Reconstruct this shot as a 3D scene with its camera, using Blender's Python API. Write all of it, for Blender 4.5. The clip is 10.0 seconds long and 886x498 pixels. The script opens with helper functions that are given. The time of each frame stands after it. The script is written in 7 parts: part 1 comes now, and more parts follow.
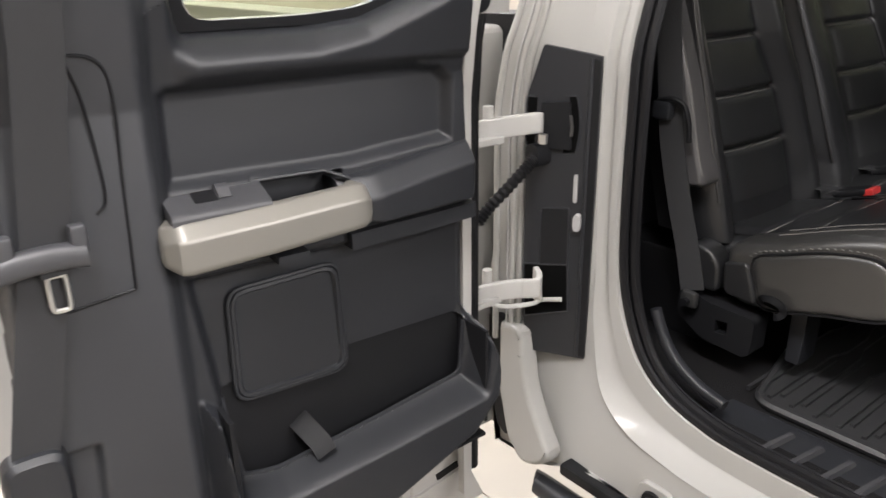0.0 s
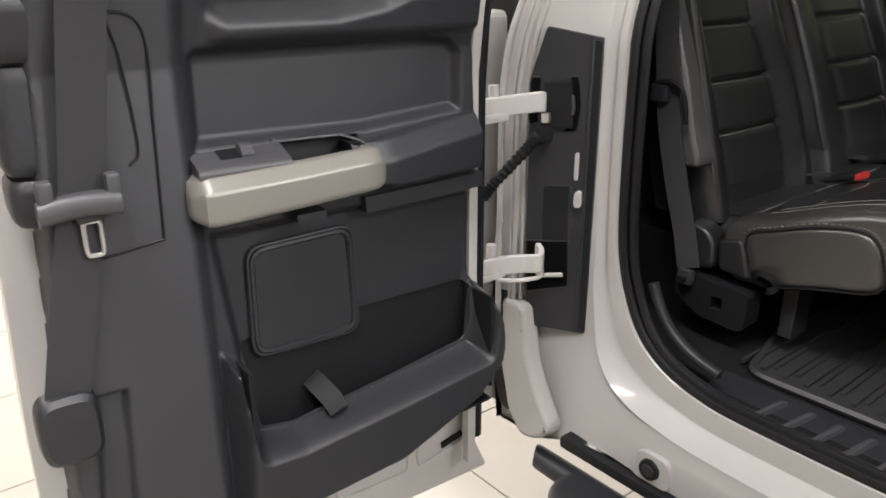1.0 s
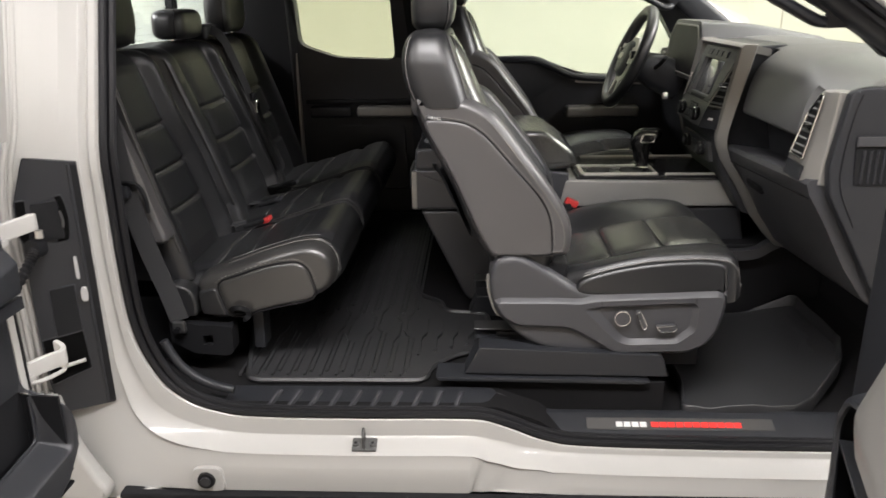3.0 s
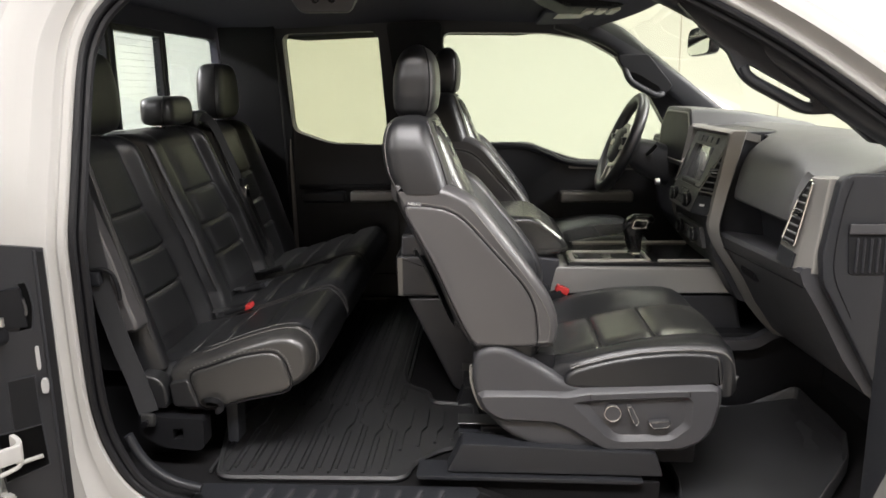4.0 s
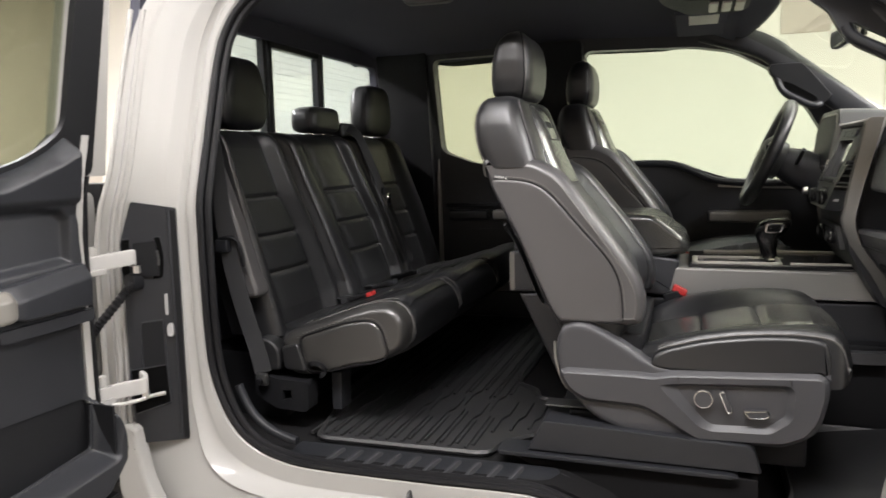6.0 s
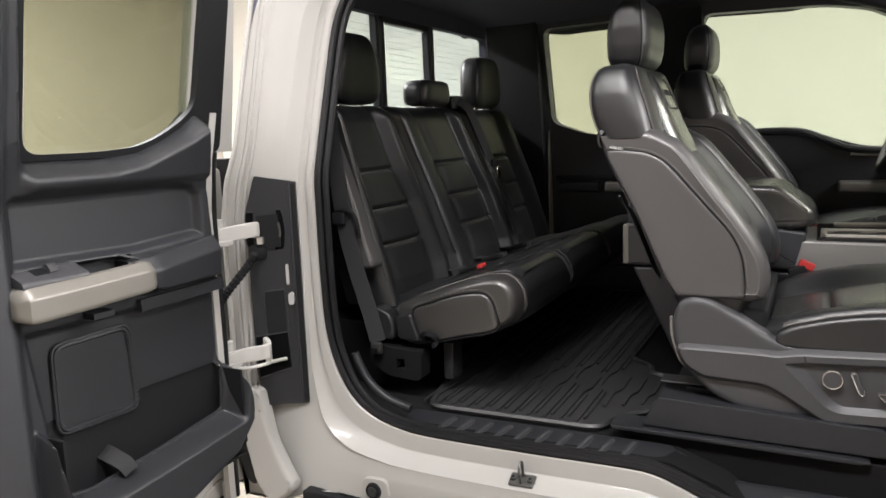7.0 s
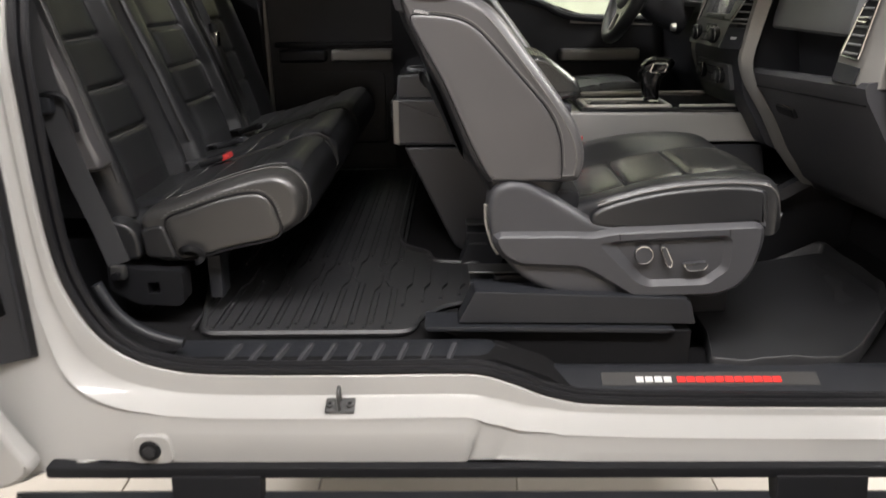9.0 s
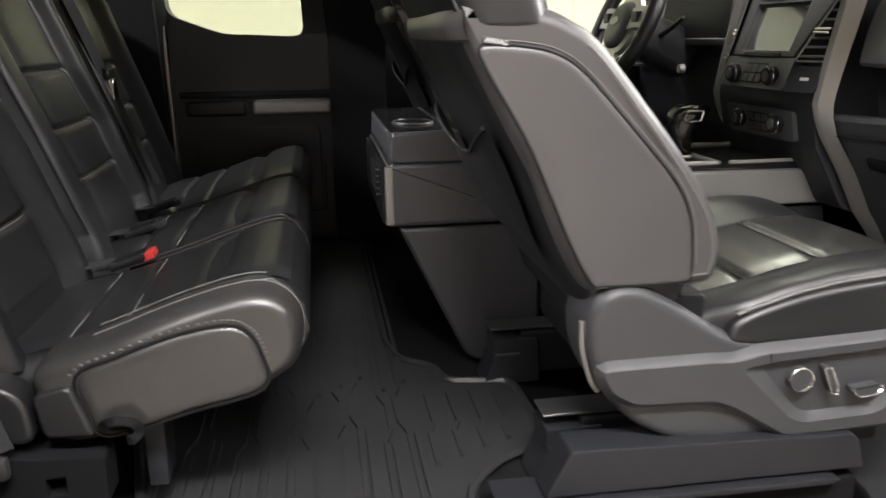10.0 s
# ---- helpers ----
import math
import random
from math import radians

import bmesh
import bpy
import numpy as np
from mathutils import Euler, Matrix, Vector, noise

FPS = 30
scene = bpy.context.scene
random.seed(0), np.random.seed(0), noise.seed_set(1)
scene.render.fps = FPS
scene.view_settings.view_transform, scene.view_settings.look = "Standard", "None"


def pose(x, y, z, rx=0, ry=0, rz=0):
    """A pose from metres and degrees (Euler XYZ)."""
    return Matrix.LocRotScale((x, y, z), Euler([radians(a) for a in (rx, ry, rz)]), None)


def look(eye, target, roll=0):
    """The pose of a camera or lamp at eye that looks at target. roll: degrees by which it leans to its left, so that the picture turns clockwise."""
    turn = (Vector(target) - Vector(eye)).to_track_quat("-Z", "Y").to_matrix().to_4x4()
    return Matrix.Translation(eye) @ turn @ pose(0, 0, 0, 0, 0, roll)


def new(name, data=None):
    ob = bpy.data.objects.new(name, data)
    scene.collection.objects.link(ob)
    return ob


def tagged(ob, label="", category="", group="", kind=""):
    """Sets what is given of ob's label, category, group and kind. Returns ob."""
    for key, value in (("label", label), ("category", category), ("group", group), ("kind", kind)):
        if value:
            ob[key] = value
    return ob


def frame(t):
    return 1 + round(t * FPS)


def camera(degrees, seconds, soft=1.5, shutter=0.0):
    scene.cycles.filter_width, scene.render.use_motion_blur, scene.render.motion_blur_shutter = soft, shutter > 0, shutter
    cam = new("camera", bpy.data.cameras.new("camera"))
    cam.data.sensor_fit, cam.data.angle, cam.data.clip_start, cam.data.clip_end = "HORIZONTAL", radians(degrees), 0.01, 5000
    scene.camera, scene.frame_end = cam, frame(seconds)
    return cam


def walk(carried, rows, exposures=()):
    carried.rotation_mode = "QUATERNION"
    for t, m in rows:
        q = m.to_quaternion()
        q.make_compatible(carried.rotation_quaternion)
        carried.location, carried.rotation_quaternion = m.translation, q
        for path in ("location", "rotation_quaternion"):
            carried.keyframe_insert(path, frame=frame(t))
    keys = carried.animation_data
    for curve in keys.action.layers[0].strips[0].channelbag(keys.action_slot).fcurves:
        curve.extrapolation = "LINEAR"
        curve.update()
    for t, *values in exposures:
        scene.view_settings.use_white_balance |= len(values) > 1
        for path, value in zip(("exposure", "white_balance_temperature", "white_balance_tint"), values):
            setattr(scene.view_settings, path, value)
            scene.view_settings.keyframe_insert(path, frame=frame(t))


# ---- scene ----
cam = camera(61.0, 10.0, shutter=0.3)
PATH = [
    (0, (0.238, -0.929, 1.489), (-1.22, 0.236, 0.771), -0.9),
    (0.5, (0.268, -0.985, 1.505), (-1.242, 0.127, 0.812), -0.4),
    (1, (0.278, -0.987, 1.445), (-1.18, 0.196, 0.755), -0.4),
    (1.5, (0.272, -0.997, 1.477), (-1.027, 0.389, 0.853), 0.1),
    (2, (0.301, -1.16, 1.405), (-0.503, 0.614, 0.949), -1.5),
    (2.5, (0.285, -1.344, 1.549), (-0.057, 0.535, 0.956), -1.6),
    (3, (0.255, -1.427, 1.645), (0.163, 0.468, 1.011), -0.9),
    (3.2, (0.257, -1.429, 1.661), (0.201, 0.473, 1.045), -0.7),
    (4.3, (0.342, -1.349, 1.604), (0.193, 0.614, 1.251), -1.0),
    (4.5, (0.364, -1.354, 1.569), (0.187, 0.612, 1.247), -1.1),
    (5, (0.442, -1.379, 1.485), (0.165, 0.583, 1.214), -1.2),
    (5.5, (0.52, -1.399, 1.446), (0.094, 0.54, 1.203), -1.2),
    (6, (0.565, -1.399, 1.435), (-0.064, 0.485, 1.2), -1.4),
    (6.2, (0.576, -1.393, 1.431), (-0.141, 0.459, 1.199), -1.5),
    (7.3, (0.532, -1.409, 1.437), (-0.363, 0.346, 1.09), -2.7),
    (7.5, (0.512, -1.403, 1.42), (-0.348, 0.36, 1.03), -3.0),
    (8, (0.41, -1.357, 1.388), (-0.178, 0.467, 0.818), -2.9),
    (8.5, (0.294, -1.292, 1.432), (0.049, 0.569, 0.743), -2.1),
    (9, (0.22, -1.21, 1.435), (0.186, 0.679, 0.779), -0.7),
    (9.5, (0.153, -0.922, 1.396), (0.263, 0.997, 0.845), -0.4),
    (10, (-0.054, -0.675, 1.4), (0.253, 1.225, 0.856), -0.7),
]
walk(cam, [(t, look(eye, target, roll)) for t, eye, target, roll in PATH],
     [(0, 0.44), (0.5, 0.29), (1.5, 0.36), (2.5, 0.6), (4.5, 0.62), (6, 0.57), (7.5, 0.42), (8.5, 0.55), (9, 0.62), (9.5, 0.7), (10, 0.98)])

# ---- world, lights ----
world = bpy.data.worlds.new("world")
world.use_nodes = True
scene.world = world
world.node_tree.nodes["Background"].inputs["Color"].default_value = (1.0, 0.97, 0.92, 1)
world.node_tree.nodes["Background"].inputs["Strength"].default_value = 0.03


def area_light(name, place, size, watts, colour=(1.0, 0.95, 0.86), target=None):
    data = bpy.data.lights.new(name, "AREA")
    data.shape, data.size, data.size_y, data.energy, data.color = "RECTANGLE", size[0], size[1], watts, colour
    ob = new(name, data)
    ob.matrix_world = look(place, target or (place[0], place[1] + 0.001, 0))
    return ob


WHITE = (1.0, 0.968, 0.972)
# Unseen lamp rows, added in place of the bay's assumed overhead light.
for lx, watts in ((-2.6, 68), (0.3, 108), (2.9, 54)):
    area_light("added_light", (lx, -1.35, 3.4), (1.6, 0.45), watts, WHITE)
for lx, watts in ((-2.6, 40), (0.3, 46), (2.5, 46)):
    area_light("added_light", (lx, 2.7, 3.4), (1.7, 0.6), watts, WHITE)
# Unseen, added to brighten seat fronts and bench through the windscreen.
area_light("added_light", (3.3, 0.9, 3.4), (0.6, 2.2), 190, WHITE)
# Unseen, added and aimed into the cab to brighten the bench backs.
area_light("added_light", (5.4, 1.3, 3.3), (0.8, 2.4), 230, WHITE, (0.0, 1.1, 1.2))
# Unseen, added behind the cab to brighten the dash through the rear window.
area_light("added_light", (-3.5, 0.9, 3.4), (0.6, 2.2), 290, WHITE)


# ---- materials ----
def principled(name, colour, rough=0.5, metal=0.0, spec=0.5, coat=0.0):
    mat = bpy.data.materials.new(name)
    mat.use_nodes = True
    b = mat.node_tree.nodes["Principled BSDF"]
    b.inputs["Base Color"].default_value = (*colour, 1)
    b.inputs["Roughness"].default_value = rough
    b.inputs["Metallic"].default_value = metal
    b.inputs["Specular IOR Level"].default_value = spec
    b.inputs["Coat Weight"].default_value = coat
    return mat


def textured(name, colour, rough=0.5, spec=0.5, metal=0.0, coat=0.0, grain=900.0, bump=0.1, dist=0.0006, vary=0.12, blotch=6.0, kind="noise", rough_vary=0.08):
    """A principled surface with fine relief, and colour and gloss that vary at a large scale."""
    mat = principled(name, colour, rough, metal, spec, coat)
    nt = mat.node_tree
    n, l, b = nt.nodes, nt.links, nt.nodes["Principled BSDF"]
    geo = n.new("ShaderNodeTexCoord")
    if kind == "noise":
        fine = n.new("ShaderNodeTexNoise")
        fine.inputs["Scale"].default_value, fine.inputs["Detail"].default_value = grain, 3
        height = fine.outputs["Fac"]
    else:
        fine = n.new("ShaderNodeTexVoronoi")
        fine.inputs["Scale"].default_value = grain
        height = fine.outputs["Distance"]
    l.new(geo.outputs["Object"], fine.inputs["Vector"])
    bn = n.new("ShaderNodeBump")
    bn.inputs["Strength"].default_value, bn.inputs["Distance"].default_value = bump, dist
    l.new(height, bn.inputs["Height"])
    l.new(bn.outputs["Normal"], b.inputs["Normal"])
    big = n.new("ShaderNodeTexNoise")
    big.inputs["Scale"].default_value, big.inputs["Detail"].default_value = blotch, 5
    l.new(geo.outputs["Object"], big.inputs["Vector"])
    mix = n.new("ShaderNodeMix")
    mix.data_type = "RGBA"
    mix.inputs["A"].default_value = (*[c * (1 - vary) for c in colour], 1)
    mix.inputs["B"].default_value = (*[min(1, c * (1 + vary)) for c in colour], 1)
    l.new(big.outputs["Fac"], mix.inputs["Factor"])
    l.new(mix.outputs["Result"], b.inputs["Base Color"])
    mr = n.new("ShaderNodeMapRange")
    mr.inputs["To Min"].default_value, mr.inputs["To Max"].default_value = max(0.02, rough - rough_vary), min(1, rough + rough_vary)
    l.new(big.outputs["Fac"], mr.inputs["Value"])
    l.new(mr.outputs["Result"], b.inputs["Roughness"])
    return mat


PLASTIC = textured("black_plastic", (0.0165, 0.0175, 0.0205), 0.42, 0.42, grain=1400, bump=0.25, kind="voronoi")
TRIM = textured("charcoal_trim", (0.0265, 0.0277, 0.0315), 0.45, 0.5, grain=1400, bump=0.25, kind="voronoi")
# Darker copy of the black plastic; in pockets and cups it paints their shade.
PLASTIC_DEEP = textured("dark_and_shaded_plastic", (0.0078, 0.0080, 0.0092), 0.6, 0.22, grain=1200, bump=0.2)
DASH = textured("dash_skin", (0.060, 0.061, 0.062), 0.42, 0.55, grain=900, bump=0.3, kind="voronoi")
SHIELD = textured("grey_plastic", (0.043, 0.0432, 0.0468), 0.40, 0.45, grain=1400, bump=0.25, kind="voronoi")
GLOSS = textured("gloss_black", (0.010, 0.010, 0.011), 0.12, 0.5, grain=60, bump=0.01, rough_vary=0.04)
LEATHER = textured("black_leather", (0.0112, 0.0115, 0.0126), 0.40, 0.62, grain=620, bump=0.16, dist=0.0006, kind="voronoi", rough_vary=0.025)
LEATHER_SIDE = textured("grey_leather", (0.056, 0.054, 0.055), 0.36, 0.6, grain=750, bump=0.16, dist=0.0008, kind="voronoi")
LEATHER_EDGE = textured("satin_leather", (0.026, 0.0253, 0.0245), 0.36, 0.85, grain=520, bump=0.2, dist=0.0007, kind="voronoi", rough_vary=0.03)
# Lighter copy of the black leather; the brightness of lit tops is in its colour.
SEAT_TOP = textured("lit_top_leather", (0.026, 0.0265, 0.025), 0.24, 1.0, grain=420, bump=0.14, dist=0.0006, kind="voronoi", rough_vary=0.015)
INSERT = textured("perforated_insert", (0.0150, 0.0156, 0.0165), 0.38, 0.75, grain=420, bump=0.35, dist=0.0008, kind="voronoi")
PIPING = textured("leather_trim", (0.085, 0.082, 0.078), 0.45, 0.5, grain=520, bump=0.3, kind="voronoi")
THREAD = textured("stitch_thread", (0.135, 0.131, 0.126), 0.8, 0.3, grain=2500, bump=0.4)
CARPET = textured("carpet", (0.0110, 0.0108, 0.0114), 0.95, 0.1, grain=700, bump=0.9, dist=0.003, vary=0.3)
RUBBER_MAT = textured("mat_rubber", (0.0235, 0.0236, 0.0248), 0.46, 0.55, grain=900, bump=0.3)
# Flat near-black that stands in for the shade inside hollows.
BLACK = textured("hollow_shade_black", (0.003, 0.003, 0.003), 0.9, 0.05)
SEAL = textured("seal_rubber", (0.007, 0.007, 0.008), 0.5, 0.22, grain=700, bump=0.1)
PAINT = textured("pearl_white_paint", (0.325, 0.319, 0.304), 0.5, 0.2, metal=0.0, coat=0.25, grain=2400, bump=0.01, vary=0.015, rough_vary=0.03)
PAINT.node_tree.nodes["Principled BSDF"].inputs["Coat Roughness"].default_value = 0.09
NUB = textured("pale_rubber", (0.33, 0.325, 0.32), 0.6, 0.3, grain=300, bump=0.05)
PRIMER = textured("white_inner_paint", (0.40, 0.392, 0.375), 0.35, 0.5, coat=0.4, grain=300, bump=0.03, vary=0.04)
SATIN = textured("satin_metal_trim", (0.40, 0.385, 0.355), 0.42, 0.5, metal=0.55, grain=1500, bump=0.04, vary=0.04)
DARK_SATIN = textured("dark_satin_trim", (0.22, 0.213, 0.20), 0.42, 0.5, metal=0.5, grain=1500, bump=0.04, vary=0.04)
GRIP_SATIN = textured("grip_satin", (0.185, 0.176, 0.158), 0.42, 0.5, metal=0.35, grain=1500, bump=0.04, vary=0.04)
PLATE = textured("brushed_plate", (0.07, 0.068, 0.066), 0.45, 0.5, metal=0.5, grain=900, bump=0.05)
CONSOLE_SATIN = textured("console_satin", (0.25, 0.247, 0.238), 0.4, 0.5, metal=0.4, grain=1500, bump=0.04, vary=0.04)
DARK_STEEL = textured("dark_steel", (0.12, 0.12, 0.12), 0.35, 0.5, metal=0.8, grain=300, bump=0.05)
CHROME = principled("chrome", (0.75, 0.75, 0.74), 0.12, 1.0)
STEEL = textured("zinc_steel", (0.6, 0.6, 0.58), 0.35, 0.5, metal=0.9, grain=300, bump=0.05)
HEADLINER = textured("headliner_cloth", (0.074, 0.075, 0.094), 0.95, 0.1, grain=900, bump=0.4, dist=0.001, vary=0.1)
WEBBING = textured("belt_webbing", (0.026, 0.0262, 0.028), 0.75, 0.3, grain=1600, bump=0.5)
RED = textured("red_plastic", (0.42, 0.03, 0.028), 0.4, 0.5, grain=400, bump=0.03)
RED_PRINT = textured("red_print", (0.72, 0.03, 0.025), 0.5, 0.4, grain=400, bump=0.02)
WHITE_PRINT = textured("white_print", (0.58, 0.58, 0.57), 0.5, 0.4, grain=400, bump=0.02)
LABEL = textured("paper_label", (0.75, 0.74, 0.66), 0.7, 0.3, grain=200, bump=0.02)
WALL = textured("wall_paint", (0.76, 0.755, 0.70), 0.8, 0.2, grain=150, bump=0.1, vary=0.02, blotch=0.8)
BAND = textured("beige_paint", (0.50, 0.455, 0.41), 0.8, 0.2, grain=150, bump=0.1, vary=0.02, blotch=0.8)
FLOOR_TILE = textured("floor_tile", (0.315, 0.288, 0.248), 0.35, 0.5, grain=40, bump=0.03, vary=0.08, blotch=3)
CEILING = textured("ceiling_paint", (0.8, 0.79, 0.75), 0.9, 0.2, grain=150, bump=0.1, vary=0.02)
SCREEN = principled("screen_glass", (0.34, 0.35, 0.35), 0.05, 0.7, 0.8)
MIRROR = principled("mirror_glass", (0.85, 0.85, 0.85), 0.02, 1.0)


def glass(name, tint):
    mat = bpy.data.materials.new(name)
    mat.use_nodes = True
    nt = mat.node_tree
    nt.nodes.clear()
    out, tr, gl, mix, fr = [nt.nodes.new("ShaderNode" + k) for k in ("OutputMaterial", "BsdfTransparent", "BsdfGlossy", "MixShader", "LayerWeight")]
    tr.inputs["Color"].default_value = (*tint, 1)
    gl.inputs["Roughness"].default_value = 0.02
    fr.inputs["Blend"].default_value = 0.12
    nt.links.new(fr.outputs["Facing"], mix.inputs["Fac"])
    nt.links.new(tr.outputs["BSDF"], mix.inputs[1])
    nt.links.new(gl.outputs["BSDF"], mix.inputs[2])
    nt.links.new(mix.outputs["Shader"], out.inputs["Surface"])
    return mat


CLEAR = glass("clear_glass", (0.68, 0.715, 0.65))
SCREEN_GLASS = glass("windscreen_glass", (0.58, 0.615, 0.52))
SCREEN_GLASS.node_tree.nodes["Layer Weight"].inputs["Blend"].default_value = 0.05
TINTED = glass("privacy_glass", (0.61, 0.635, 0.545))
REAR_TINT = glass("rear_glass", (0.80, 0.86, 0.86))


# ---- mesh helpers ----
def part(name, bm, mat, parent=None, label="", sharp=38):
    bmesh.ops.remove_doubles(bm, verts=bm.verts, dist=0.00002)
    bmesh.ops.recalc_face_normals(bm, faces=bm.faces)
    lim = radians(sharp)
    for f in bm.faces:
        f.smooth = True
    for e in bm.edges:
        if len(e.link_faces) == 2:
            e.smooth = e.calc_face_angle(0) < lim
    me = bpy.data.meshes.new(name)
    bm.to_mesh(me)
    bm.free()
    me.materials.append(mat)
    ob = new(name, me)
    keep = ob.modifiers.new("weighted_normals", "WEIGHTED_NORMAL")
    keep.keep_sharp, keep.weight = True, 80
    if parent is not None:
        ob.parent = parent
    if label:
        ob["label"] = label
    return ob


def thing(name, label, category, group="", place=(0, 0, 0)):
    ob = new(name)
    ob.empty_display_size = 0.1
    ob.location = place
    return tagged(ob, label, category, group)


def catmull(pts, n=8):
    """A smooth line through the points."""
    P = [Vector(p) for p in pts]
    P = [2 * P[0] - P[1]] + P + [2 * P[-1] - P[-2]]
    out = []
    for i in range(1, len(P) - 2):
        a, b, c, d = P[i - 1:i + 3]
        for k in range(n):
            t = k / n
            out.append(0.5 * ((2 * b) + (c - a) * t + (2 * a - 5 * b + 4 * c - d) * t * t + (3 * b - a - 3 * c + d) * t ** 3))
    out.append(P[-2])
    return out


def loft(bm, rings, closed=True, cap=True):
    """Skin between rings of equally many points."""
    rows = [[bm.verts.new(p) for p in r] for r in rings]
    m = len(rows[0])
    for a, b in zip(rows, rows[1:]):
        for i in range(m if closed else m - 1):
            j = (i + 1) % m
            try:
                bm.faces.new((a[i], a[j], b[j], b[i]))
            except ValueError:
                pass
    if cap and closed:
        bm.faces.new(rows[0][::-1])
        bm.faces.new(rows[-1])
    return bm


def prism(bm, poly, a, b, axis="y", bevel=0.0, seg=2):
    """A polygon, (x, z) along y, (y, z) along x or (x, y) along z, from a to b."""
    put = {"y": lambda p, v: (p[0], v, p[1]), "x": lambda p, v: (v, p[0], p[1]), "z": lambda p, v: (p[0], p[1], v)}[axis]
    tmp = bmesh.new()
    lo, hi = [tmp.verts.new(put(p, a)) for p in poly], [tmp.verts.new(put(p, b)) for p in poly]
    tmp.faces.new(lo[::-1])
    tmp.faces.new(hi)
    for i in range(len(poly)):
        j = (i + 1) % len(poly)
        tmp.faces.new((lo[i], lo[j], hi[j], hi[i]))
    bmesh.ops.recalc_face_normals(tmp, faces=tmp.faces)
    if bevel:
        bmesh.ops.bevel(tmp, geom=tmp.edges[:], offset=bevel, segments=seg, affect="EDGES", profile=0.5)
    merge(bm, tmp)
    return bm


def merge(bm, tmp):
    me = bpy.data.meshes.new("merge")
    tmp.to_mesh(me)
    tmp.free()
    bm.from_mesh(me)
    bpy.data.meshes.remove(me)


def box(bm, lo, hi, bevel=0.0, seg=2, turn=None):
    tmp = bmesh.new()
    c, s = [(p + q) / 2 for p, q in zip(lo, hi)], [q - p for p, q in zip(lo, hi)]
    bmesh.ops.create_cube(tmp, size=1, matrix=Matrix.Translation(c) @ (turn or Matrix()) @ Matrix.Diagonal((*s, 1)))
    if bevel:
        bmesh.ops.bevel(tmp, geom=tmp.edges[:], offset=min(bevel, min(s) * 0.48), segments=seg, affect="EDGES", profile=0.5)
    merge(bm, tmp)
    return bm


def tube(bm, pts, r, n=8, cap=True, closed=False):
    """A round bar along the points; r is one radius or one for each point."""
    P = [Vector(p) for p in pts]
    rings, ref = [], None
    for i, p in enumerate(P):
        a, b = (P[i - 1], P[(i + 1) % len(P)]) if closed else (P[max(0, i - 1)], P[min(len(P) - 1, i + 1)])
        t = (b - a).normalized()
        if ref is None:
            ref = t.orthogonal().normalized()
        ref = (ref - t * ref.dot(t)).normalized()
        side = t.cross(ref)
        k = r[i] if isinstance(r, (list, tuple)) else r
        rings.append([p + (ref * math.cos(2 * math.pi * j / n) + side * math.sin(2 * math.pi * j / n)) * k for j in range(n)])
    if closed:
        rings.append(rings[0])
    return loft(bm, rings, cap=cap and not closed)


def ribbon(bm, pts, wide, thick, face):
    """A flat band along the points: wide across, thick along face."""
    P = [Vector(p) for p in pts]
    rings = []
    for i, p in enumerate(P):
        t = (P[min(len(P) - 1, i + 1)] - P[max(0, i - 1)]).normalized()
        f = Vector(face)
        f = (f - t * f.dot(t)).normalized()
        s = t.cross(f)
        rings.append([p + s * wide / 2 + f * thick / 2, p - s * wide / 2 + f * thick / 2, p - s * wide / 2 - f * thick / 2, p + s * wide / 2 - f * thick / 2])
    return loft(bm, rings)


def squircle(a, b, e=4.0, n=40):
    out = []
    for i in range(n):
        t = 2 * math.pi * i / n
        c, s = math.cos(t), math.sin(t)
        out.append((a * math.copysign(abs(c) ** (2 / e), c), b * math.copysign(abs(s) ** (2 / e), s)))
    return out


def plate(bm, outer, holes, put, thick):
    """A flat sheet with openings: (u, v) points, put(u, v, depth) gives the place."""
    loops = [outer] + list(holes)
    sheets = []
    for d in (0.0, thick):
        tmp = bmesh.new()
        edges = []
        for lp in loops:
            vs = [tmp.verts.new((u, v, 0)) for u, v in lp]
            edges += [tmp.edges.new((vs[i], vs[(i + 1) % len(vs)])) for i in range(len(vs))]
        bmesh.ops.triangle_fill(tmp, use_beauty=True, edges=edges)
        for v in tmp.verts:
            v.co = put(v.co.x, v.co.y, d)
        merge(bm, tmp)
    for lp in loops:
        for i in range(len(lp)):
            p, q = lp[i], lp[(i + 1) % len(lp)]
            bm.faces.new([bm.verts.new(put(*p, 0.0)), bm.verts.new(put(*q, 0.0)), bm.verts.new(put(*q, thick)), bm.verts.new(put(*p, thick))])
    return bm


def rounded(pts, r, n=4):
    """The polygon with its corners rounded."""
    out = []
    for i, p in enumerate(pts):
        p, a, b = Vector(p), Vector(pts[i - 1]), Vector(pts[(i + 1) % len(pts)])
        k = min(r, (a - p).length * 0.45, (b - p).length * 0.45)
        s, e = p + (a - p).normalized() * k, p + (b - p).normalized() * k
        for j in range(n + 1):
            t = j / n
            out.append(tuple(s * (1 - t) ** 2 + p * 2 * t * (1 - t) + e * t * t))
    return out


def interp(x, xs, ys):
    return float(np.interp(x, xs, ys))


def smooth(x, a, b):
    t = min(1.0, max(0.0, (x - a) / (b - a)))
    return t * t * (3 - 2 * t)


def lean(z):
    """How far the cab's sides lean in at the height z."""
    return max(0.0, z - 1.35) * 0.28


MID = 0.965  # the truck's middle, measured inwards from the sill's face

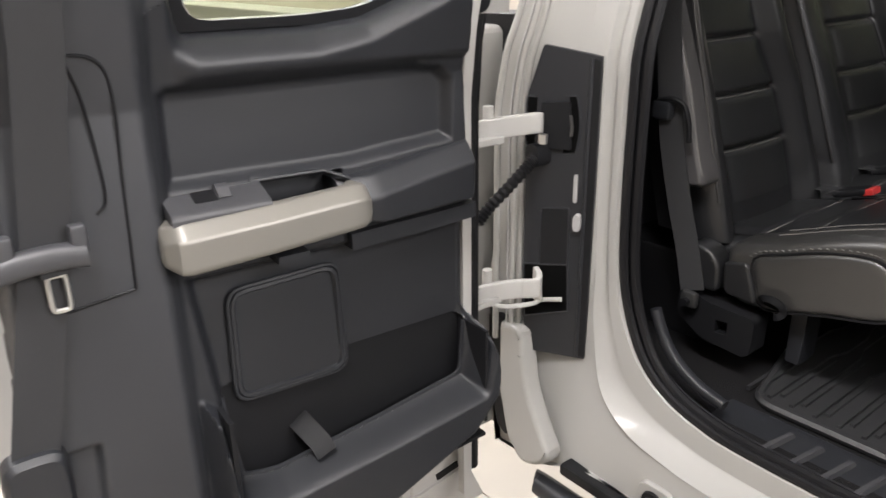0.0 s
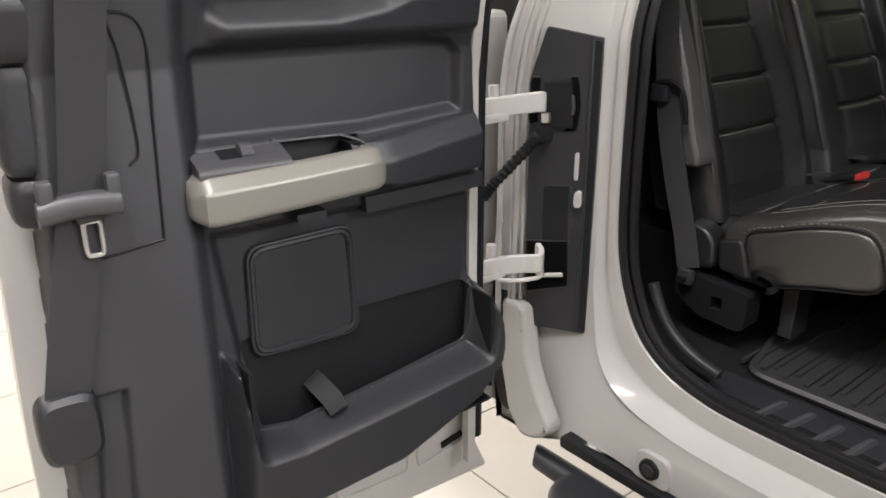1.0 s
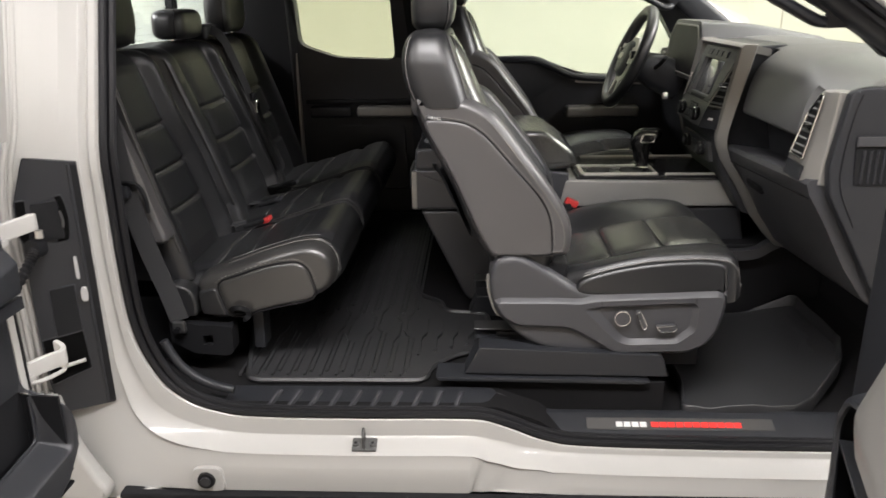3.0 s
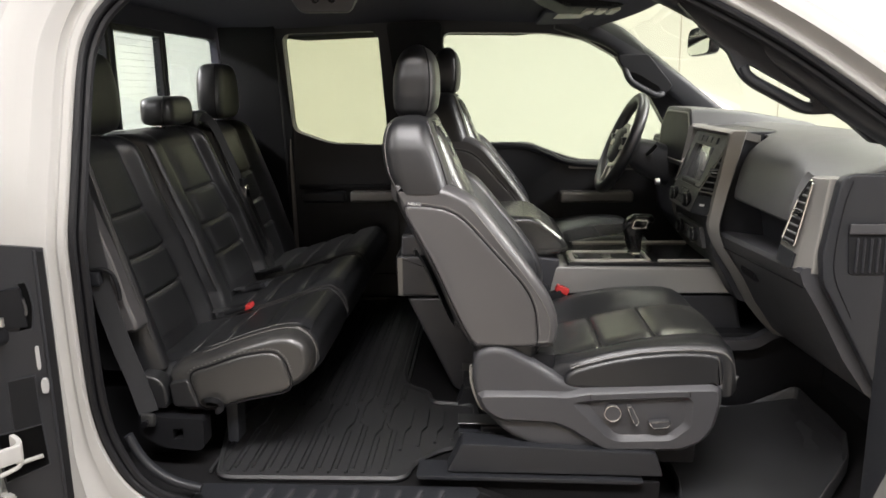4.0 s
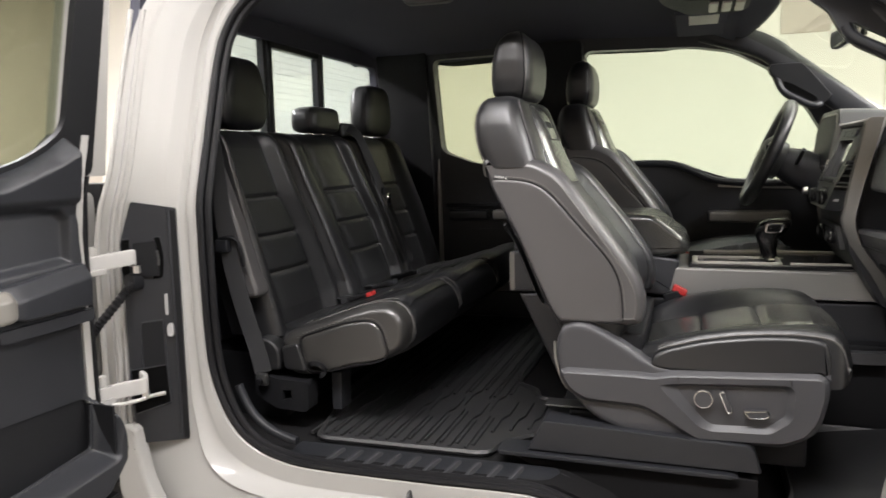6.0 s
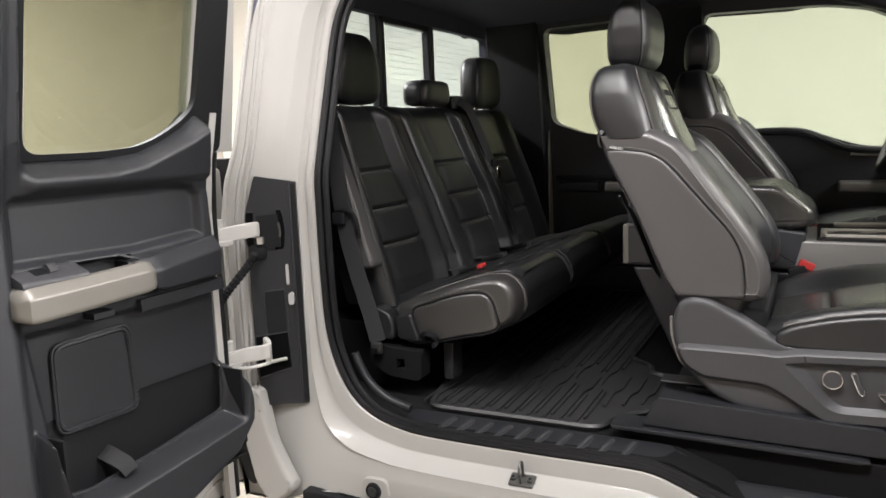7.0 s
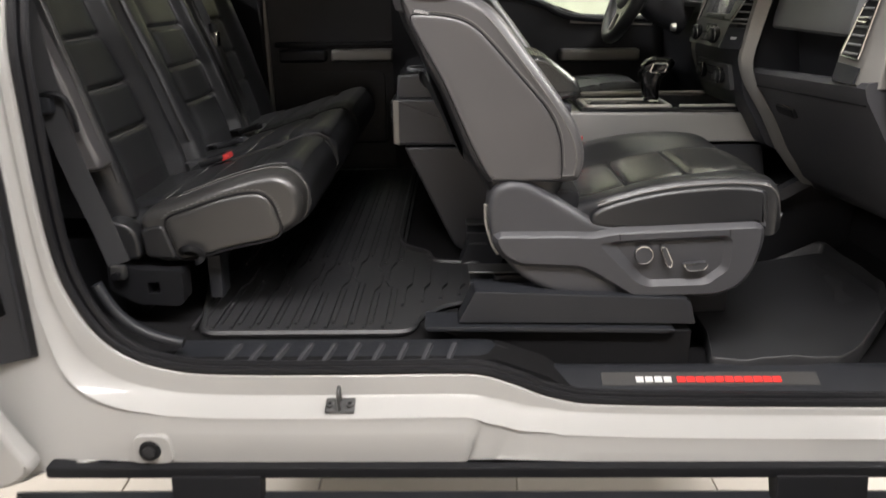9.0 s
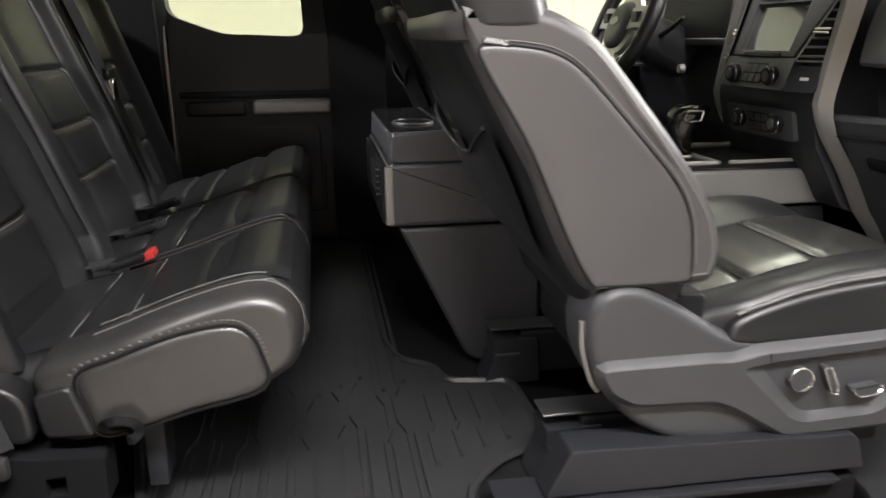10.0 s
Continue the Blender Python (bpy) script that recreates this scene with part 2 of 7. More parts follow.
# ---- the room ----
bm = bmesh.new()
box(bm, (-7, -6, -0.1), (9, 8, -0.004))
ground = tagged(part("floor", bm, FLOOR_TILE), "pale beige polished floor of large square tiles", "floor", kind="structure")
tile = bpy.data.meshes.new("tile")
bm = bmesh.new()
box(bm, (-0.297, -0.297, -0.02), (0.297, 0.297, 0.0), 0.002, 1)
bm.to_mesh(tile)
bm.free()
tile.materials.append(FLOOR_TILE)
for i in range(-8, 6):
    for j in range(-5, 7):
        t = new("tile", tile)
        t.location = (i * 0.6 + 0.1, j * 0.6, 0)
        t.parent = ground
for name, lo, hi in (("wall_north", (-7, 5.2, 0), (9, 5.4, 3.6)), ("wall_south", (-7, -6.2, 0), (9, -6, 3.6)), ("wall_west", (-5.7, -6, 0), (-5.5, 5.2, 3.6)), ("wall_east", (7, -6, 0), (7.2, 5.2, 3.6))):
    bm = bmesh.new()
    box(bm, lo, hi)
    beige = name in ("wall_west", "wall_south")
    tagged(part(name, bm, BAND if beige else WALL), "plain beige painted wall of the photo bay" if beige else "plain cream-white painted wall of the photo bay", "wall", kind="structure")
bm = bmesh.new()
box(bm, (-7, -6.2, 3.6), (9, 5.4, 3.8))
tagged(part("ceiling", bm, CEILING), "plain white ceiling", "ceiling", kind="structure")
bm = bmesh.new()
box(bm, (1.2, 5.190, 2.35), (7, 5.2, 3.6), 0.002, 1)
tagged(part("trim", bm, BAND), "beige painted band along the upper wall", "trim", kind="structure")
for x in (1.935, 2.768):
    bm = bmesh.new()
    box(bm, (x, 5.196, 0.1), (x + 0.008, 5.2, 2.35), 0.001, 1)
    tagged(part("trim", bm, BAND), "thin joint strip between wall sheets", "trim", kind="structure")
bm = bmesh.new()
box(bm, (-5.5, 5.17, 0), (7, 5.2, 0.1), 0.004)
tagged(part("baseboard", bm, WALL), "cream painted baseboard", "baseboard", kind="structure")

# ---- the cab's shell ----
cab = thing("pickup_cab", "pearl-white extended-cab pickup body with open side doors", "pickup truck")
LOOP = [(1.75, 0.671), (1.04, 0.671), (0.536, 0.677), (0.41, 0.692), (0.33, 0.722), (0.27, 0.742), (0.2, 0.746), (0.0, 0.744), (-0.24, 0.746), (-0.33, 0.757),
        (-0.40, 0.782), (-0.455, 0.828), (-0.493, 0.9), (-0.513, 0.98), (-0.520, 1.1), (-0.521, 1.3), (-0.518, 1.5), (-0.512, 1.69), (-0.495, 1.765), (-0.46, 1.82),
        (-0.40, 1.865), (-0.30, 1.895), (-0.1, 1.908), (0.3, 1.908), (0.5, 1.89), (0.62, 1.862), (0.751, 1.804), (0.908, 1.712), (1.077, 1.589), (1.25, 1.455), (1.5, 1.27)]
LINE = catmull([(x, 0, z) for x, z in LOOP], 6)
OUT = []
for i, p in enumerate(LINE):
    t = (LINE[min(len(LINE) - 1, i + 1)] - LINE[max(0, i - 1)]).normalized()
    OUT.append(Vector((-t.z, 0, t.x)))
STRIP = [0.25, 0.5, 0.75, 0.92, 1.0]
CHANNEL_G = [0.05, 0.14, 0.28, 0.42, 0.56, 0.70, 0.82, 0.91, 0.97, 1.0]
FACE = [0.0015, 0.004, 0.008, 0.016, 0.026, 0.029, 0.033, 0.05, 0.07, 0.09, 0.11, 0.126, 0.130, 0.134, 0.15, 0.164, 0.170, 0.174, 0.178, 0.20]


def narrow(z):
    """How far the hinge pillar's outer edge draws in towards the roof."""
    return 0.036 * smooth(z, 1.22, 1.45)


def side_row(i):
    """A section through the door opening's painted edge: lip, flat strip, hollow channel, outer face."""
    p, n = LINE[i], OUT[i]
    rear, sill, roof = max(0, -n.x), max(0, -n.z), max(0, n.z)
    low = 1 if n.z < 0.02 else 0
    step = smooth(p.x, 0.24, 0.42) * low
    corner = 4 * rear * rear * sill * sill
    up = smooth(p.z, 1.365, 1.43) * rear
    ds = 0.018 + (0.026 * (1 - step)) * sill * sill * low + 0.016 * corner
    dc = ds + 0.017 + 0.006 * sill * low + 0.022 * corner
    y_out = 0.047 * rear ** 2 + (0.010 * sill ** 2 if low else 0.030 * roof ** 2)
    row = [(0.0, 0.068), (0.003, 0.062), (0.006, 0.0590)]
    row += [(0.006 + (ds - 0.006) * f, 0.0585 - 0.0015 * f) for f in STRIP]
    dip = 0.007 * rear ** 2 + 0.003 * step
    row += [(ds + (dc - ds) * g, 0.057 + (y_out - 0.057) * g ** 1.4 + dip * math.sin(math.pi * g)) for g in CHANNEL_G]
    for f in FACE:
        d = dc + f * (1 + 1.6 * corner) * (interp(n.x, [0.0, 0.5], [0.75, 0.3]) if n.z > 0.2 and n.x > -0.2 else 1)
        sill_y = y_out - (0.010 - 0.002 * smooth(f, 0.0, 0.01)) * smooth(f, 0, 0.05) if low else y_out + 0.10 * smooth(f, 0.06, 0.18) * roof
        pillar = 0.047 - 0.456 * f - up * (0.55 * min(f, 0.026) - 0.10 * max(0, f - 0.026))
        pillar -= 0.005 * smooth(f, 0.126, 0.134) - 0.03 * smooth(f, 0.168, 0.178) - 0.14 * smooth(f, 0.177, 0.20)
        w = rear ** 2
        row.append((d, sill_y * (1 - w) + pillar * w))
    out = []
    for d, y in row:
        q = p + n * d
        q.z = max(q.z, 0.588 - 0.05 * smooth(-q.x, 0.5, 0.65))
        q.x = max(q.x + narrow(q.z) * smooth(d, 0.05, 0.15) * rear, -0.745)
        out.append(Vector((q.x, y + lean(q.z), q.z)))
    return out


bm = bmesh.new()
loft(bm, [side_row(i) for i in range(len(LINE))], closed=False)
part("side_panel", bm, PAINT, cab, "pearl-white painted door aperture and rocker", sharp=24)
for f, r in ((0.127, 0.0050), (0.1375, 0.0050), (0.1665, 0.0060)):
    bm = bmesh.new()
    tube(bm, [(-0.5555 - f + narrow(z), 0.0465 - 0.456 * f - 0.005 * smooth(f, 0.126, 0.134) + lean(z) - smooth(z, 1.365, 1.43) * (0.0143 - 0.10 * (f - 0.026)), z) for z in np.linspace(0.80, 1.80, 60)], r, 10)
    part("pillar_ridge", bm, PAINT, cab, "pressed white ridge of the hinge pillar")
# Grey line that paints the shaded groove between the ridges.
bm = bmesh.new()
tube(bm, [(-0.5555 - 0.1445 + narrow(z), 0.0445 - 0.456 * 0.1445 - 0.005 + lean(z) - smooth(z, 1.365, 1.43) * 0.0025, z) for z in np.linspace(0.80, 1.80, 60)], 0.0022, 8)
part("panel_seam", bm, NUB, cab, "thin grey line drawn as the hinge pillar's groove")
# inner return of the shell behind the seal
bm = bmesh.new()
loft(bm, [[Vector((p.x, 0.066 + lean(p.z), p.z)), Vector((p.x, 0.095 + lean(p.z), p.z)) - OUT[i] * 0.012, Vector((p.x, 0.125 + lean(p.z), p.z)) + OUT[i] * 0.02, Vector((p.x, 0.24 + lean(p.z), p.z)) + OUT[i] * 0.12] for i, p in enumerate(LINE)], closed=False)
part("aperture_trim", bm, PLASTIC_DEEP, cab, "black plastic trim round the door opening")
# rubber seal in two beads
for off, depth, r in ((-0.008, 0.066, 0.008), (-0.020, 0.080, 0.0095)):
    bm = bmesh.new()
    tube(bm, [Vector((p.x, depth + lean(p.z), p.z)) + OUT[i] * off * (1 - 0.6 * max(0, -OUT[i].z) ** 2) for i, p in enumerate(LINE)], r, 8, cap=False)
    part("door_seal", bm, SEAL, cab, "black rubber door seal")
# moulded corner trim inside the seal, behind the tread
bm = bmesh.new()
run = [i for i, p in enumerate(LINE) if -0.50 < p.x < -0.31 and p.z < 0.90]
loft(bm, [[Vector((LINE[i].x, 0.106 + b * 0.010 + lean(LINE[i].z), LINE[i].z)) - OUT[i] * (0.034 + a * 0.009) for a, b in squircle(1, 1, 2.6, 14)] for i in run])
part("corner_trim", bm, PLASTIC, cab, "grey-black moulded corner trim")
# underside rail of the rocker
bm = bmesh.new()
box(bm, (-0.56, -0.016, 0.562), (1.8, 0.05, 0.587), 0.006)
part("rocker_rail", bm, PLASTIC_DEEP, cab, "black rail under the rocker")
# rear quarter and cargo bed side behind the open door
bm = bmesh.new()
prism(bm, rounded([(-0.77, 0.56), (-2.4, 0.56), (-2.4, 1.38), (-0.77, 1.38)], 0.02), -0.06, 0.06, "y", 0.008)
part("bed_side", bm, PAINT, cab)
# Black box in place of the gap; its shade is in the colour.
bm = bmesh.new()
box(bm, (-0.84, 0.02, 0.55), (-0.745, 0.10, 1.40), 0.004)
part("rear_gap_shade", bm, SEAL, cab, "black filler painted as the shaded gap between cab and bed")

# interior: floor, walls, headliner
bm = bmesh.new()
prof = [(-0.86, 0.752), (0.30, 0.752), (0.40, 0.715), (0.46, 0.672), (1.15, 0.672), (1.5, 0.9), (1.5, 0.84), (1.17, 0.62), (-0.86, 0.62)]
prism(bm, prof, 0.10, 2 * MID - 0.1, "y")
part("floor_carpet", bm, CARPET, cab, "black cabin carpet")
bm = bmesh.new()
rings = []
for x, z, w in [(-0.84, 1.875, 0.64), (-0.72, 1.90, 0.67), (-0.4, 1.915, 0.70), (0.1, 1.93, 0.71), (0.45, 1.92, 0.70), (0.62, 1.885, 0.68), (0.70, 1.855, 0.67)]:
    rings.append([(x, MID + w * s, z - (0.055 if -0.6 < x < 0.5 else 0.02) * abs(s) ** 6) for s in np.linspace(-1.08, 1.08, 25)])
loft(bm, rings, closed=False)
bmesh.ops.solidify(bm, geom=bm.faces[:], thickness=0.02)
part("headliner", bm, HEADLINER, cab, "black cloth headliner")
bm = bmesh.new()
rings = []
for x, z in [(-0.9, 1.96), (-0.7, 2.0), (0.1, 2.02), (0.6, 1.97), (0.75, 1.9)]:
    rings.append([(x, MID + 0.80 * s, z - 0.06 * abs(s) ** 5) for s in np.linspace(-1, 1, 17)])
loft(bm, rings, closed=False)
bmesh.ops.solidify(bm, geom=bm.faces[:], thickness=0.01)
part("roof", bm, PAINT, cab, "pearl-white roof")
# rear wall with its three-pane window
REAR_X = -0.735
panes = [(0.30, 0.765), (0.82, 1.13), (1.175, 1.65)]
hole = rounded([(0.27, 1.525), (1.66, 1.525), (1.65, 1.832), (0.30, 1.832)], 0.025)
bm = bmesh.new()
plate(bm, rounded([(0.06, 0.62), (1.87, 0.62), (1.87, 1.4), (1.72, 1.9), (0.21, 1.9), (0.06, 1.4)], 0.02), [hole], lambda u, v, d: Vector((REAR_X - d + (1.55 - v) * 0.02, u, v)), 0.03)
part("rear_wall", bm, HEADLINER, cab, "black cloth-covered cab back wall")
win = part("rear_window", prism(bmesh.new(), rounded([(0.265, 1.52), (1.67, 1.52), (1.66, 1.84), (0.295, 1.84)], 0.03), REAR_X - 0.030, REAR_X - 0.025, "x"), REAR_TINT, cab, "tinted sliding rear window with heater lines")
win.visible_shadow = False
for y0, y1 in ((0.765, 0.785), (0.80, 0.818), (1.132, 1.150), (1.160, 1.178)):
    part("window_divider", box(bmesh.new(), (REAR_X - 0.04, y0, 1.53), (REAR_X - 0.012, y1, 1.84), 0.004), PLASTIC, cab)
part("window_divider", box(bmesh.new(), (REAR_X - 0.04, 0.80, 1.812), (REAR_X - 0.012, 1.15, 1.835), 0.004), PLASTIC, cab)
for y0, y1 in panes:
    for k in range(13):
        z = 1.55 + k * 0.0205
        part("heater_line", box(bmesh.new(), (REAR_X - 0.0248, y0 + 0.01, z), (REAR_X - 0.0243, y1 - 0.01, z + 0.0006)), DARK_SATIN, win)
# C pillar trim on both sides
for s in (-1, 1):
    bm = bmesh.new()
    xe = -0.64 if s < 0 else -0.50
    pl = rounded([(-0.84 if s < 0 else -0.73, 0.7), (xe, 0.7), (xe, 1.9), (-0.84 if s < 0 else -0.73, 1.9)], 0.02)
    plate(bm, pl, [], lambda u, v, d, s=s: Vector((u, MID + s * (0.795 - lean(v) + d - (0.05 if s < 0 else -0.03) * smooth(-u, 0.5, 0.8)), v)), 0.03)
    part("pillar_trim", bm, PLASTIC_DEEP, cab, "black pillar trim panel")

# far side wall with quarter window and front window
FAR = 1.78
quarter = rounded([(-0.085, 1.405), (-0.33, 1.415), (-0.48, 1.47), (-0.478, 1.85), (-0.1, 1.855)], 0.035)
front = rounded([(0.16, 1.41), (0.5, 1.41), (0.58, 1.375), (0.70, 1.335), (0.98, 1.325), (1.1, 1.38), (0.96, 1.6), (0.83, 1.74), (0.70, 1.81), (0.56, 1.835), (0.15, 1.845)], 0.035)
bm = bmesh.new()
far_put = lambda u, v, d: Vector((u, FAR - lean(v) + d, v))
plate(bm, [(-0.52, 0.66), (1.5, 0.66), (1.5, 1.28), (1.27, 1.45), (0.85, 1.84), (0.62, 1.90), (-0.52, 1.90)], [quarter, front], far_put, 0.07)
part("driver_side_wall", bm, PLASTIC, cab, "black driver-side door panels and window frames")
g = part("quarter_window", plate(bmesh.new(), rounded([(-0.06, 1.39), (-0.5, 1.39), (-0.5, 1.87), (-0.07, 1.87)], 0.03), [], lambda u, v, d: far_put(u, v, 0.05 + d), 0.004), TINTED, cab, "tinted quarter window")
g.visible_shadow = False
g = part("driver_window", plate(bmesh.new(), [(0.13, 1.39), (0.6, 1.31), (1.2, 1.31), (0.85, 1.78), (0.5, 1.86), (0.12, 1.86)], [], lambda u, v, d: far_put(u, v, 0.05 + d), 0.004), CLEAR, cab, "clear front side window")
g.visible_shadow = False
for x0, x1, mat, z0 in ((-0.25, -0.012, DARK_SATIN, 1.172), (-0.45, -0.27, PLASTIC, 1.172), (0.62, 0.92, DARK_SATIN, 1.165)):
    part("armrest_bar", box(bmesh.new(), (x0, FAR - 0.06, z0), (x1, FAR + 0.01, z0 + 0.046), 0.012, 3), mat, cab, "satin grey pull bar")
part("door_ledge", box(bmesh.new(), (-0.47, FAR - 0.03, 1.225), (-0.01, FAR + 0.01, 1.245), 0.006), PLASTIC_DEEP, cab)
for z0, z1, x0, x1 in ((1.262, 1.375, -0.455, -0.035), (0.86, 1.135, -0.44, -0.05)):
    pn = part("door_inset", prism(bmesh.new(), rounded([(x0, z0), (x1, z0), (x1, z1), (x0, z1)], 0.025, 4), FAR - 0.012, FAR + 0.01, "y", 0.006, 2), PLASTIC, cab, "moulded black door panel field")
    part("inset_seam", tube(bmesh.new(), [(x, FAR - 0.002, z) for x, z in rounded([(x0 - 0.008, z0 - 0.008), (x1 + 0.008, z0 - 0.008), (x1 + 0.008, z1 + 0.008), (x0 - 0.008, z1 + 0.008)], 0.03, 4)], 0.003, 6, closed=True), SEAL, pn)
part("door_split", box(bmesh.new(), (-0.497, FAR - 0.050, 0.82), (-0.487, FAR + 0.01, 1.44), 0.003), SATIN, cab, "pale edge of the closed rear door")
bm = bmesh.new()
plate(bm, rounded([(-0.015, 0.68), (0.16, 0.68), (0.15, 1.88), (-0.06, 1.88), (-0.015, 1.4)], 0.02), [], lambda u, v, d: far_put(u, v, -0.045 + d), 0.05)
part("pillar_trim", bm, PLASTIC_DEEP, cab, "black centre pillar trim")
bm = bmesh.new()
tube(bm, catmull([(0.17, FAR - 0.01, 1.395), (0.45, FAR - 0.012, 1.40), (0.56, FAR - 0.015, 1.37), (0.68, FAR - 0.015, 1.325), (0.98, FAR - 0.015, 1.315)], 6), 0.014, 8)
part("belt_line_trim", bm, PLASTIC, cab)
bm = bmesh.new()
ribbon(bm, catmull([(0.66, FAR - 0.004, 1.315), (0.70, FAR - 0.006, 1.312), (0.97, FAR - 0.006, 1.303)], 4), 0.022, 0.01, (0, -1, 0))
part("mirror_trim", bm, SATIN, cab, "satin trim by the mirror mount")
# windscreen, its pillars and the dark rim
bm = bmesh.new()
rings = []
for t in np.linspace(0, 1, 9):
    rings.append([(0.70 + 0.80 * t + 0.05 * (1 - s * s), MID + s * (0.66 + 0.10 * t), 1.875 - 0.46 * t) for s in np.linspace(-1, 1, 13)])
loft(bm, rings, closed=False)
w = part("windscreen", bm, SCREEN_GLASS, cab, "clear windscreen")
w.visible_shadow = False
PILLARS = {-1: [(0.60, 0.17, 1.86), (0.74, 0.17, 1.79), (0.90, 0.17, 1.688), (1.07, 0.16, 1.565), (1.25, 0.15, 1.435), (1.45, 0.14, 1.28)],
           1: [(0.59, 1.63, 1.892), (0.79, 1.64, 1.823), (0.89, 1.65, 1.752), (0.99, 1.66, 1.677), (1.29, 1.70, 1.447), (1.49, 1.72, 1.287)]}
HANDLE = [(0.842, 1.64, 1.712), (0.848, 1.60, 1.686), (0.862, 1.592, 1.656), (0.882, 1.590, 1.638), (0.920, 1.590, 1.617), (0.957, 1.590, 1.599), (0.985, 1.60, 1.600), (1.003, 1.64, 1.617)]
for s, half in ((-1, 0.028), (1, 0.046)):
    bm = bmesh.new()
    pts = catmull([(x, y + (lean(z) if s < 0 else 0), z + (0.012 if s < 0 else 0)) for x, y, z in PILLARS[s]], 5)
    rings = []
    for i, p in enumerate(pts):
        t = (pts[min(len(pts) - 1, i + 1)] - pts[max(0, i - 1)]).normalized()
        n = t.cross(Vector((0, 1, 0))).normalized()
        rings.append([p + n * a * half + Vector((0, 1, 0)) * b * 0.03 for a, b in squircle(1, 1, 3, 16)])
    loft(bm, rings)
    part("windscreen_pillar", bm, PLASTIC, cab, "black inner windscreen pillar trim")
    if s > 0:
        bz = part("handle_bezel", prism(bmesh.new(), rounded([(0.815, 1.75), (0.820, 1.722), (0.842, 1.697), (0.857, 1.656), (0.877, 1.632), (0.958, 1.588), (0.990, 1.590), (1.008, 1.609), (1.03, 1.63), (0.93, 1.75)], 0.012, 3), 1.60, 1.66, "y", 0.006), PLASTIC_DEEP, cab, "black bezel of the grab handle")
        # Black plate on the bezel, painted as the shaded slot.
        part("handle_slot_shade", prism(bmesh.new(), rounded([(0.867, 1.687), (0.873, 1.664), (0.966, 1.612), (0.982, 1.615), (0.975, 1.628), (0.90, 1.675)], 0.008, 3), 1.596, 1.61, "y", 0.002), BLACK, bz)
        part("grab_handle", tube(bmesh.new(), catmull(HANDLE, 6), 0.0115, 12), PLASTIC, cab, "black moulded grab handle on the pillar")
    else:
        outer = rounded([(0.70, 1.80), (0.774, 1.726), (0.806, 1.700), (0.822, 1.670), (0.836, 1.648), (0.857, 1.630), (0.954, 1.578), (0.977, 1.572), (1.027, 1.574), (1.061, 1.552), (1.109, 1.512), (1.16, 1.51), (0.95, 1.70)], 0.010, 3)
        slot = rounded([(0.849, 1.676), (0.984, 1.602), (0.978, 1.596), (0.963, 1.600), (0.866, 1.651), (0.850, 1.664)], 0.004, 3)
        bm = bmesh.new()
        plate(bm, outer, [slot], lambda u, v, d: Vector((u, 0.238 + d + 0.05 * max(0, v - 1.68), v)), 0.018)
        gh = part("grab_handle", bm, PLASTIC, cab, "black moulded grab handle on the pillar")
        rings = []
        path = catmull([(0.836, 0.247, 1.672), (0.845, 0.247, 1.655), (0.862, 0.247, 1.641), (0.910, 0.247, 1.615), (0.958, 0.247, 1.589), (0.978, 0.247, 1.584)], 6)
        for i, q in enumerate(path):
            t = (path[min(i + 1, len(path) - 1)] - path[max(i - 1, 0)]).normalized()
            n = t.cross(Vector((0, 1, 0))).normalized()
            rings.append([q + n * a + Vector((0, b, 0)) for a, b in squircle(0.0105, 0.018, 2.6, 16)])
        part("grip", loft(bmesh.new(), rings), PLASTIC, gh)
bm = bmesh.new()
loft(bm, [[(x + bow * (0.05 - 0.05 * s * s), MID + 0.66 * s, z) for x, z, bow in ((0.58, 1.905, 0), (0.70, 1.895, 1), (0.738, 1.868, 1), (0.745, 1.856, 1), (0.72, 1.850, 1), (0.58, 1.880, 0))] for s in np.linspace(-1, 1, 13)])
part("windscreen_header", bm, HEADLINER, cab, "black header over the windscreen")
# overhead console, dome lamp, visors
bm = bmesh.new()
prism(bm, rounded([(0.44, 1.925), (0.47, 1.885), (0.54, 1.852), (0.68, 1.848), (0.74, 1.868), (0.74, 1.90)], 0.015), MID - 0.13, MID + 0.10, "y", 0.01)
oc = part("overhead_console", bm, PLASTIC_DEEP, cab, "black overhead console with lamps")
for k in range(3):
    part("lamp_lens", box(bmesh.new(), (0.60 + k * 0.035, MID - 0.10, 1.842), (0.625 + k * 0.035, MID + 0.03, 1.852), 0.004), SATIN, oc, "small clear map lamp lens")
bm = bmesh.new()
box(bm, (0.50, 0.33, 1.868), (0.68, 0.80, 1.886), 0.009, 3, Matrix.Rotation(radians(8), 4, "Y"))
part("sun_visor", bm, HEADLINER, cab, "black folded sun visor")
bm = bmesh.new()
box(bm, (0.50, 1.10, 1.860), (0.66, 1.56, 1.876), 0.007, 3)
v = part("sun_visor", bm, HEADLINER, cab, "black folded sun visor with warning label")
part("visor_label", box(bmesh.new(), (0.545, 1.13, 1.8585), (0.635, 1.30, 1.8595)), LABEL, v, "cream warning label")
bm = bmesh.new()
prism(bm, rounded([(-0.16, 1.885), (0.09, 1.885), (0.075, 1.846), (0.040, 1.834), (0.022, 1.800), (-0.088, 1.801), (-0.108, 1.834), (-0.145, 1.846)], 0.012, 4), 0.315, 0.345, "y", 0.006, 3)
lamp = part("dome_lamp", bm, SHIELD, cab, "grey plastic coat-hook and dome lamp housing")
bm = bmesh.new()
for k in range(2):
    tmp = bmesh.new()
    bmesh.ops.create_uvsphere(tmp, u_segments=12, v_segments=8, radius=0.009, matrix=Matrix.Translation((-0.052 + 0.036 * k, 0.316, 1.828)))
    merge(bm, tmp)
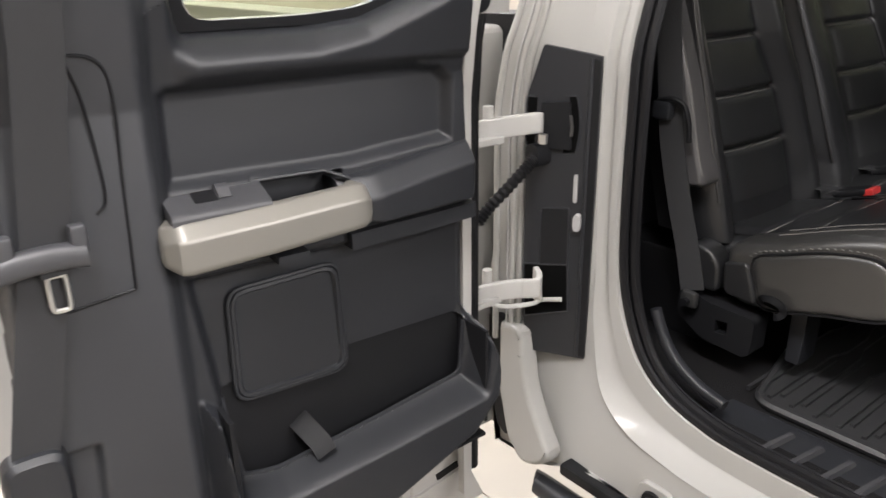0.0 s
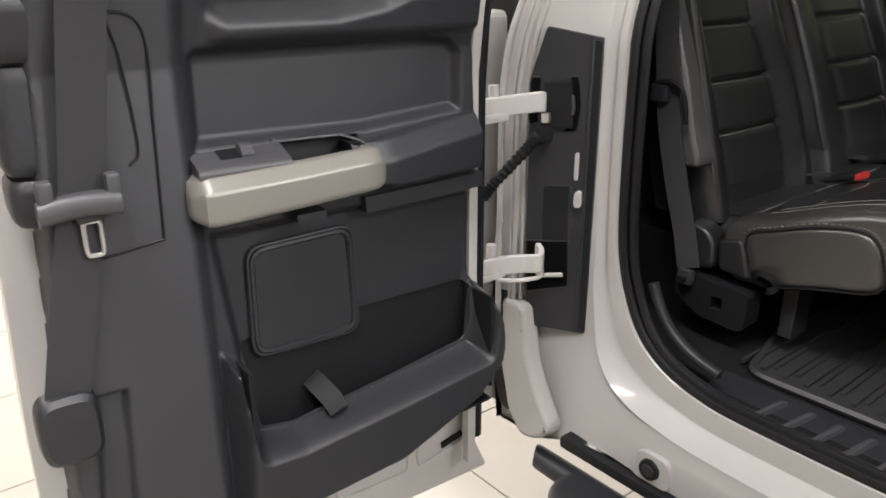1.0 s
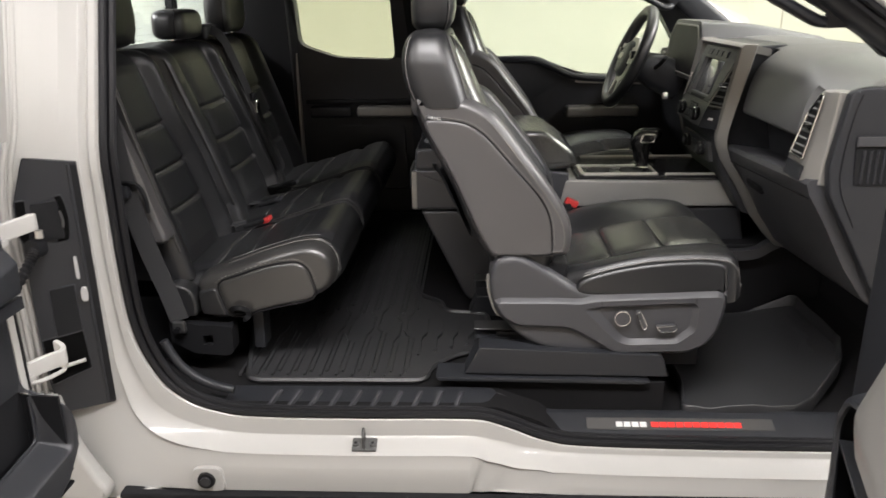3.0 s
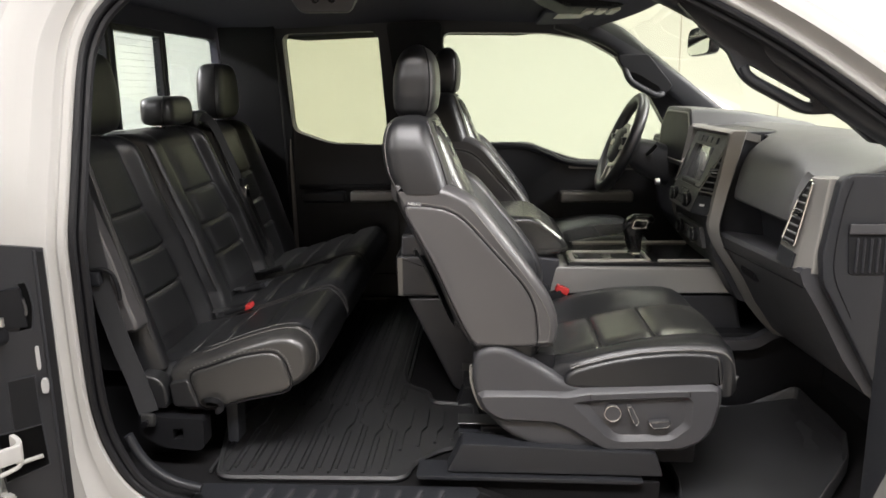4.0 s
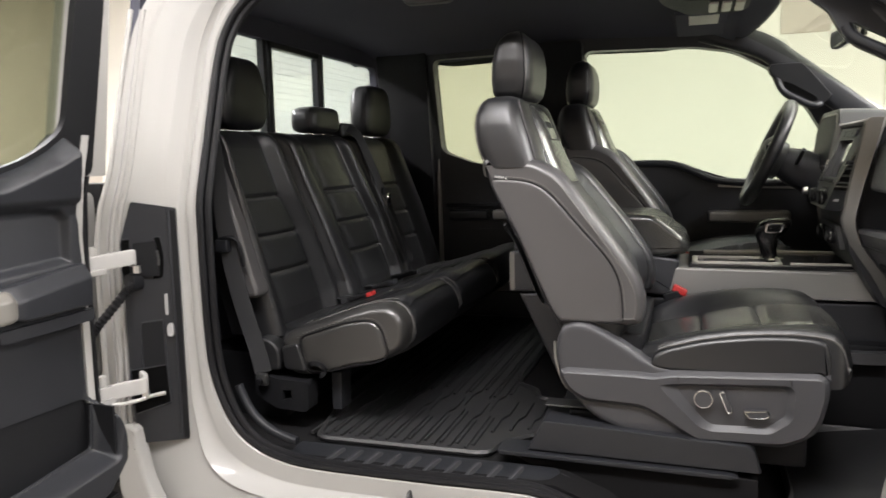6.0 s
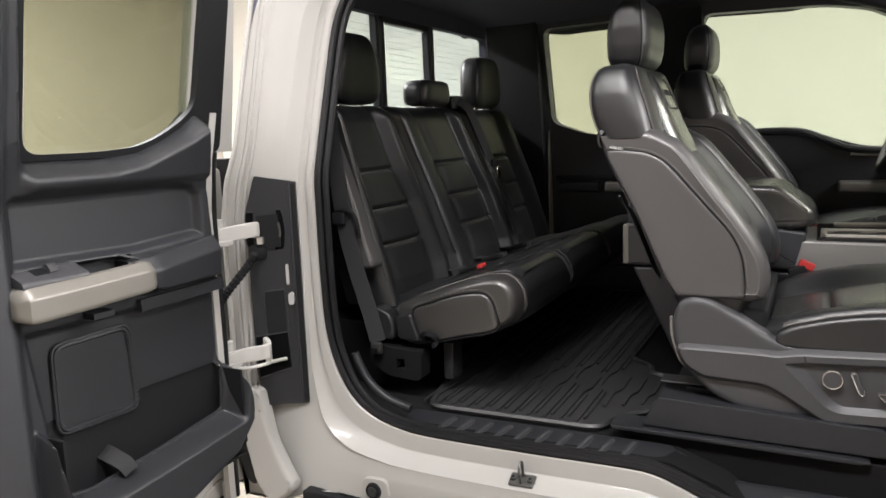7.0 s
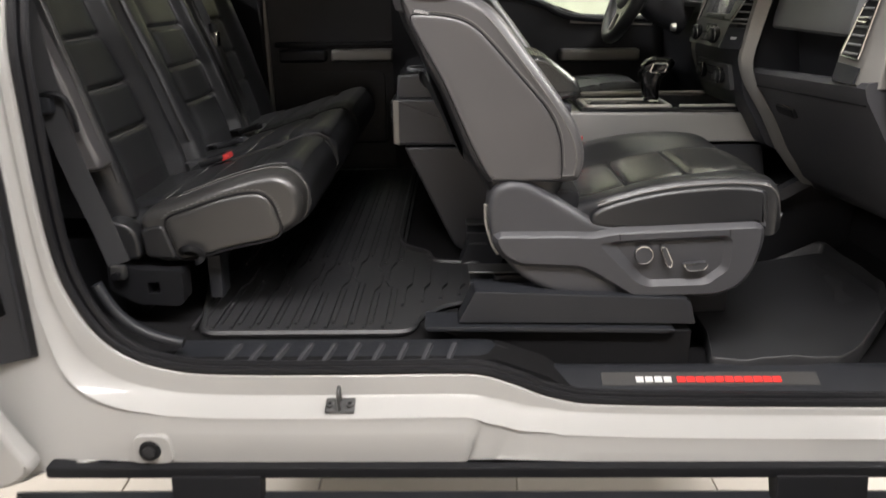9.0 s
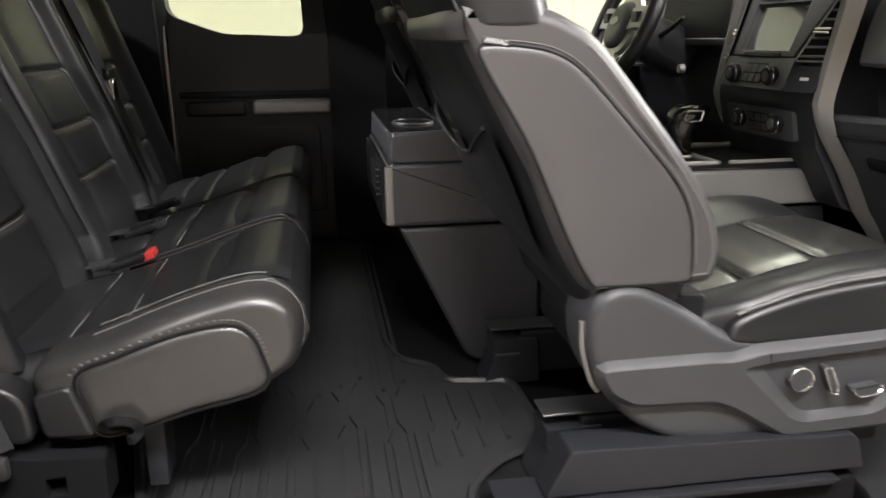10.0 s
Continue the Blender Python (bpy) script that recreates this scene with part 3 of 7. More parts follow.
part("lamp_knob", bm, GLOSS, lamp)

mirror = thing("rearview_mirror", "black interior rearview mirror fixed to the windscreen", "mirror")
bm = bmesh.new()
rings = [[(0.945 + dx, MID - 0.03 + a * f, 1.758 + b * f) for a, b in squircle(0.122, 0.042, 5, 28)] for dx, f in ((-0.012, 0.93), (-0.010, 0.97), (0.0, 1.0), (0.015, 0.95), (0.028, 0.7))]
loft(bm, rings)
part("housing", bm, GLOSS, mirror)
part("mirror_face", loft(bmesh.new(), [[(0.9325, MID - 0.03 + a, 1.758 + b) for a, b in squircle(0.113, 0.037, 5, 28)], [(0.9315, MID - 0.03 + a, 1.758 + b) for a, b in squircle(0.113, 0.037, 5, 28)]]), MIRROR, mirror)
part("stalk", tube(bmesh.new(), catmull([(0.97, MID - 0.03, 1.77), (0.99, MID - 0.02, 1.79), (1.0, MID - 0.01, 1.745)], 4), 0.01), GLOSS, mirror)

# ---- sill: treads, name plate, striker ----
sill = thing("sill_scuff", "black plastic sill tread with ribs and name plate", "sill trim")
bm = bmesh.new()
rings = []
for x in np.linspace(-0.34, 1.45, 90):
    k = smooth(x, 0.27, 0.44)
    a, b = [(0.082, 0.725), (0.085, 0.742), (0.092, 0.749), (0.125, 0.753), (0.165, 0.757), (0.185, 0.755), (0.19, 0.73)], [(0.082, 0.650), (0.085, 0.660), (0.092, 0.666), (0.106, 0.672), (0.165, 0.699), (0.185, 0.697), (0.19, 0.65)]
    rings.append([(x, p[0] * (1 - k) + q[0] * k, p[1] * (1 - k) + q[1] * k) for p, q in zip(a, b)])
loft(bm, rings, closed=False)
part("tread", bm, PLASTIC, sill)
# Lighter plastic than the tread; the light the ribs catch is painted in.
for k in range(10):
    x = -0.238 + k * 0.048
    bm = bmesh.new()
    loft(bm, [[(x + sx + dx, y, z) for dx, z in ((0.0, 0.745), (0.004, 0.7605 + rise), (0.012, 0.7605 + rise), (0.017, 0.745))] for sx, y, rise in ((0.0, 0.087, -0.006), (0.001, 0.092, -0.003), (0.014, 0.152, 0.003), (0.015, 0.158, -0.004))])
    part("tread_rib", bm, SHIELD, sill)
tilt = Matrix.Rotation(math.atan2(0.023, 0.05), 4, "X")
bm = bmesh.new()
box(bm, (0.512, 0.1225, 0.6855), (0.945, 0.1555, 0.6885), 0.001, 1, tilt)
plate_ob = part("name_plate", bm, PLATE, sill, "brushed grey plate with white and red marks")
for k in range(4):
    x = 0.580 + k * 0.0185
    part("white_mark", box(bmesh.new(), (x, 0.128, 0.6868), (x + 0.0150, 0.142, 0.6888), 0, 1, tilt), WHITE_PRINT, plate_ob)
for k in range(11):
    x = 0.662 + k * 0.0191
    part("red_mark", box(bmesh.new(), (x, 0.128, 0.6868), (x + 0.0165, 0.142, 0.6888), 0, 1, tilt), RED_PRINT, plate_ob)

striker = thing("door_striker", "dark steel door striker on the white rocker", "door striker")
tilt_s = Matrix.Rotation(radians(26), 4, "X")
part("base", box(bmesh.new(), (-0.028, 0.016, 0.688), (0.028, 0.050, 0.694), 0.002, 1, tilt_s), DARK_STEEL, striker)
part("loop", tube(bmesh.new(), catmull([(0.0, 0.022, 0.688), (0.0, 0.015, 0.716), (0.0, 0.018, 0.730), (0.0, 0.032, 0.732), (0.0, 0.040, 0.70)], 5), 0.0034), DARK_STEEL, striker)
for sx in (-0.019, 0.019):
    tmp = bmesh.new()
    bmesh.ops.create_cone(tmp, cap_ends=True, segments=12, radius1=0.0085, radius2=0.0065, depth=0.008, matrix=Matrix.Translation((sx, 0.031, 0.695)) @ tilt_s)
    bolt = part("bolt", tmp, DARK_STEEL, striker)
    tmp = bmesh.new()
    bmesh.ops.create_cone(tmp, cap_ends=True, segments=6, radius1=0.0035, radius2=0.0035, depth=0.0012, matrix=Matrix.Translation((sx, 0.0292, 0.6990)) @ tilt_s)
    part("bolt_socket", tmp, SEAL, bolt)
plug = thing("jack_plug", "black rubber plug in a raised boss on the rocker", "plug")
bm = bmesh.new()
prism(bm, rounded([(-0.398, 0.588), (-0.315, 0.588), (-0.322, 0.648), (-0.388, 0.648)], 0.018), -0.004, 0.01, "y", 0.003)
part("boss", bm, PAINT, plug, "white painted boss")
tmp = bmesh.new()
bmesh.ops.create_cone(tmp, cap_ends=True, segments=24, radius1=0.021, radius2=0.019, depth=0.008, matrix=Matrix.Translation((-0.358, -0.006, 0.618)) @ Matrix.Rotation(radians(90), 4, "X"))
part("cap", tmp, SEAL, plug)
tmp = bmesh.new()
bmesh.ops.create_cone(tmp, cap_ends=True, segments=24, radius1=0.012, radius2=0.011, depth=0.004, matrix=Matrix.Translation((-0.358, -0.011, 0.618)) @ Matrix.Rotation(radians(90), 4, "X"))
part("cap_centre", tmp, PLASTIC, plug)

# ---- running board ----
board = thing("running_board", "black steel running board with punched tread holes", "running board")
bm = bmesh.new()
holes = []
for r in range(3):
    for c in range(17):
        x, y = -0.145 + c * 0.0905 - r * 0.006, -0.012 - r * 0.052
        holes.append(rounded([(x, y), (x + 0.046, y), (x + 0.042, y - 0.020), (x - 0.004, y - 0.020)], 0.006, 2))
outer = rounded([(-0.530, 0.008), (1.8, 0.008), (1.8, -0.20), (-0.21, -0.20), (-0.42, -0.13), (-0.515, -0.07)], 0.05, 5)
plate(bm, outer, holes, lambda u, v, d: Vector((u, v, 0.515 - d - 0.02 * smooth(-v, 0.14, 0.2))), 0.004)
part("deck", bm, PLASTIC, board)
bm = bmesh.new()
tube(bm, catmull([(1.8, -0.20, 0.487), (-0.18, -0.20, 0.487), (-0.36, -0.158, 0.488), (-0.45, -0.108, 0.489), (-0.515, -0.055, 0.49), (-0.517, -0.005, 0.49), (-0.45, 0.006, 0.49), (1.8, 0.006, 0.49)], 8), 0.024, 10)
part("rim", bm, PLASTIC, board)
for x in (-0.235, 0.90):
    bm = bmesh.new()
    prism(bm, [(-0.10, 0.49), (0.0, 0.50), (0.03, 0.57), (-0.02, 0.57), (-0.03, 0.515), (-0.10, 0.505)], x - 0.085, x + 0.085, "x", 0.004)
    part("bracket", bm, PLASTIC_DEEP, board)


# ---- floor mats ----
def mat_thing(outline, z, label, ribs, w):
    ob = thing("floor_mat", label, "floor mat")
    part("base", prism(bmesh.new(), outline, z, z + 0.007, "z", 0.002, 1), RUBBER_MAT, ob)
    part("lip", tube(bmesh.new(), [(x, y, z + 0.008) for x, y in outline], 0.008, 6, closed=True), RUBBER_MAT, ob)
    for r in ribs:
        part("rib", ribbon(bmesh.new(), [(x, y, z + 0.0085) for x, y in r], w, 0.008, (0, 0, 1)), RUBBER_MAT, ob)


def tray_mat(outline, z, label):
    """A deep tray mat: raised walls, a rolled edge and a floor with creases and shallow channels."""
    ob = thing("floor_mat", label, "floor mat")
    dense = [Vector((*a, 0)).lerp(Vector((*b, 0)), t) for a, b in zip(outline, outline[1:] + outline[:1]) for t in (0, 0.34, 0.67)]
    c = sum(dense, Vector()) / len(dense)
    rings = []
    for k, h in ((1.0, -0.014), (1.006, 0.018), (0.998, 0.029), (0.985, 0.031), (0.970, 0.025), (0.950, 0.005), (0.92, 0.0), (0.84, 0.0), (0.74, 0.001), (0.62, 0.0), (0.46, 0.001), (0.28, 0.0), (0.10, 0.0)):
        ring = []
        for q in dense:
            x, y = c.x + (q.x - c.x) * k, c.y + (q.y - c.y) * k
            crease = 0.0034 * math.sin(31 * x + 9 * y) * math.sin(47 * y - 13 * x + 1.0) + 0.0014 * math.sin(90 * x + 40 * y)
            wave = 0.004 * math.sin(23 * x) * smooth(k, 0.93, 1.0)
            ring.append((x, y, z + h + crease + wave + 0.06 * smooth(x, 1.04, 1.20)))
        rings.append(ring)
    part("rim", loft(bmesh.new(), rings[:6], cap=False), RUBBER_MAT, ob, "raised rubber rim", sharp=60)
    part("tray", loft(bmesh.new(), rings[5:]), RUBBER_MAT, ob, sharp=60)


outline = rounded([(-0.308, 0.200), (0.128, 0.203), (0.137, 0.280), (0.20, 0.345), (0.245, 0.362), (0.287, 0.43), (0.284, 0.612), (0.157, 0.630), (0.148, 0.700), (0.078, 0.750), (0.060, 0.85), (0.062, 1.70), (-0.40, 1.70), (-0.40, 0.6)], 0.035, 4)
ribs = []
for k in range(11):
    x = -0.335 + k * 0.04
    ya, yb = 0.225, 1.66
    j = 0.012 if k % 2 else -0.012
    y1 = 0.42 + 0.03 * (k % 3)
    ribs.append([tuple(p)[:2] for p in ((x, ya, 0), (x, y1, 0), (x + j * 0.5, y1 + 0.02, 0), (x + j, y1 + 0.04, 0), (x + j, y1 + 0.13, 0), (x + j * 0.5, y1 + 0.15, 0), (x, y1 + 0.17, 0), (x, yb, 0))])
    ribs.append([(x + 0.013, ya + 0.02), (x + 0.013, y1 - 0.01)])
    ribs.append([(x + 0.013, y1 + 0.19), (x + 0.013, yb - 0.02)])
for k in range(4):
    x = 0.10 + k * 0.042
    ribs.append([(x, 0.34 + 0.02 * k), (x, 0.44), (x + 0.012, 0.47), (x + 0.012, 0.58)])
mat_thing(outline, 0.754, "black ribbed all-weather rubber floor mat behind the front seat", ribs, 0.007)
outline = rounded([(0.742, 0.186), (0.80, 0.176), (0.92, 0.175), (1.005, 0.188), (1.075, 0.230), (1.17, 0.32), (1.22, 0.44), (1.22, 0.74), (0.775, 0.74), (0.773, 0.305)], 0.022, 3)
tray_mat(outline, 0.682, "black rubber tray mat in the front footwell")

# kick box below the front seat
kick = thing("seat_kick_panel", "black plastic panel below the front passenger seat", "trim panel")
bm = bmesh.new()
prism(bm, [(0.258, 0.860), (0.680, 0.843), (0.692, 0.833), (0.706, 0.785), (0.222, 0.790)], 0.185, 0.245, "y", 0.005)
part("cover", bm, PLASTIC, kick)
bm = bmesh.new()
prism(bm, [(0.155, 0.788), (0.645, 0.782), (0.662, 0.778), (0.645, 0.772), (0.162, 0.778)], 0.172, 0.25, "y", 0.0025)
part("ledge", bm, PLASTIC, kick)
bm = bmesh.new()
prism(bm, [(0.19, 0.77), (0.70, 0.77), (0.70, 0.665), (0.42, 0.665)], 0.19, 0.25, "y", 0.004)
part("carpet_base", bm, CARPET, kick)


# ---- front seats ----
def seat_back_ring(z, back, frontx, y0, y1, dish, n=56, e=3.6):
    c, hw = (y0 + y1) / 2, (y1 - y0) / 2
    xm, hd = (back + frontx) / 2, (frontx - back) / 2
    ring = []
    for a, b in squircle(1, 1, e, n):
        x, y = xm + a * hd, c + b * hw
        if a > 0:
            x -= dish * a * math.exp(-(abs(b) / 0.62) ** 4)
        ring.append((x, y, z))
    return ring


def closed_curve(pts, n=4):
    """A smooth closed line through (u, v) points."""
    P = [Vector((*p, 0)) for p in pts]
    out, m = [], len(P)
    for i in range(m):
        a, b, c, d = (P[(i + k) % m] for k in (-1, 0, 1, 2))
        for k in range(n):
            t = k / n
            q = 0.5 * ((2 * b) + (c - a) * t + (2 * a - 5 * b + 4 * c - d) * t * t + (3 * b - a - 3 * c + d) * t ** 3)
            out.append((q.x, q.y))
    return out


def inset(poly, d):
    """The outline drawn in by d."""
    m = len(poly)
    area = sum(poly[i - 1][0] * poly[i][1] - poly[i][0] * poly[i - 1][1] for i in range(m))
    s = 1 if area > 0 else -1
    out = []
    for i, (u, v) in enumerate(poly):
        tu, tv = poly[(i + 2) % m][0] - poly[i - 2][0], poly[(i + 2) % m][1] - poly[i - 2][1]
        k = math.hypot(tu, tv) or 1
        out.append((u - s * tv / k * d, v + s * tu / k * d))
    return out


def arc(poly, test):
    """The longest run of the closed line's points that pass the test, in order."""
    m, best = len(poly), []
    for i in range(m):
        if test(poly[i]) and not test(poly[i - 1]):
            run = []
            while len(run) < m and test(poly[(i + len(run)) % m]):
                run.append(poly[(i + len(run)) % m])
            best = max(best, run, key=len)
    return best


BACK_Z = [1.03, 1.065, 1.08, 1.117, 1.15, 1.179, 1.24, 1.302, 1.34, 1.37, 1.392, 1.415, 1.43, 1.445]
BACK_R = [0.292, 0.270, 0.262, 0.236, 0.222, 0.211, 0.186, 0.153, 0.133, 0.118, 0.110, 0.106, 0.106, 0.112]
BACK_F = [0.430, 0.450, 0.461, 0.471, 0.469, 0.460, 0.418, 0.371, 0.342, 0.318, 0.299, 0.268, 0.245, 0.215]
SIDE_LOOP = [(0.300, 1.071), (0.283, 1.073), (0.264, 1.10), (0.245, 1.137), (0.223, 1.19), (0.204, 1.235), (0.168, 1.302), (0.134, 1.37), (0.122, 1.401), (0.115, 1.430), (0.121, 1.442),
             (0.165, 1.440), (0.225, 1.433), (0.260, 1.419), (0.299, 1.392), (0.358, 1.319), (0.418, 1.24), (0.457, 1.179), (0.472, 1.130), (0.469, 1.090), (0.458, 1.073), (0.43, 1.069), (0.36, 1.069)]
PANEL_LOOP = [(0.305, 1.080), (0.290, 1.083), (0.272, 1.11), (0.250, 1.155), (0.226, 1.21), (0.200, 1.268), (0.170, 1.322), (0.146, 1.365), (0.140, 1.384), (0.152, 1.389),
              (0.195, 1.386), (0.235, 1.377), (0.272, 1.352), (0.334, 1.284), (0.392, 1.217), (0.417, 1.168), (0.424, 1.12), (0.425, 1.092), (0.418, 1.081), (0.36, 1.079)]
SH_Z = [1.415, 1.43, 1.456, 1.485, 1.511, 1.535, 1.555, 1.568, 1.575, 1.578]
SH_R = [0.108, 0.100, 0.088, 0.082, 0.080, 0.083, 0.090, 0.100, 0.113, 0.134]
SH_F = [0.246, 0.243, 0.236, 0.227, 0.217, 0.208, 0.200, 0.193, 0.182, 0.165]
SH_W = [0.243, 0.243, 0.242, 0.239, 0.235, 0.227, 0.216, 0.205, 0.188, 0.150]
PAD_X = [0.455, 0.475, 0.514, 0.585, 0.65, 0.71, 0.76, 0.80, 0.83, 0.848, 0.858, 0.864]
PAD_MID = [0.992, 1.003, 1.012, 1.026, 1.042, 1.054, 1.062, 1.064, 1.058, 1.043, 1.020, 0.990]
PAD_EDGE = [1.012, 1.026, 1.042, 1.062, 1.074, 1.079, 1.081, 1.079, 1.074, 1.060, 1.036, 0.995]
PAD_LOW = [0.985, 0.978, 0.972, 0.970, 0.970, 0.970, 0.970, 0.968, 0.964, 0.964, 0.968, 0.978]
PAD_SEAMS = (0.588, 0.712)


def pad_top(x, v):
    """The cushion's top at the station x, v from the middle (0) to its edge (1)."""
    mid, edge = interp(x, PAD_X, PAD_MID), interp(x, PAD_X, PAD_EDGE)
    z = mid + (edge - mid) * smooth(v, 0.42, 0.86)
    if v > 0.93:
        z -= 0.016 * (1 - math.sqrt(max(0.0, 1 - ((v - 0.93) / 0.07) ** 2)))
    return z


def pad_bow(x, v):
    return 0.036 * (1 - v * v) * smooth(x, 0.70, 0.86)


def front_seat(y_out, side, ahead, lift, label):
    """A front seat; y_out is its outer side, side +1 goes inwards from there; ahead and lift: how far it is moved."""
    ob = thing("front_seat", label, "car seat", "front seats")

    def flip(bm):
        for v in bm.verts:
            v.co = (v.co.x + ahead, y_out + side * v.co.y, v.co.z + lift)
        return bm

    def lean_y(y, z):
        return y + 0.020 * smooth(z, 1.25, 1.45)
    # padded core of the backrest: front and rear faces
    zs = list(np.linspace(1.03, 1.44, 34))
    bm = bmesh.new()
    loft(bm, [seat_back_ring(z, interp(z, BACK_Z, BACK_R), interp(z, BACK_Z, BACK_F) - 0.003, lean_y(0.014, z), 0.52 - lean_y(0.014, z), 0.05, 72, 5.5) for z in zs])
    part("backrest", flip(bm), LEATHER, ob, "black leather backrest")
    # leather side covers with their stitched panels
    loop, panel = closed_curve(SIDE_LOOP, 4), closed_curve(PANEL_LOOP, 4)
    for mirror_y in (False, True):
        def at(x, y, z):
            y = lean_y(y, z)
            return (x, 0.52 - y if mirror_y else y, z)
        bm = bmesh.new()
        loft(bm, [[at(x, y, z) for x, z in inset(loop, d)] for y, d in ((0.092, 0.016), (0.080, 0.007), (0.062, 0.001), (0.048, 0.0), (0.034, 0.0004))])
        part("front_bolster", flip(bm), LEATHER, ob, "black leather front of the side bolster", sharp=60)
        bm = bmesh.new()
        loft(bm, [[at(x, y, z) for x, z in inset(loop, d)] for y, d in ((0.036, 0.004), (0.035, 0.0), (0.026, 0.001), (0.015, 0.004), (0.008, 0.009), (0.004, 0.015), (0.0025, 0.022))])
        cover = part("side_bolster", flip(bm), LEATHER_SIDE, ob, "grey-black leather side bolster", sharp=60)
        bm = bmesh.new()
        loft(bm, [[at(x, y, z) for x, z in inset(panel, d)] for y, d in ((0.006, 0.0), (0.0030, 0.0), (0.0016, 0.0015), (0.0010, 0.004), (0.0004, 0.009))])
        part("side_panel", flip(bm), LEATHER_SIDE, cover, "smooth grey-black leather side panel", sharp=60)
        part("seam", flip(tube(bmesh.new(), [at(x, 0.0026, z) for x, z in inset(panel, -0.0012)], 0.0014, 6, closed=True)), SEAL, cover)
        run = arc(inset(loop, 0.019), lambda q: (q[1] > 1.40 and q[0] > 0.14) or (q[0] > 0.27 and q[1] > 1.085))
        part("piping", flip(tube(bmesh.new(), [at(x, 0.0035, z) for x, z in run], 0.0021, 6)), PIPING, cover, "pale grey piping")
        run = arc(inset(panel, -0.0065), lambda q: (q[1] > 1.372 and q[0] > 0.15) or (q[0] > 0.24 and q[1] > 1.10))
        part("stitching", flip(tube(bmesh.new(), [at(x, 0.0022, z) for x, z in run], 0.0010, 5)), THREAD, cover)
    # glossy shoulder section above the covers
    zs = list(np.linspace(1.415, 1.5785, 26))
    rings = [seat_back_ring(z, interp(z, SH_Z, SH_R), interp(z, SH_Z, SH_F), 0.26 - interp(z, SH_Z, SH_W), 0.26 + interp(z, SH_Z, SH_W), 0.008, 96, 4.2) for z in zs]
    bm = bmesh.new()
    loft(bm, rings)
    sho = part("shoulder", flip(bm), LEATHER, ob, "glossy black leather shoulder section")
    for k in (62, 83):
        for rows, r, mat in ((k, 0.0019, SEAL), (k + 1, 0.0013, THREAD)):
            for j in (rows, (96 - rows) % 96):
                part("seam", flip(tube(bmesh.new(), [Vector(q[j]) + (Vector(q[j]) - Vector((0.16, 0.26, q[j][2]))).normalized() * 0.0004 for q in rings[2:-2]], r, 5)), mat, sho)
    # front insert of the shoulder with its stamped patch
    bm = bmesh.new()
    rings = []

    def ins_x(z):
        return interp(z, [1.375, 1.41, 1.44, 1.50, 1.53, 1.55, 1.562], [0.286, 0.270, 0.256, 0.230, 0.216, 0.204, 0.192])
    for z in np.linspace(1.375, 1.562, 18):
        hw = interp(z, [1.37, 1.44, 1.56], [0.135, 0.128, 0.105])
        rings.append([(ins_x(z) - 0.040 * abs(s) ** 7, 0.26 + s * hw, z) for s in np.linspace(-1, 1, 21)])
    loft(bm, rings, closed=False)
    # The front light on this panel is painted in by the lighter leather.
    si = part("shoulder_insert", flip(bm), SEAT_TOP, ob, "smooth black leather panel with a stamped patch")
    part("patch_outline", flip(tube(bmesh.new(), [(ins_x(z) + 0.0004, 0.26 + y, z) for y, z in [Vector(a).lerp(Vector(b), t) for a, b in zip([(-0.062, 1.555), (-0.055, 1.478), (0.055, 1.478)], [(-0.055, 1.478), (0.055, 1.478), (0.062, 1.555)]) for t in (0.05, 0.35, 0.65, 0.95)]], 0.0016, 5)), SEAL, si)
    part("patch_mark", flip(ribbon(bmesh.new(), [(ins_x(1.515) + 0.0002, 0.26 - 0.036, 1.515), (ins_x(1.515) + 0.0002, 0.26 + 0.036, 1.515)], 0.014, 0.002, (1, 0, 0.4))), SEAL, si)
    # perforated insert down the front of the back
    bm = bmesh.new()
    rings = []
    for z in np.linspace(1.09, 1.395, 40):
        xf = interp(z, BACK_Z, BACK_F) - 0.046
        pinch = 0.007 * sum(math.exp(-((z - q) / 0.007) ** 2) for q in (1.19, 1.29))
        rings.append([(xf + 0.012 - pinch - 0.020 * s ** 8, 0.26 + s * 0.13, z) for s in np.linspace(-1, 1, 15)])
    loft(bm, rings, closed=False)
    part("back_insert", flip(bm), INSERT, ob, "black perforated leather insert")
    # band round the rear below the shoulder, hard rear shell with a drooping map pocket
    rows = [(1.392, 0.004), (1.396, -0.004), (1.410, -0.006), (1.428, -0.005), (1.440, -0.001), (1.446, 0.008)]
    part("rear_band", flip(loft(bmesh.new(), [[(interp(z, BACK_Z, BACK_R) + d + 0.020 * abs(k) ** 8, 0.26 + k * (0.262 - lean_y(0.012, z)), z) for k in np.linspace(-1, 1, 21)] for z, d in rows], closed=False)), LEATHER_SIDE, ob, "grey-black leather band round the backrest")
    bm = bmesh.new()

    def rear_x(z):
        return interp(z, BACK_Z, BACK_R)
    rings = []
    for t in np.linspace(0, 1, 12):
        row = []
        for s in np.linspace(-1, 1, 17):
            top = 1.285 - 0.055 * (1 - s * s)
            z = 1.10 + (top - 1.10) * t
            row.append((rear_x(z) - 0.004 - 0.020 * (1 - s ** 6) * (0.35 + 0.65 * t), 0.26 + s * 0.195, z))
        rings.append(row)
    loft(bm, rings, closed=False)
    bmesh.ops.solidify(bm, geom=bm.faces[:], thickness=0.003)
    pk = part("map_pocket", flip(bm), LEATHER, ob, "black leather map pocket on the seat's rear")
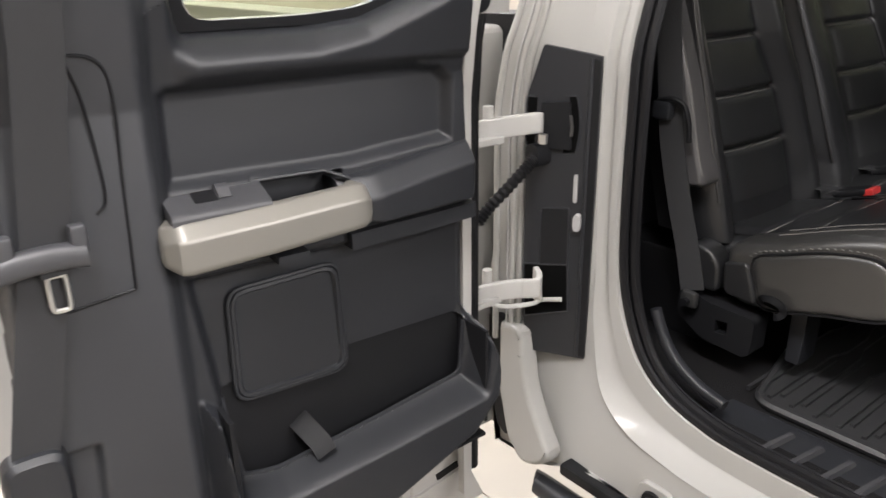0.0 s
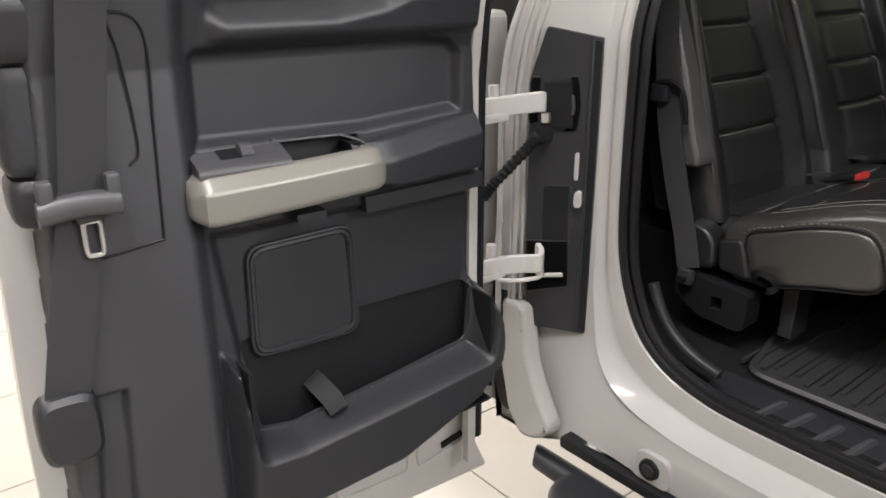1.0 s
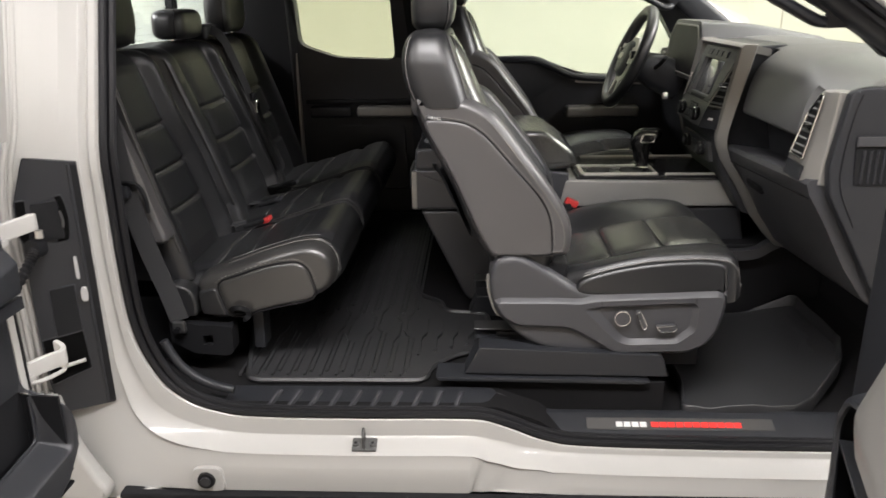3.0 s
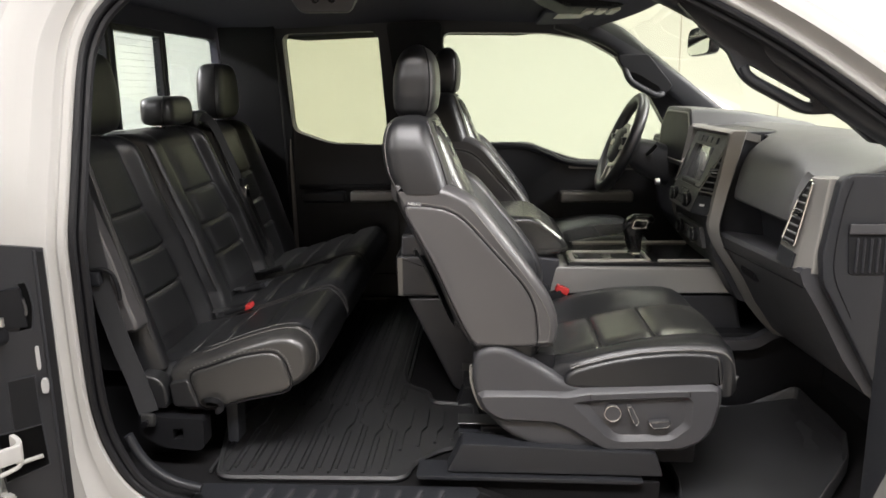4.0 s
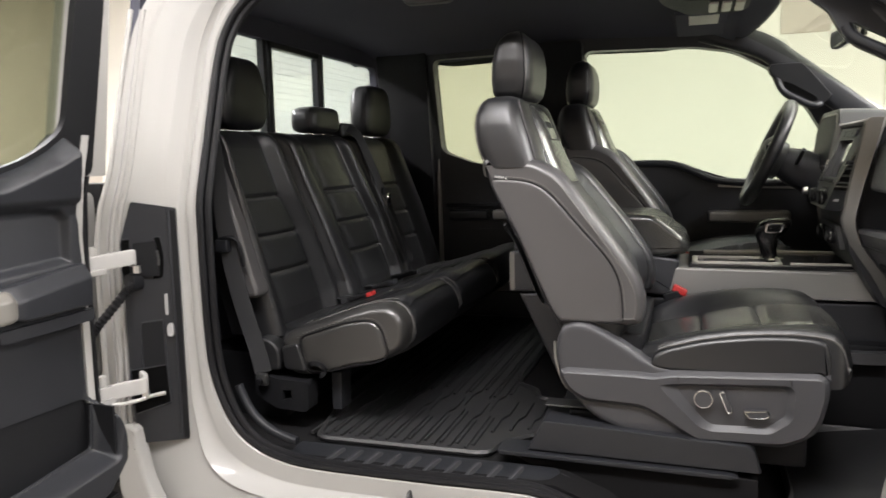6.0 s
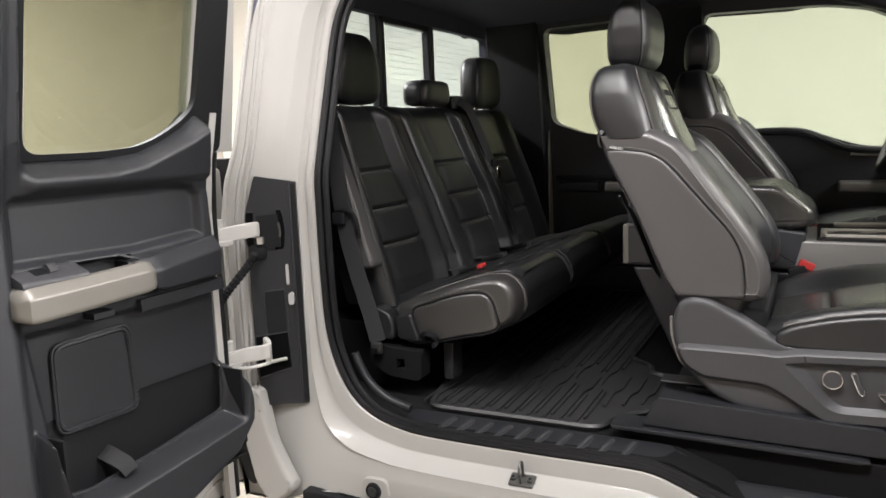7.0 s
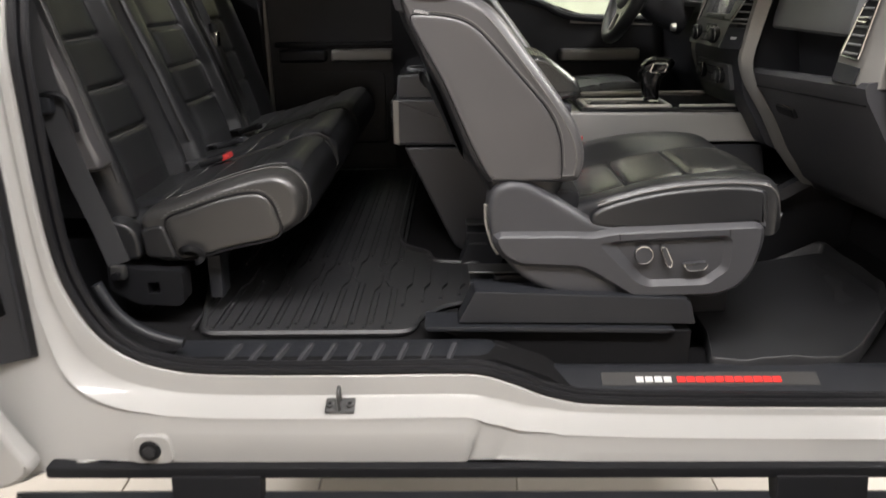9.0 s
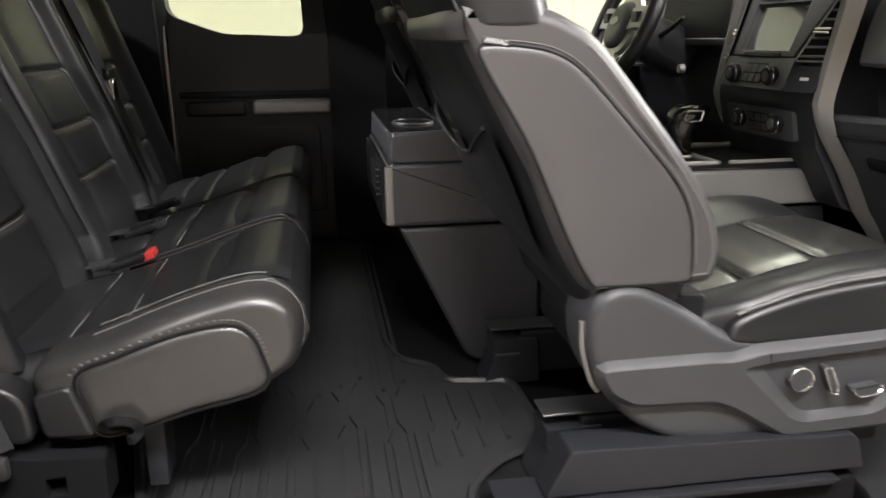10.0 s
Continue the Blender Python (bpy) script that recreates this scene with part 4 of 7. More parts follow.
    part("pocket_hem", flip(tube(bmesh.new(), [(rear_x(1.285 - 0.055 * (1 - s * s)) - 0.006 - 0.020 * (1 - s ** 6), 0.26 + s * 0.195, 1.286 - 0.055 * (1 - s * s)) for s in np.linspace(-0.99, 0.99, 21)], 0.0035, 6)), PLASTIC, pk)
    # tag with its word
    bm = bmesh.new()
    box(bm, (0.143, 0.0085, 1.389), (0.176, 0.0125, 1.398), 0.001, 1, Matrix.Rotation(radians(9), 4, "Y"))
    for v in bm.verts:
        v.co.y = lean_y(v.co.y - 0.009, 1.393)
    tag = part("airbag_tag", flip(bm), SHIELD, ob, "small grey cloth tag")
    if side > 0:
        curve = bpy.data.curves.new("tag_text", "FONT")
        curve.body, curve.size, curve.extrude, curve.align_x, curve.align_y = "AIRBAG", 0.0082, 0.0003, "CENTER", "CENTER"
        tx = new("tag_text", curve)
        tx.matrix_world = Matrix.Translation((0.160, y_out + lean_y(-0.0009, 1.393), 1.3935 + lift)) @ Matrix.Rotation(radians(90), 4, "X") @ Matrix.Rotation(radians(-9), 4, "Z")
        tx.data.materials.append(WHITE_PRINT)
        dg = bpy.context.evaluated_depsgraph_get()
        me = bpy.data.meshes.new_from_object(tx.evaluated_get(dg))
        mw = tx.matrix_world.copy()
        bpy.data.objects.remove(tx)
        tt = new("tag_text", me)
        tt.data.transform(mw)
        tt.parent = tag
    # headrest
    hz = [1.570, 1.576, 1.59, 1.62, 1.66, 1.695, 1.715, 1.727, 1.734]
    hr_ = [0.122, 0.108, 0.100, 0.098, 0.100, 0.108, 0.119, 0.132, 0.150]
    hf_ = [0.176, 0.189, 0.200, 0.206, 0.207, 0.202, 0.194, 0.184, 0.170]
    hw_ = [0.085, 0.106, 0.121, 0.130, 0.133, 0.128, 0.118, 0.102, 0.075]
    rings = [seat_back_ring(z, interp(z, hz, hr_), interp(z, hz, hf_), 0.26 - interp(z, hz, hw_), 0.26 + interp(z, hz, hw_), 0.004, 72, 3.4) for z in np.linspace(1.570, 1.734, 28)]
    bm = bmesh.new()
    loft(bm, rings)
    hr = part("headrest", flip(bm), LEATHER, ob, "rounded black leather headrest")
    for j, r, mat in ((60, 0.0018, SEAL), (12, 0.0018, SEAL), (61, 0.0012, THREAD), (11, 0.0012, THREAD)):
        part("seam", flip(tube(bmesh.new(), [q[j] for q in rings[1:-1]], r, 5)), mat, hr)
    for s in (-1, 1):
        part("headrest_post", flip(tube(bmesh.new(), [(0.158, 0.26 + s * 0.07, 1.55), (0.158, 0.26 + s * 0.07, 1.60)], 0.007)), CHROME, ob)
    # cushion
    bm = bmesh.new()
    rings = []
    vs = list(np.linspace(-1, 1, 49))
    for x in list(np.linspace(0.455, 0.82, 30)) + [0.832, 0.842, 0.850, 0.856, 0.861, 0.864]:
        low = interp(x, PAD_X, PAD_LOW)
        w = 0.262 - 0.010 * smooth(x, 0.84, 0.866) - 0.03 * (1 - smooth(x, 0.455, 0.52))
        ring = [(x + pad_bow(x, abs(v)), 0.262 + v * w, pad_top(x, abs(v))) for v in vs]
        ring += [(x + pad_bow(x, abs(v)), 0.262 + v * w, low) for v in vs[::-4]]
        rings.append(ring)
    loft(bm, rings)
    part("cushion", flip(bm), LEATHER, ob, "black leather seat cushion", sharp=60)
    bm = bmesh.new()
    rings = []
    for x in np.linspace(0.47, 0.838, 60):
        pinch = 0.0075 * sum(math.exp(-((x - q) / 0.0065) ** 2) for q in PAD_SEAMS)
        puff = 0.004 * math.sin(math.pi * min(1, max(0, (x - 0.47) / 0.368)))
        rings.append([(x + pad_bow(x, abs(s) * 0.47), 0.262 + s * 0.123, pad_top(x, abs(s) * 0.47) + 0.0035 + puff - pinch - 0.006 * abs(s) ** 9) for s in np.linspace(-1, 1, 19)])
    loft(bm, rings, closed=False)
    # The lit look of the cushion top is put into its lighter leather.
    part("cushion_insert", flip(bm), SEAT_TOP, ob, "black leather centre panels", sharp=60)
    for q in PAD_SEAMS:
        part("seam", flip(tube(bmesh.new(), [(q, 0.262 + s * 0.119, pad_top(q, abs(s) * 0.47) - 0.0005) for s in np.linspace(-1, 1, 13)], 0.0024, 6)), SEAL, ob)
    for dy, dz, r, mat in ((0.0, 0.0, 0.0026, PIPING), (0.0, -0.0095, 0.0016, SEAL), (0.007, 0.004, 0.0010, THREAD)):
        path = [(x, 0.003 + dy + 0.010 * smooth(x, 0.84, 0.866), interp(x, PAD_X, PAD_EDGE) - 0.010 + dz) for x in np.linspace(0.50, 0.862, 40)]
        path += [(0.866, 0.016 + dy, 1.005), (0.862, 0.016 + dy, 0.985)]
        part("piping", flip(tube(bmesh.new(), path, r, 6)), mat, ob, "pale grey piping along the cushion edge" if mat == PIPING else "")
    loop = closed_curve([(0.500, 0.985), (0.62, 0.982), (0.74, 0.982), (0.818, 0.985), (0.830, 0.996), (0.828, 1.035), (0.815, 1.060), (0.758, 1.067), (0.68, 1.063), (0.596, 1.051), (0.514, 1.028), (0.488, 1.008)], 4)
    part("cushion_side", flip(loft(bmesh.new(), [[(x, y, z) for x, z in inset(loop, d)] for y, d in ((0.012, 0.0), (0.0, 0.0), (-0.004, 0.002), (-0.007, 0.006), (-0.008, 0.010))])), LEATHER, ob, "glossy black leather cushion side", sharp=60)
    # outer plastic shield with its power controls
    loop = closed_curve([(0.284, 1.030), (0.285, 0.990), (0.296, 0.952), (0.319, 0.915), (0.355, 0.878), (0.404, 0.850), (0.450, 0.838), (0.56, 0.8365), (0.70, 0.8355), (0.760, 0.842), (0.800, 0.862), (0.818, 0.892), (0.824, 0.945), (0.828, 0.995), (0.818, 1.000),
                         (0.70, 0.996), (0.56, 0.990), (0.520, 0.992), (0.477, 1.006), (0.429, 1.036), (0.390, 1.060), (0.360, 1.075), (0.325, 1.079), (0.298, 1.066)], 4)
    sh = part("side_shield", flip(loft(bmesh.new(), [[(x, y, z) for x, z in inset(loop, d)] for y, d in ((0.09, 0.0), (0.012, 0.0), (0.004, 0.001), (-0.003, 0.004), (-0.007, 0.010), (-0.008, 0.018))])), SHIELD, ob, "grey-black plastic side shield", sharp=60)
    rim = [(0.300, 0.968), (0.455, 0.968), (0.490, 0.966), (0.532, 0.974), (0.815, 0.986), (0.817, 0.955), (0.805, 0.900), (0.783, 0.868), (0.742, 0.850), (0.580, 0.846), (0.500, 0.896), (0.468, 0.911), (0.350, 0.916), (0.316, 0.936)]
    well = [(0.500, 0.955), (0.543, 0.962), (0.752, 0.972), (0.765, 0.960), (0.762, 0.900), (0.722, 0.868), (0.606, 0.864), (0.582, 0.872)]
    deep = [(0.537, 0.950), (0.552, 0.955), (0.744, 0.963), (0.752, 0.953), (0.749, 0.907), (0.716, 0.880), (0.612, 0.876), (0.594, 0.884)]
    RIM, WELL, DEEP = rounded(rim, 0.012, 4), rounded(well, 0.012, 4), rounded(deep, 0.010, 4)
    bm = bmesh.new()
    plate(bm, RIM, [WELL], lambda u, v, d: Vector((u, -0.021 + d, v)), 0.003)
    loft(bm, [[(x, -0.0205, z) for x, z in RIM], [(x, -0.0180, z) for x, z in inset(RIM, -0.004)], [(x, -0.006, z) for x, z in inset(RIM, -0.012)]], cap=False)
    loft(bm, [[(x, -0.0205, z) for x, z in WELL], [(x, -0.0105, z) for x, z in DEEP]], cap=False)
    mo = part("shield_moulding", flip(bm), SHIELD, sh, "raised moulding round the controls", sharp=25)
    part("moulding_split", flip(tube(bmesh.new(), [(0.541, -0.0212, 0.976), (0.543, -0.0212, 0.963)], 0.0011, 5)), SEAL, mo)
    part("moulding_split", flip(tube(bmesh.new(), [(0.756, -0.0212, 0.984), (0.757, -0.0212, 0.971)], 0.0011, 5)), SEAL, mo)
    bm = bmesh.new()
    plate(bm, DEEP, [], lambda u, v, d: Vector((u, -0.0105 + d, v)), 0.004)
    part("control_panel", flip(bm), SHIELD, sh)
    kx, kz = 0.591, 0.932
    tmp = bmesh.new()
    bmesh.ops.create_cone(tmp, cap_ends=True, segments=28, radius1=0.018, radius2=0.0165, depth=0.012, matrix=Matrix.Translation((kx, -0.017, kz)) @ Matrix.Rotation(radians(90), 4, "X"))
    part("lumbar_knob", flip(tmp), SHIELD, sh)
    part("chrome_ring", flip(tube(bmesh.new(), [(kx + 0.0178 * math.cos(a), -0.023, kz + 0.0178 * math.sin(a)) for a in np.linspace(0, 2 * math.pi, 28, endpoint=False)], 0.0011, 6, closed=True)), CHROME, sh)
    for pts in ([(0.622, 0.949), (0.631, 0.951), (0.647, 0.917), (0.645, 0.907), (0.638, 0.909)], [(0.669, 0.913), (0.714, 0.917), (0.717, 0.911), (0.710, 0.902), (0.680, 0.900)]):
        part("power_switch", flip(prism(bmesh.new(), rounded(pts, 0.004, 3), -0.028, -0.01, "y", 0.002, 2)), SHIELD, sh)
        part("chrome_edge", flip(tube(bmesh.new(), [(x, -0.0275, z) for x, z in rounded(pts, 0.004, 3)], 0.0013, 5, closed=True)), CHROME, sh)
    # rails below, seat pan and recliner cover
    for y in (0.06, 0.40):
        rl = part("rail", flip(box(bmesh.new(), (0.30, y, 0.77), (0.80, y + 0.06, 0.86), 0.01)), PLASTIC_DEEP, ob)
        part("rail_foot", flip(prism(bmesh.new(), rounded([(0.248, 0.846), (0.335, 0.846), (0.34, 0.755), (0.228, 0.755), (0.250, 0.812)], 0.004, 2), y - 0.004, y + 0.064, "y", 0.003, 2)), PLASTIC, rl, "black plastic cover on the rail's foot")
        part("foot_rib", flip(box(bmesh.new(), (0.253, y - 0.007, 0.814), (0.300, y, 0.819), 0.001, 1)), SHIELD, rl)
        part("rail_edge", flip(box(bmesh.new(), (0.246, y + 0.004, 0.862), (0.40, y + 0.056, 0.866), 0.001, 1)), DARK_STEEL, rl, "steel edge of the seat rail")
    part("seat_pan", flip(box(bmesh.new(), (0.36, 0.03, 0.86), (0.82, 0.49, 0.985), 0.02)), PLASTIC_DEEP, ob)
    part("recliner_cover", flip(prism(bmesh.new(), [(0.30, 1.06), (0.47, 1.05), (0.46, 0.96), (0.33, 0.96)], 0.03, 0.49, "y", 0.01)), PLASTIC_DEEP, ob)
    part("edge_trim", flip(tube(bmesh.new(), catmull([(0.279, 0.012, 1.03), (0.281, 0.012, 0.99), (0.294, 0.012, 0.945), (0.306, 0.012, 0.925)], 4), 0.004, 6)), DARK_SATIN, ob, "pale edge strip on the seat frame")
    # buckle at the inner side
    bk = part("buckle", flip(box(bmesh.new(), (0.500, 0.525, 0.98), (0.545, 0.548, 1.06), 0.006, 2, Matrix.Rotation(radians(-20), 4, "Y"))), PLASTIC_DEEP, ob)
    part("release_button", flip(box(bmesh.new(), (0.514, 0.527, 1.052), (0.554, 0.546, 1.072), 0.004, 2, Matrix.Rotation(radians(25), 4, "Y"))), RED, bk, "red release button")
    return ob


front_seat(0.215, 1, 0.0, 0.0, "black leather front passenger seat with power controls")
front_seat(2 * MID - 0.215, -1, 0.022, 0.042, "black leather driver seat behind the steering wheel")


# ---- rear bench ----
bench = thing("rear_bench", "black leather three-place rear bench seat", "car seat")
PAD = [(-0.52, 0.93, 0.985), (-0.45, 0.905, 0.998), (-0.38, 0.892, 1.012), (-0.30, 0.892, 1.036), (-0.22, 0.908, 1.063), (-0.155, 0.935, 1.083), (-0.125, 0.95, 1.086), (-0.105, 0.963, 1.078), (-0.090, 0.98, 1.060), (-0.083, 1.0, 1.035)]
PX, PL, PH = [p[0] for p in PAD], [p[1] for p in PAD], [p[2] for p in PAD]
FLUTES = ((-0.405, 0.006, 0.008), (-0.328, 0.006, 0.008), (-0.216, 0.010, 0.016))
for y0, y1 in ((0.305, 0.690), (0.696, 1.135), (1.141, 1.665)):
    c, hw = (y0 + y1) / 2, (y1 - y0) / 2
    bm = bmesh.new()
    rings = []
    for x in sorted(list(np.linspace(-0.52, -0.11, 40)) + PX[-4:]):
        lo, hi = interp(x, PX, PL), interp(x, PX, PH)
        zm, hz = (lo + hi) / 2, (hi - lo) / 2
        w = hw - 0.012 * smooth(x, -0.12, -0.083)
        ring = []
        for a, b in squircle(1, 1, 6.0, 72):
            z = zm + b * hz
            if b > 0:
                z += b * (0.006 * math.exp(-(a / 0.6) ** 4) - 0.012 * smooth(abs(a), 0.86, 1.0))
            ring.append((x, c + a * w, z))
        rings.append(ring)
    loft(bm, rings)
    cu = part("cushion", bm, LEATHER, bench, "black leather bench cushion", sharp=60)
    bm = bmesh.new()
    rings = []
    for x in np.linspace(-0.50, -0.104, 90):
        dip = sum(d * math.exp(-((x - q) / s) ** 2) for q, d, s in FLUTES)
        rings.append([(x, c + s * (hw - 0.035), interp(x, PX, PH) + 0.0095 - dip - 0.010 * abs(s) ** 14) for s in np.linspace(-1, 1, 17)])
    loft(bm, rings, closed=False)
    part("cushion_top", bm, LEATHER, cu, "fluted black leather top panel", sharp=60)
    for q, d, s in FLUTES[:2]:
        part("seam", tube(bmesh.new(), [(q, c + k * (hw - 0.045), interp(q, PX, PH) + 0.0042) for k in (-1, -0.5, 0, 0.5, 1)], 0.0012, 5), THREAD, cu)
    for yy in (y0 + 0.014, y1 - 0.014):
        pts = [(x, yy, interp(x, PX, PH) + 0.0015) for x in np.linspace(-0.40, -0.13, 20)] + [(-0.108, yy, 1.072), (-0.090, yy, 1.047), (-0.086, yy, 1.02)]
        part("piping", tube(bmesh.new(), pts, 0.0026, 6), LEATHER_EDGE, cu)


def pillow(name, poly, steps, mat, label, r=0.022):
    """A padded panel: the outline poly in (x, z), drawn in towards its middle at each step (y, inset)."""
    ring = closed_curve(poly, 4) if r == 0 else rounded(poly, r, 5)
    return part(name, loft(bmesh.new(), [[(x, y, z) for x, z in inset(ring, d)] for y, d in steps]), mat, bench, label, sharp=60)


P_OUT = [(-0.425, 1.003), (-0.34, 1.034), (-0.254, 1.065), (-0.175, 1.086), (-0.128, 1.085), (-0.098, 1.060), (-0.089, 1.020), (-0.110, 0.970), (-0.206, 0.928), (-0.340, 0.898), (-0.395, 0.894), (-0.428, 0.918), (-0.434, 0.965)]
P_IN = [(-0.373, 0.991), (-0.324, 1.012), (-0.253, 1.036), (-0.190, 1.046), (-0.162, 1.036), (-0.147, 1.005), (-0.146, 0.957), (-0.24, 0.933), (-0.345, 0.908), (-0.366, 0.945)]
pillow("side_bolster", P_OUT, ((0.350, 0.006), (0.335, 0.0), (0.305, 0.0), (0.282, 0.002), (0.268, 0.007), (0.2605, 0.015), (0.258, 0.023)), LEATHER_EDGE, "satin grey-black leather side bolster of the cushion", 0)
sp = pillow("side_panel", P_IN, ((0.266, 0.0), (0.2590, 0.0), (0.2555, 0.0022), (0.2535, 0.007), (0.2525, 0.018)), LEATHER_EDGE, "stitched grey-black leather side panel", 0)
ring = closed_curve(P_IN, 4)
part("panel_seam", tube(bmesh.new(), [(x, 0.2585, z) for x, z in inset(ring, -0.0025)], 0.0026, 6, closed=True), SEAL, sp)
STITCH = catmull([(x, 0, z) for x, z in arc(inset(ring, -0.009), lambda q: q[1] > 0.985)], 3)
bm = bmesh.new()
for q in STITCH[::2]:
    box(bm, (q.x - 0.0022, 0.2565, q.z - 0.0008), (q.x + 0.0022, 0.2630, q.z + 0.0008))
part("panel_stitch", bm, THREAD, sp)
pillow("rear_panel", [(-0.430, 0.972), (-0.382, 0.982), (-0.358, 0.908), (-0.422, 0.912)], ((0.266, 0.0), (0.255, 0.0), (0.251, 0.006)), LEATHER, "black leather rear side panel", 0.012)
run = arc(closed_curve(P_OUT, 4), lambda q: q[1] > 1.02 and q[0] > -0.42 or q[0] > -0.15 and q[1] > 0.98)
for yy in (0.312, 0.349):
    part("edge_stitch", tube(bmesh.new(), [(x, yy, z + 0.0004) for x, z in run], 0.0010, 5), THREAD, bench)
pull = part("pull_loop", ribbon(bmesh.new(), catmull([(-0.350, 0.252, 0.922), (-0.340, 0.240, 0.934), (-0.322, 0.236, 0.938), (-0.306, 0.240, 0.930), (-0.303, 0.244, 0.916), (-0.312, 0.243, 0.906), (-0.320, 0.250, 0.903)], 5), 0.012, 0.004, (0, -1, 0.2)), PLASTIC_DEEP, bench, "black fabric pull loop")
# Flat black plate painted as the shade inside the loop.
part("loop_shade", prism(bmesh.new(), rounded([(-0.345, 0.918), (-0.338, 0.932), (-0.312, 0.932), (-0.312, 0.915)], 0.006, 3), 0.249, 0.254, "y", 0.001), BLACK, pull)
# brackets below
bm = bmesh.new()
plate(bm, rounded([(-0.505, 0.905), (-0.505, 0.845), (-0.45, 0.812), (-0.365, 0.806), (-0.352, 0.815), (-0.350, 0.885), (-0.44, 0.888)], 0.012), [[(-0.425, 0.834), (-0.400, 0.836), (-0.400, 0.862), (-0.425, 0.860)]], lambda u, v, d: Vector((u, 0.243 + d, v)), 0.05)
br = part("bracket", bm, PLASTIC_DEEP, bench, "black steel seat bracket with a square hole")
# Black sheet behind the hole; it paints the shade within.
part("hole_shade", box(bmesh.new(), (-0.43, 0.28, 0.828), (-0.395, 0.285, 0.868), 0), BLACK, br)
part("bracket", prism(bmesh.new(), [(-0.315, 0.80), (-0.288, 0.80), (-0.285, 0.90), (-0.315, 0.90)], 0.30, 0.36, "y", 0.004), PLASTIC, bench)
part("seat_base", prism(bmesh.new(), [(-0.80, 0.75), (-0.47, 0.75), (-0.47, 0.93), (-0.80, 0.93)], 0.33, 1.62, "y", 0.01), PLASTIC_DEEP, bench)

BACK_SEAMS = (1.140, 1.240, 1.345)


def bench_back(left, right, in_left, in_right, top=1.530):
    """One backrest section; the four edges are functions of the height."""
    def front(y, z):
        a, b, c, d = left(z), in_left(z), in_right(z), right(z)
        x = -0.571 + (1.342 - z) * 0.24
        if b <= y <= c:
            m = (2 * y - b - c) / (c - b)
            x += 0.006 * (1 - m ** 4) - 0.010 * sum(math.exp(-((z - q) / 0.006) ** 2) for q in BACK_SEAMS)
        else:
            s = (b - y) / (b - a) if y < b else (y - c) / (d - c)
            x += 0.030 * smooth(s, 0.0, 0.55) - 0.004 * math.exp(-(s / 0.07) ** 2)
            if s > 0.72:
                x -= 0.055 * ((s - 0.72) / 0.28) ** 2.4
        t = (z - top + 0.045) / 0.045
        if t > 0:
            x -= 0.05 * (1 - math.sqrt(max(0.0, 1 - min(1, t) ** 2)))
        return x
    zs = list(np.linspace(0.985, top - 0.045, 110)) + [top - 0.045 * (1 - math.sin(k * math.pi / 16)) for k in range(1, 9)]
    bm = bmesh.new()
    rings = []
    for z in zs:
        a, b, c, d = left(z), in_left(z), in_right(z), right(z)
        ys = list(np.linspace(a, b, 14)) + list(np.linspace(b, c, 16))[1:] + list(np.linspace(c, d, 14))[1:]
        back = -0.571 + (1.342 - z) * 0.24 - 0.12
        rings.append([(front(y, z), y, z) for y in ys] + [(back, d - 0.01, z), (back, a + 0.01, z)])
    loft(bm, rings)
    ob = part("back_section", bm, LEATHER, bench, "black leather backrest section", sharp=60)
    bm = bmesh.new()
    rings = []
    for z in np.linspace(1.04, top - 0.05, 120):
        b, c = in_left(z) + 0.004, in_right(z) - 0.004
        rings.append([(front(y, z) + 0.0020 - 0.003 * abs(2 * k / 14 - 1) ** 12, y, z) for k, y in enumerate(np.linspace(b, c, 15))])
    loft(bm, rings, closed=False)
    part("insert", bm, INSERT, ob, "black perforated leather panels", sharp=60)
    for q in BACK_SEAMS:
        part("stitching", tube(bmesh.new(), [(front(y, q - 0.004) + 0.0022, y, q - 0.004) for y in np.linspace(in_left(q) + 0.008, in_right(q) - 0.008, 9)], 0.0011, 5), THREAD, ob)
    for edge, inn in ((left, in_left), (right, in_right)):
        pts = []
        for z in np.linspace(1.06, top - 0.03, 26):
            y = inn(z) + 0.84 * (edge(z) - inn(z))
            pts.append((front(y, z) + 0.0008, y, z))
        part("edge_welt", tube(bmesh.new(), pts, 0.0030, 6), LEATHER_EDGE, ob)
    return ob


def run_of(*pairs):
    zs, ys = [p[0] for p in pairs], [p[1] for p in pairs]
    return lambda z: interp(z, zs, ys)


bench_back(run_of((0.98, 0.29), (1.53, 0.275)), run_of((1.06, 0.690), (1.108, 0.672), (1.243, 0.642), (1.375, 0.594), (1.53, 0.552)),
           run_of((1.05, 0.375), (1.142, 0.362), (1.25, 0.346), (1.345, 0.318), (1.53, 0.312)), run_of((1.05, 0.600), (1.142, 0.588), (1.25, 0.563), (1.345, 0.520), (1.53, 0.480)))
bench_back(run_of((1.06, 0.715), (1.108, 0.700), (1.243, 0.668), (1.375, 0.622), (1.53, 0.580)), run_of((1.05, 1.235), (1.22, 1.175), (1.44, 1.075), (1.53, 1.035)),
           run_of((1.05, 0.905), (1.137, 0.883), (1.236, 0.848), (1.342, 0.808), (1.53, 0.735)), run_of((1.05, 1.145), (1.132, 1.122), (1.231, 1.095), (1.342, 1.035), (1.53, 0.960)))
bench_back(run_of((1.05, 1.245), (1.22, 1.185), (1.44, 1.10), (1.53, 1.085)), run_of((1.05, 1.66), (1.25, 1.62), (1.53, 1.50)),
           run_of((1.05, 1.36), (1.137, 1.335), (1.24, 1.290), (1.343, 1.25), (1.53, 1.19)), run_of((1.05, 1.53), (1.24, 1.475), (1.343, 1.44), (1.53, 1.40)))
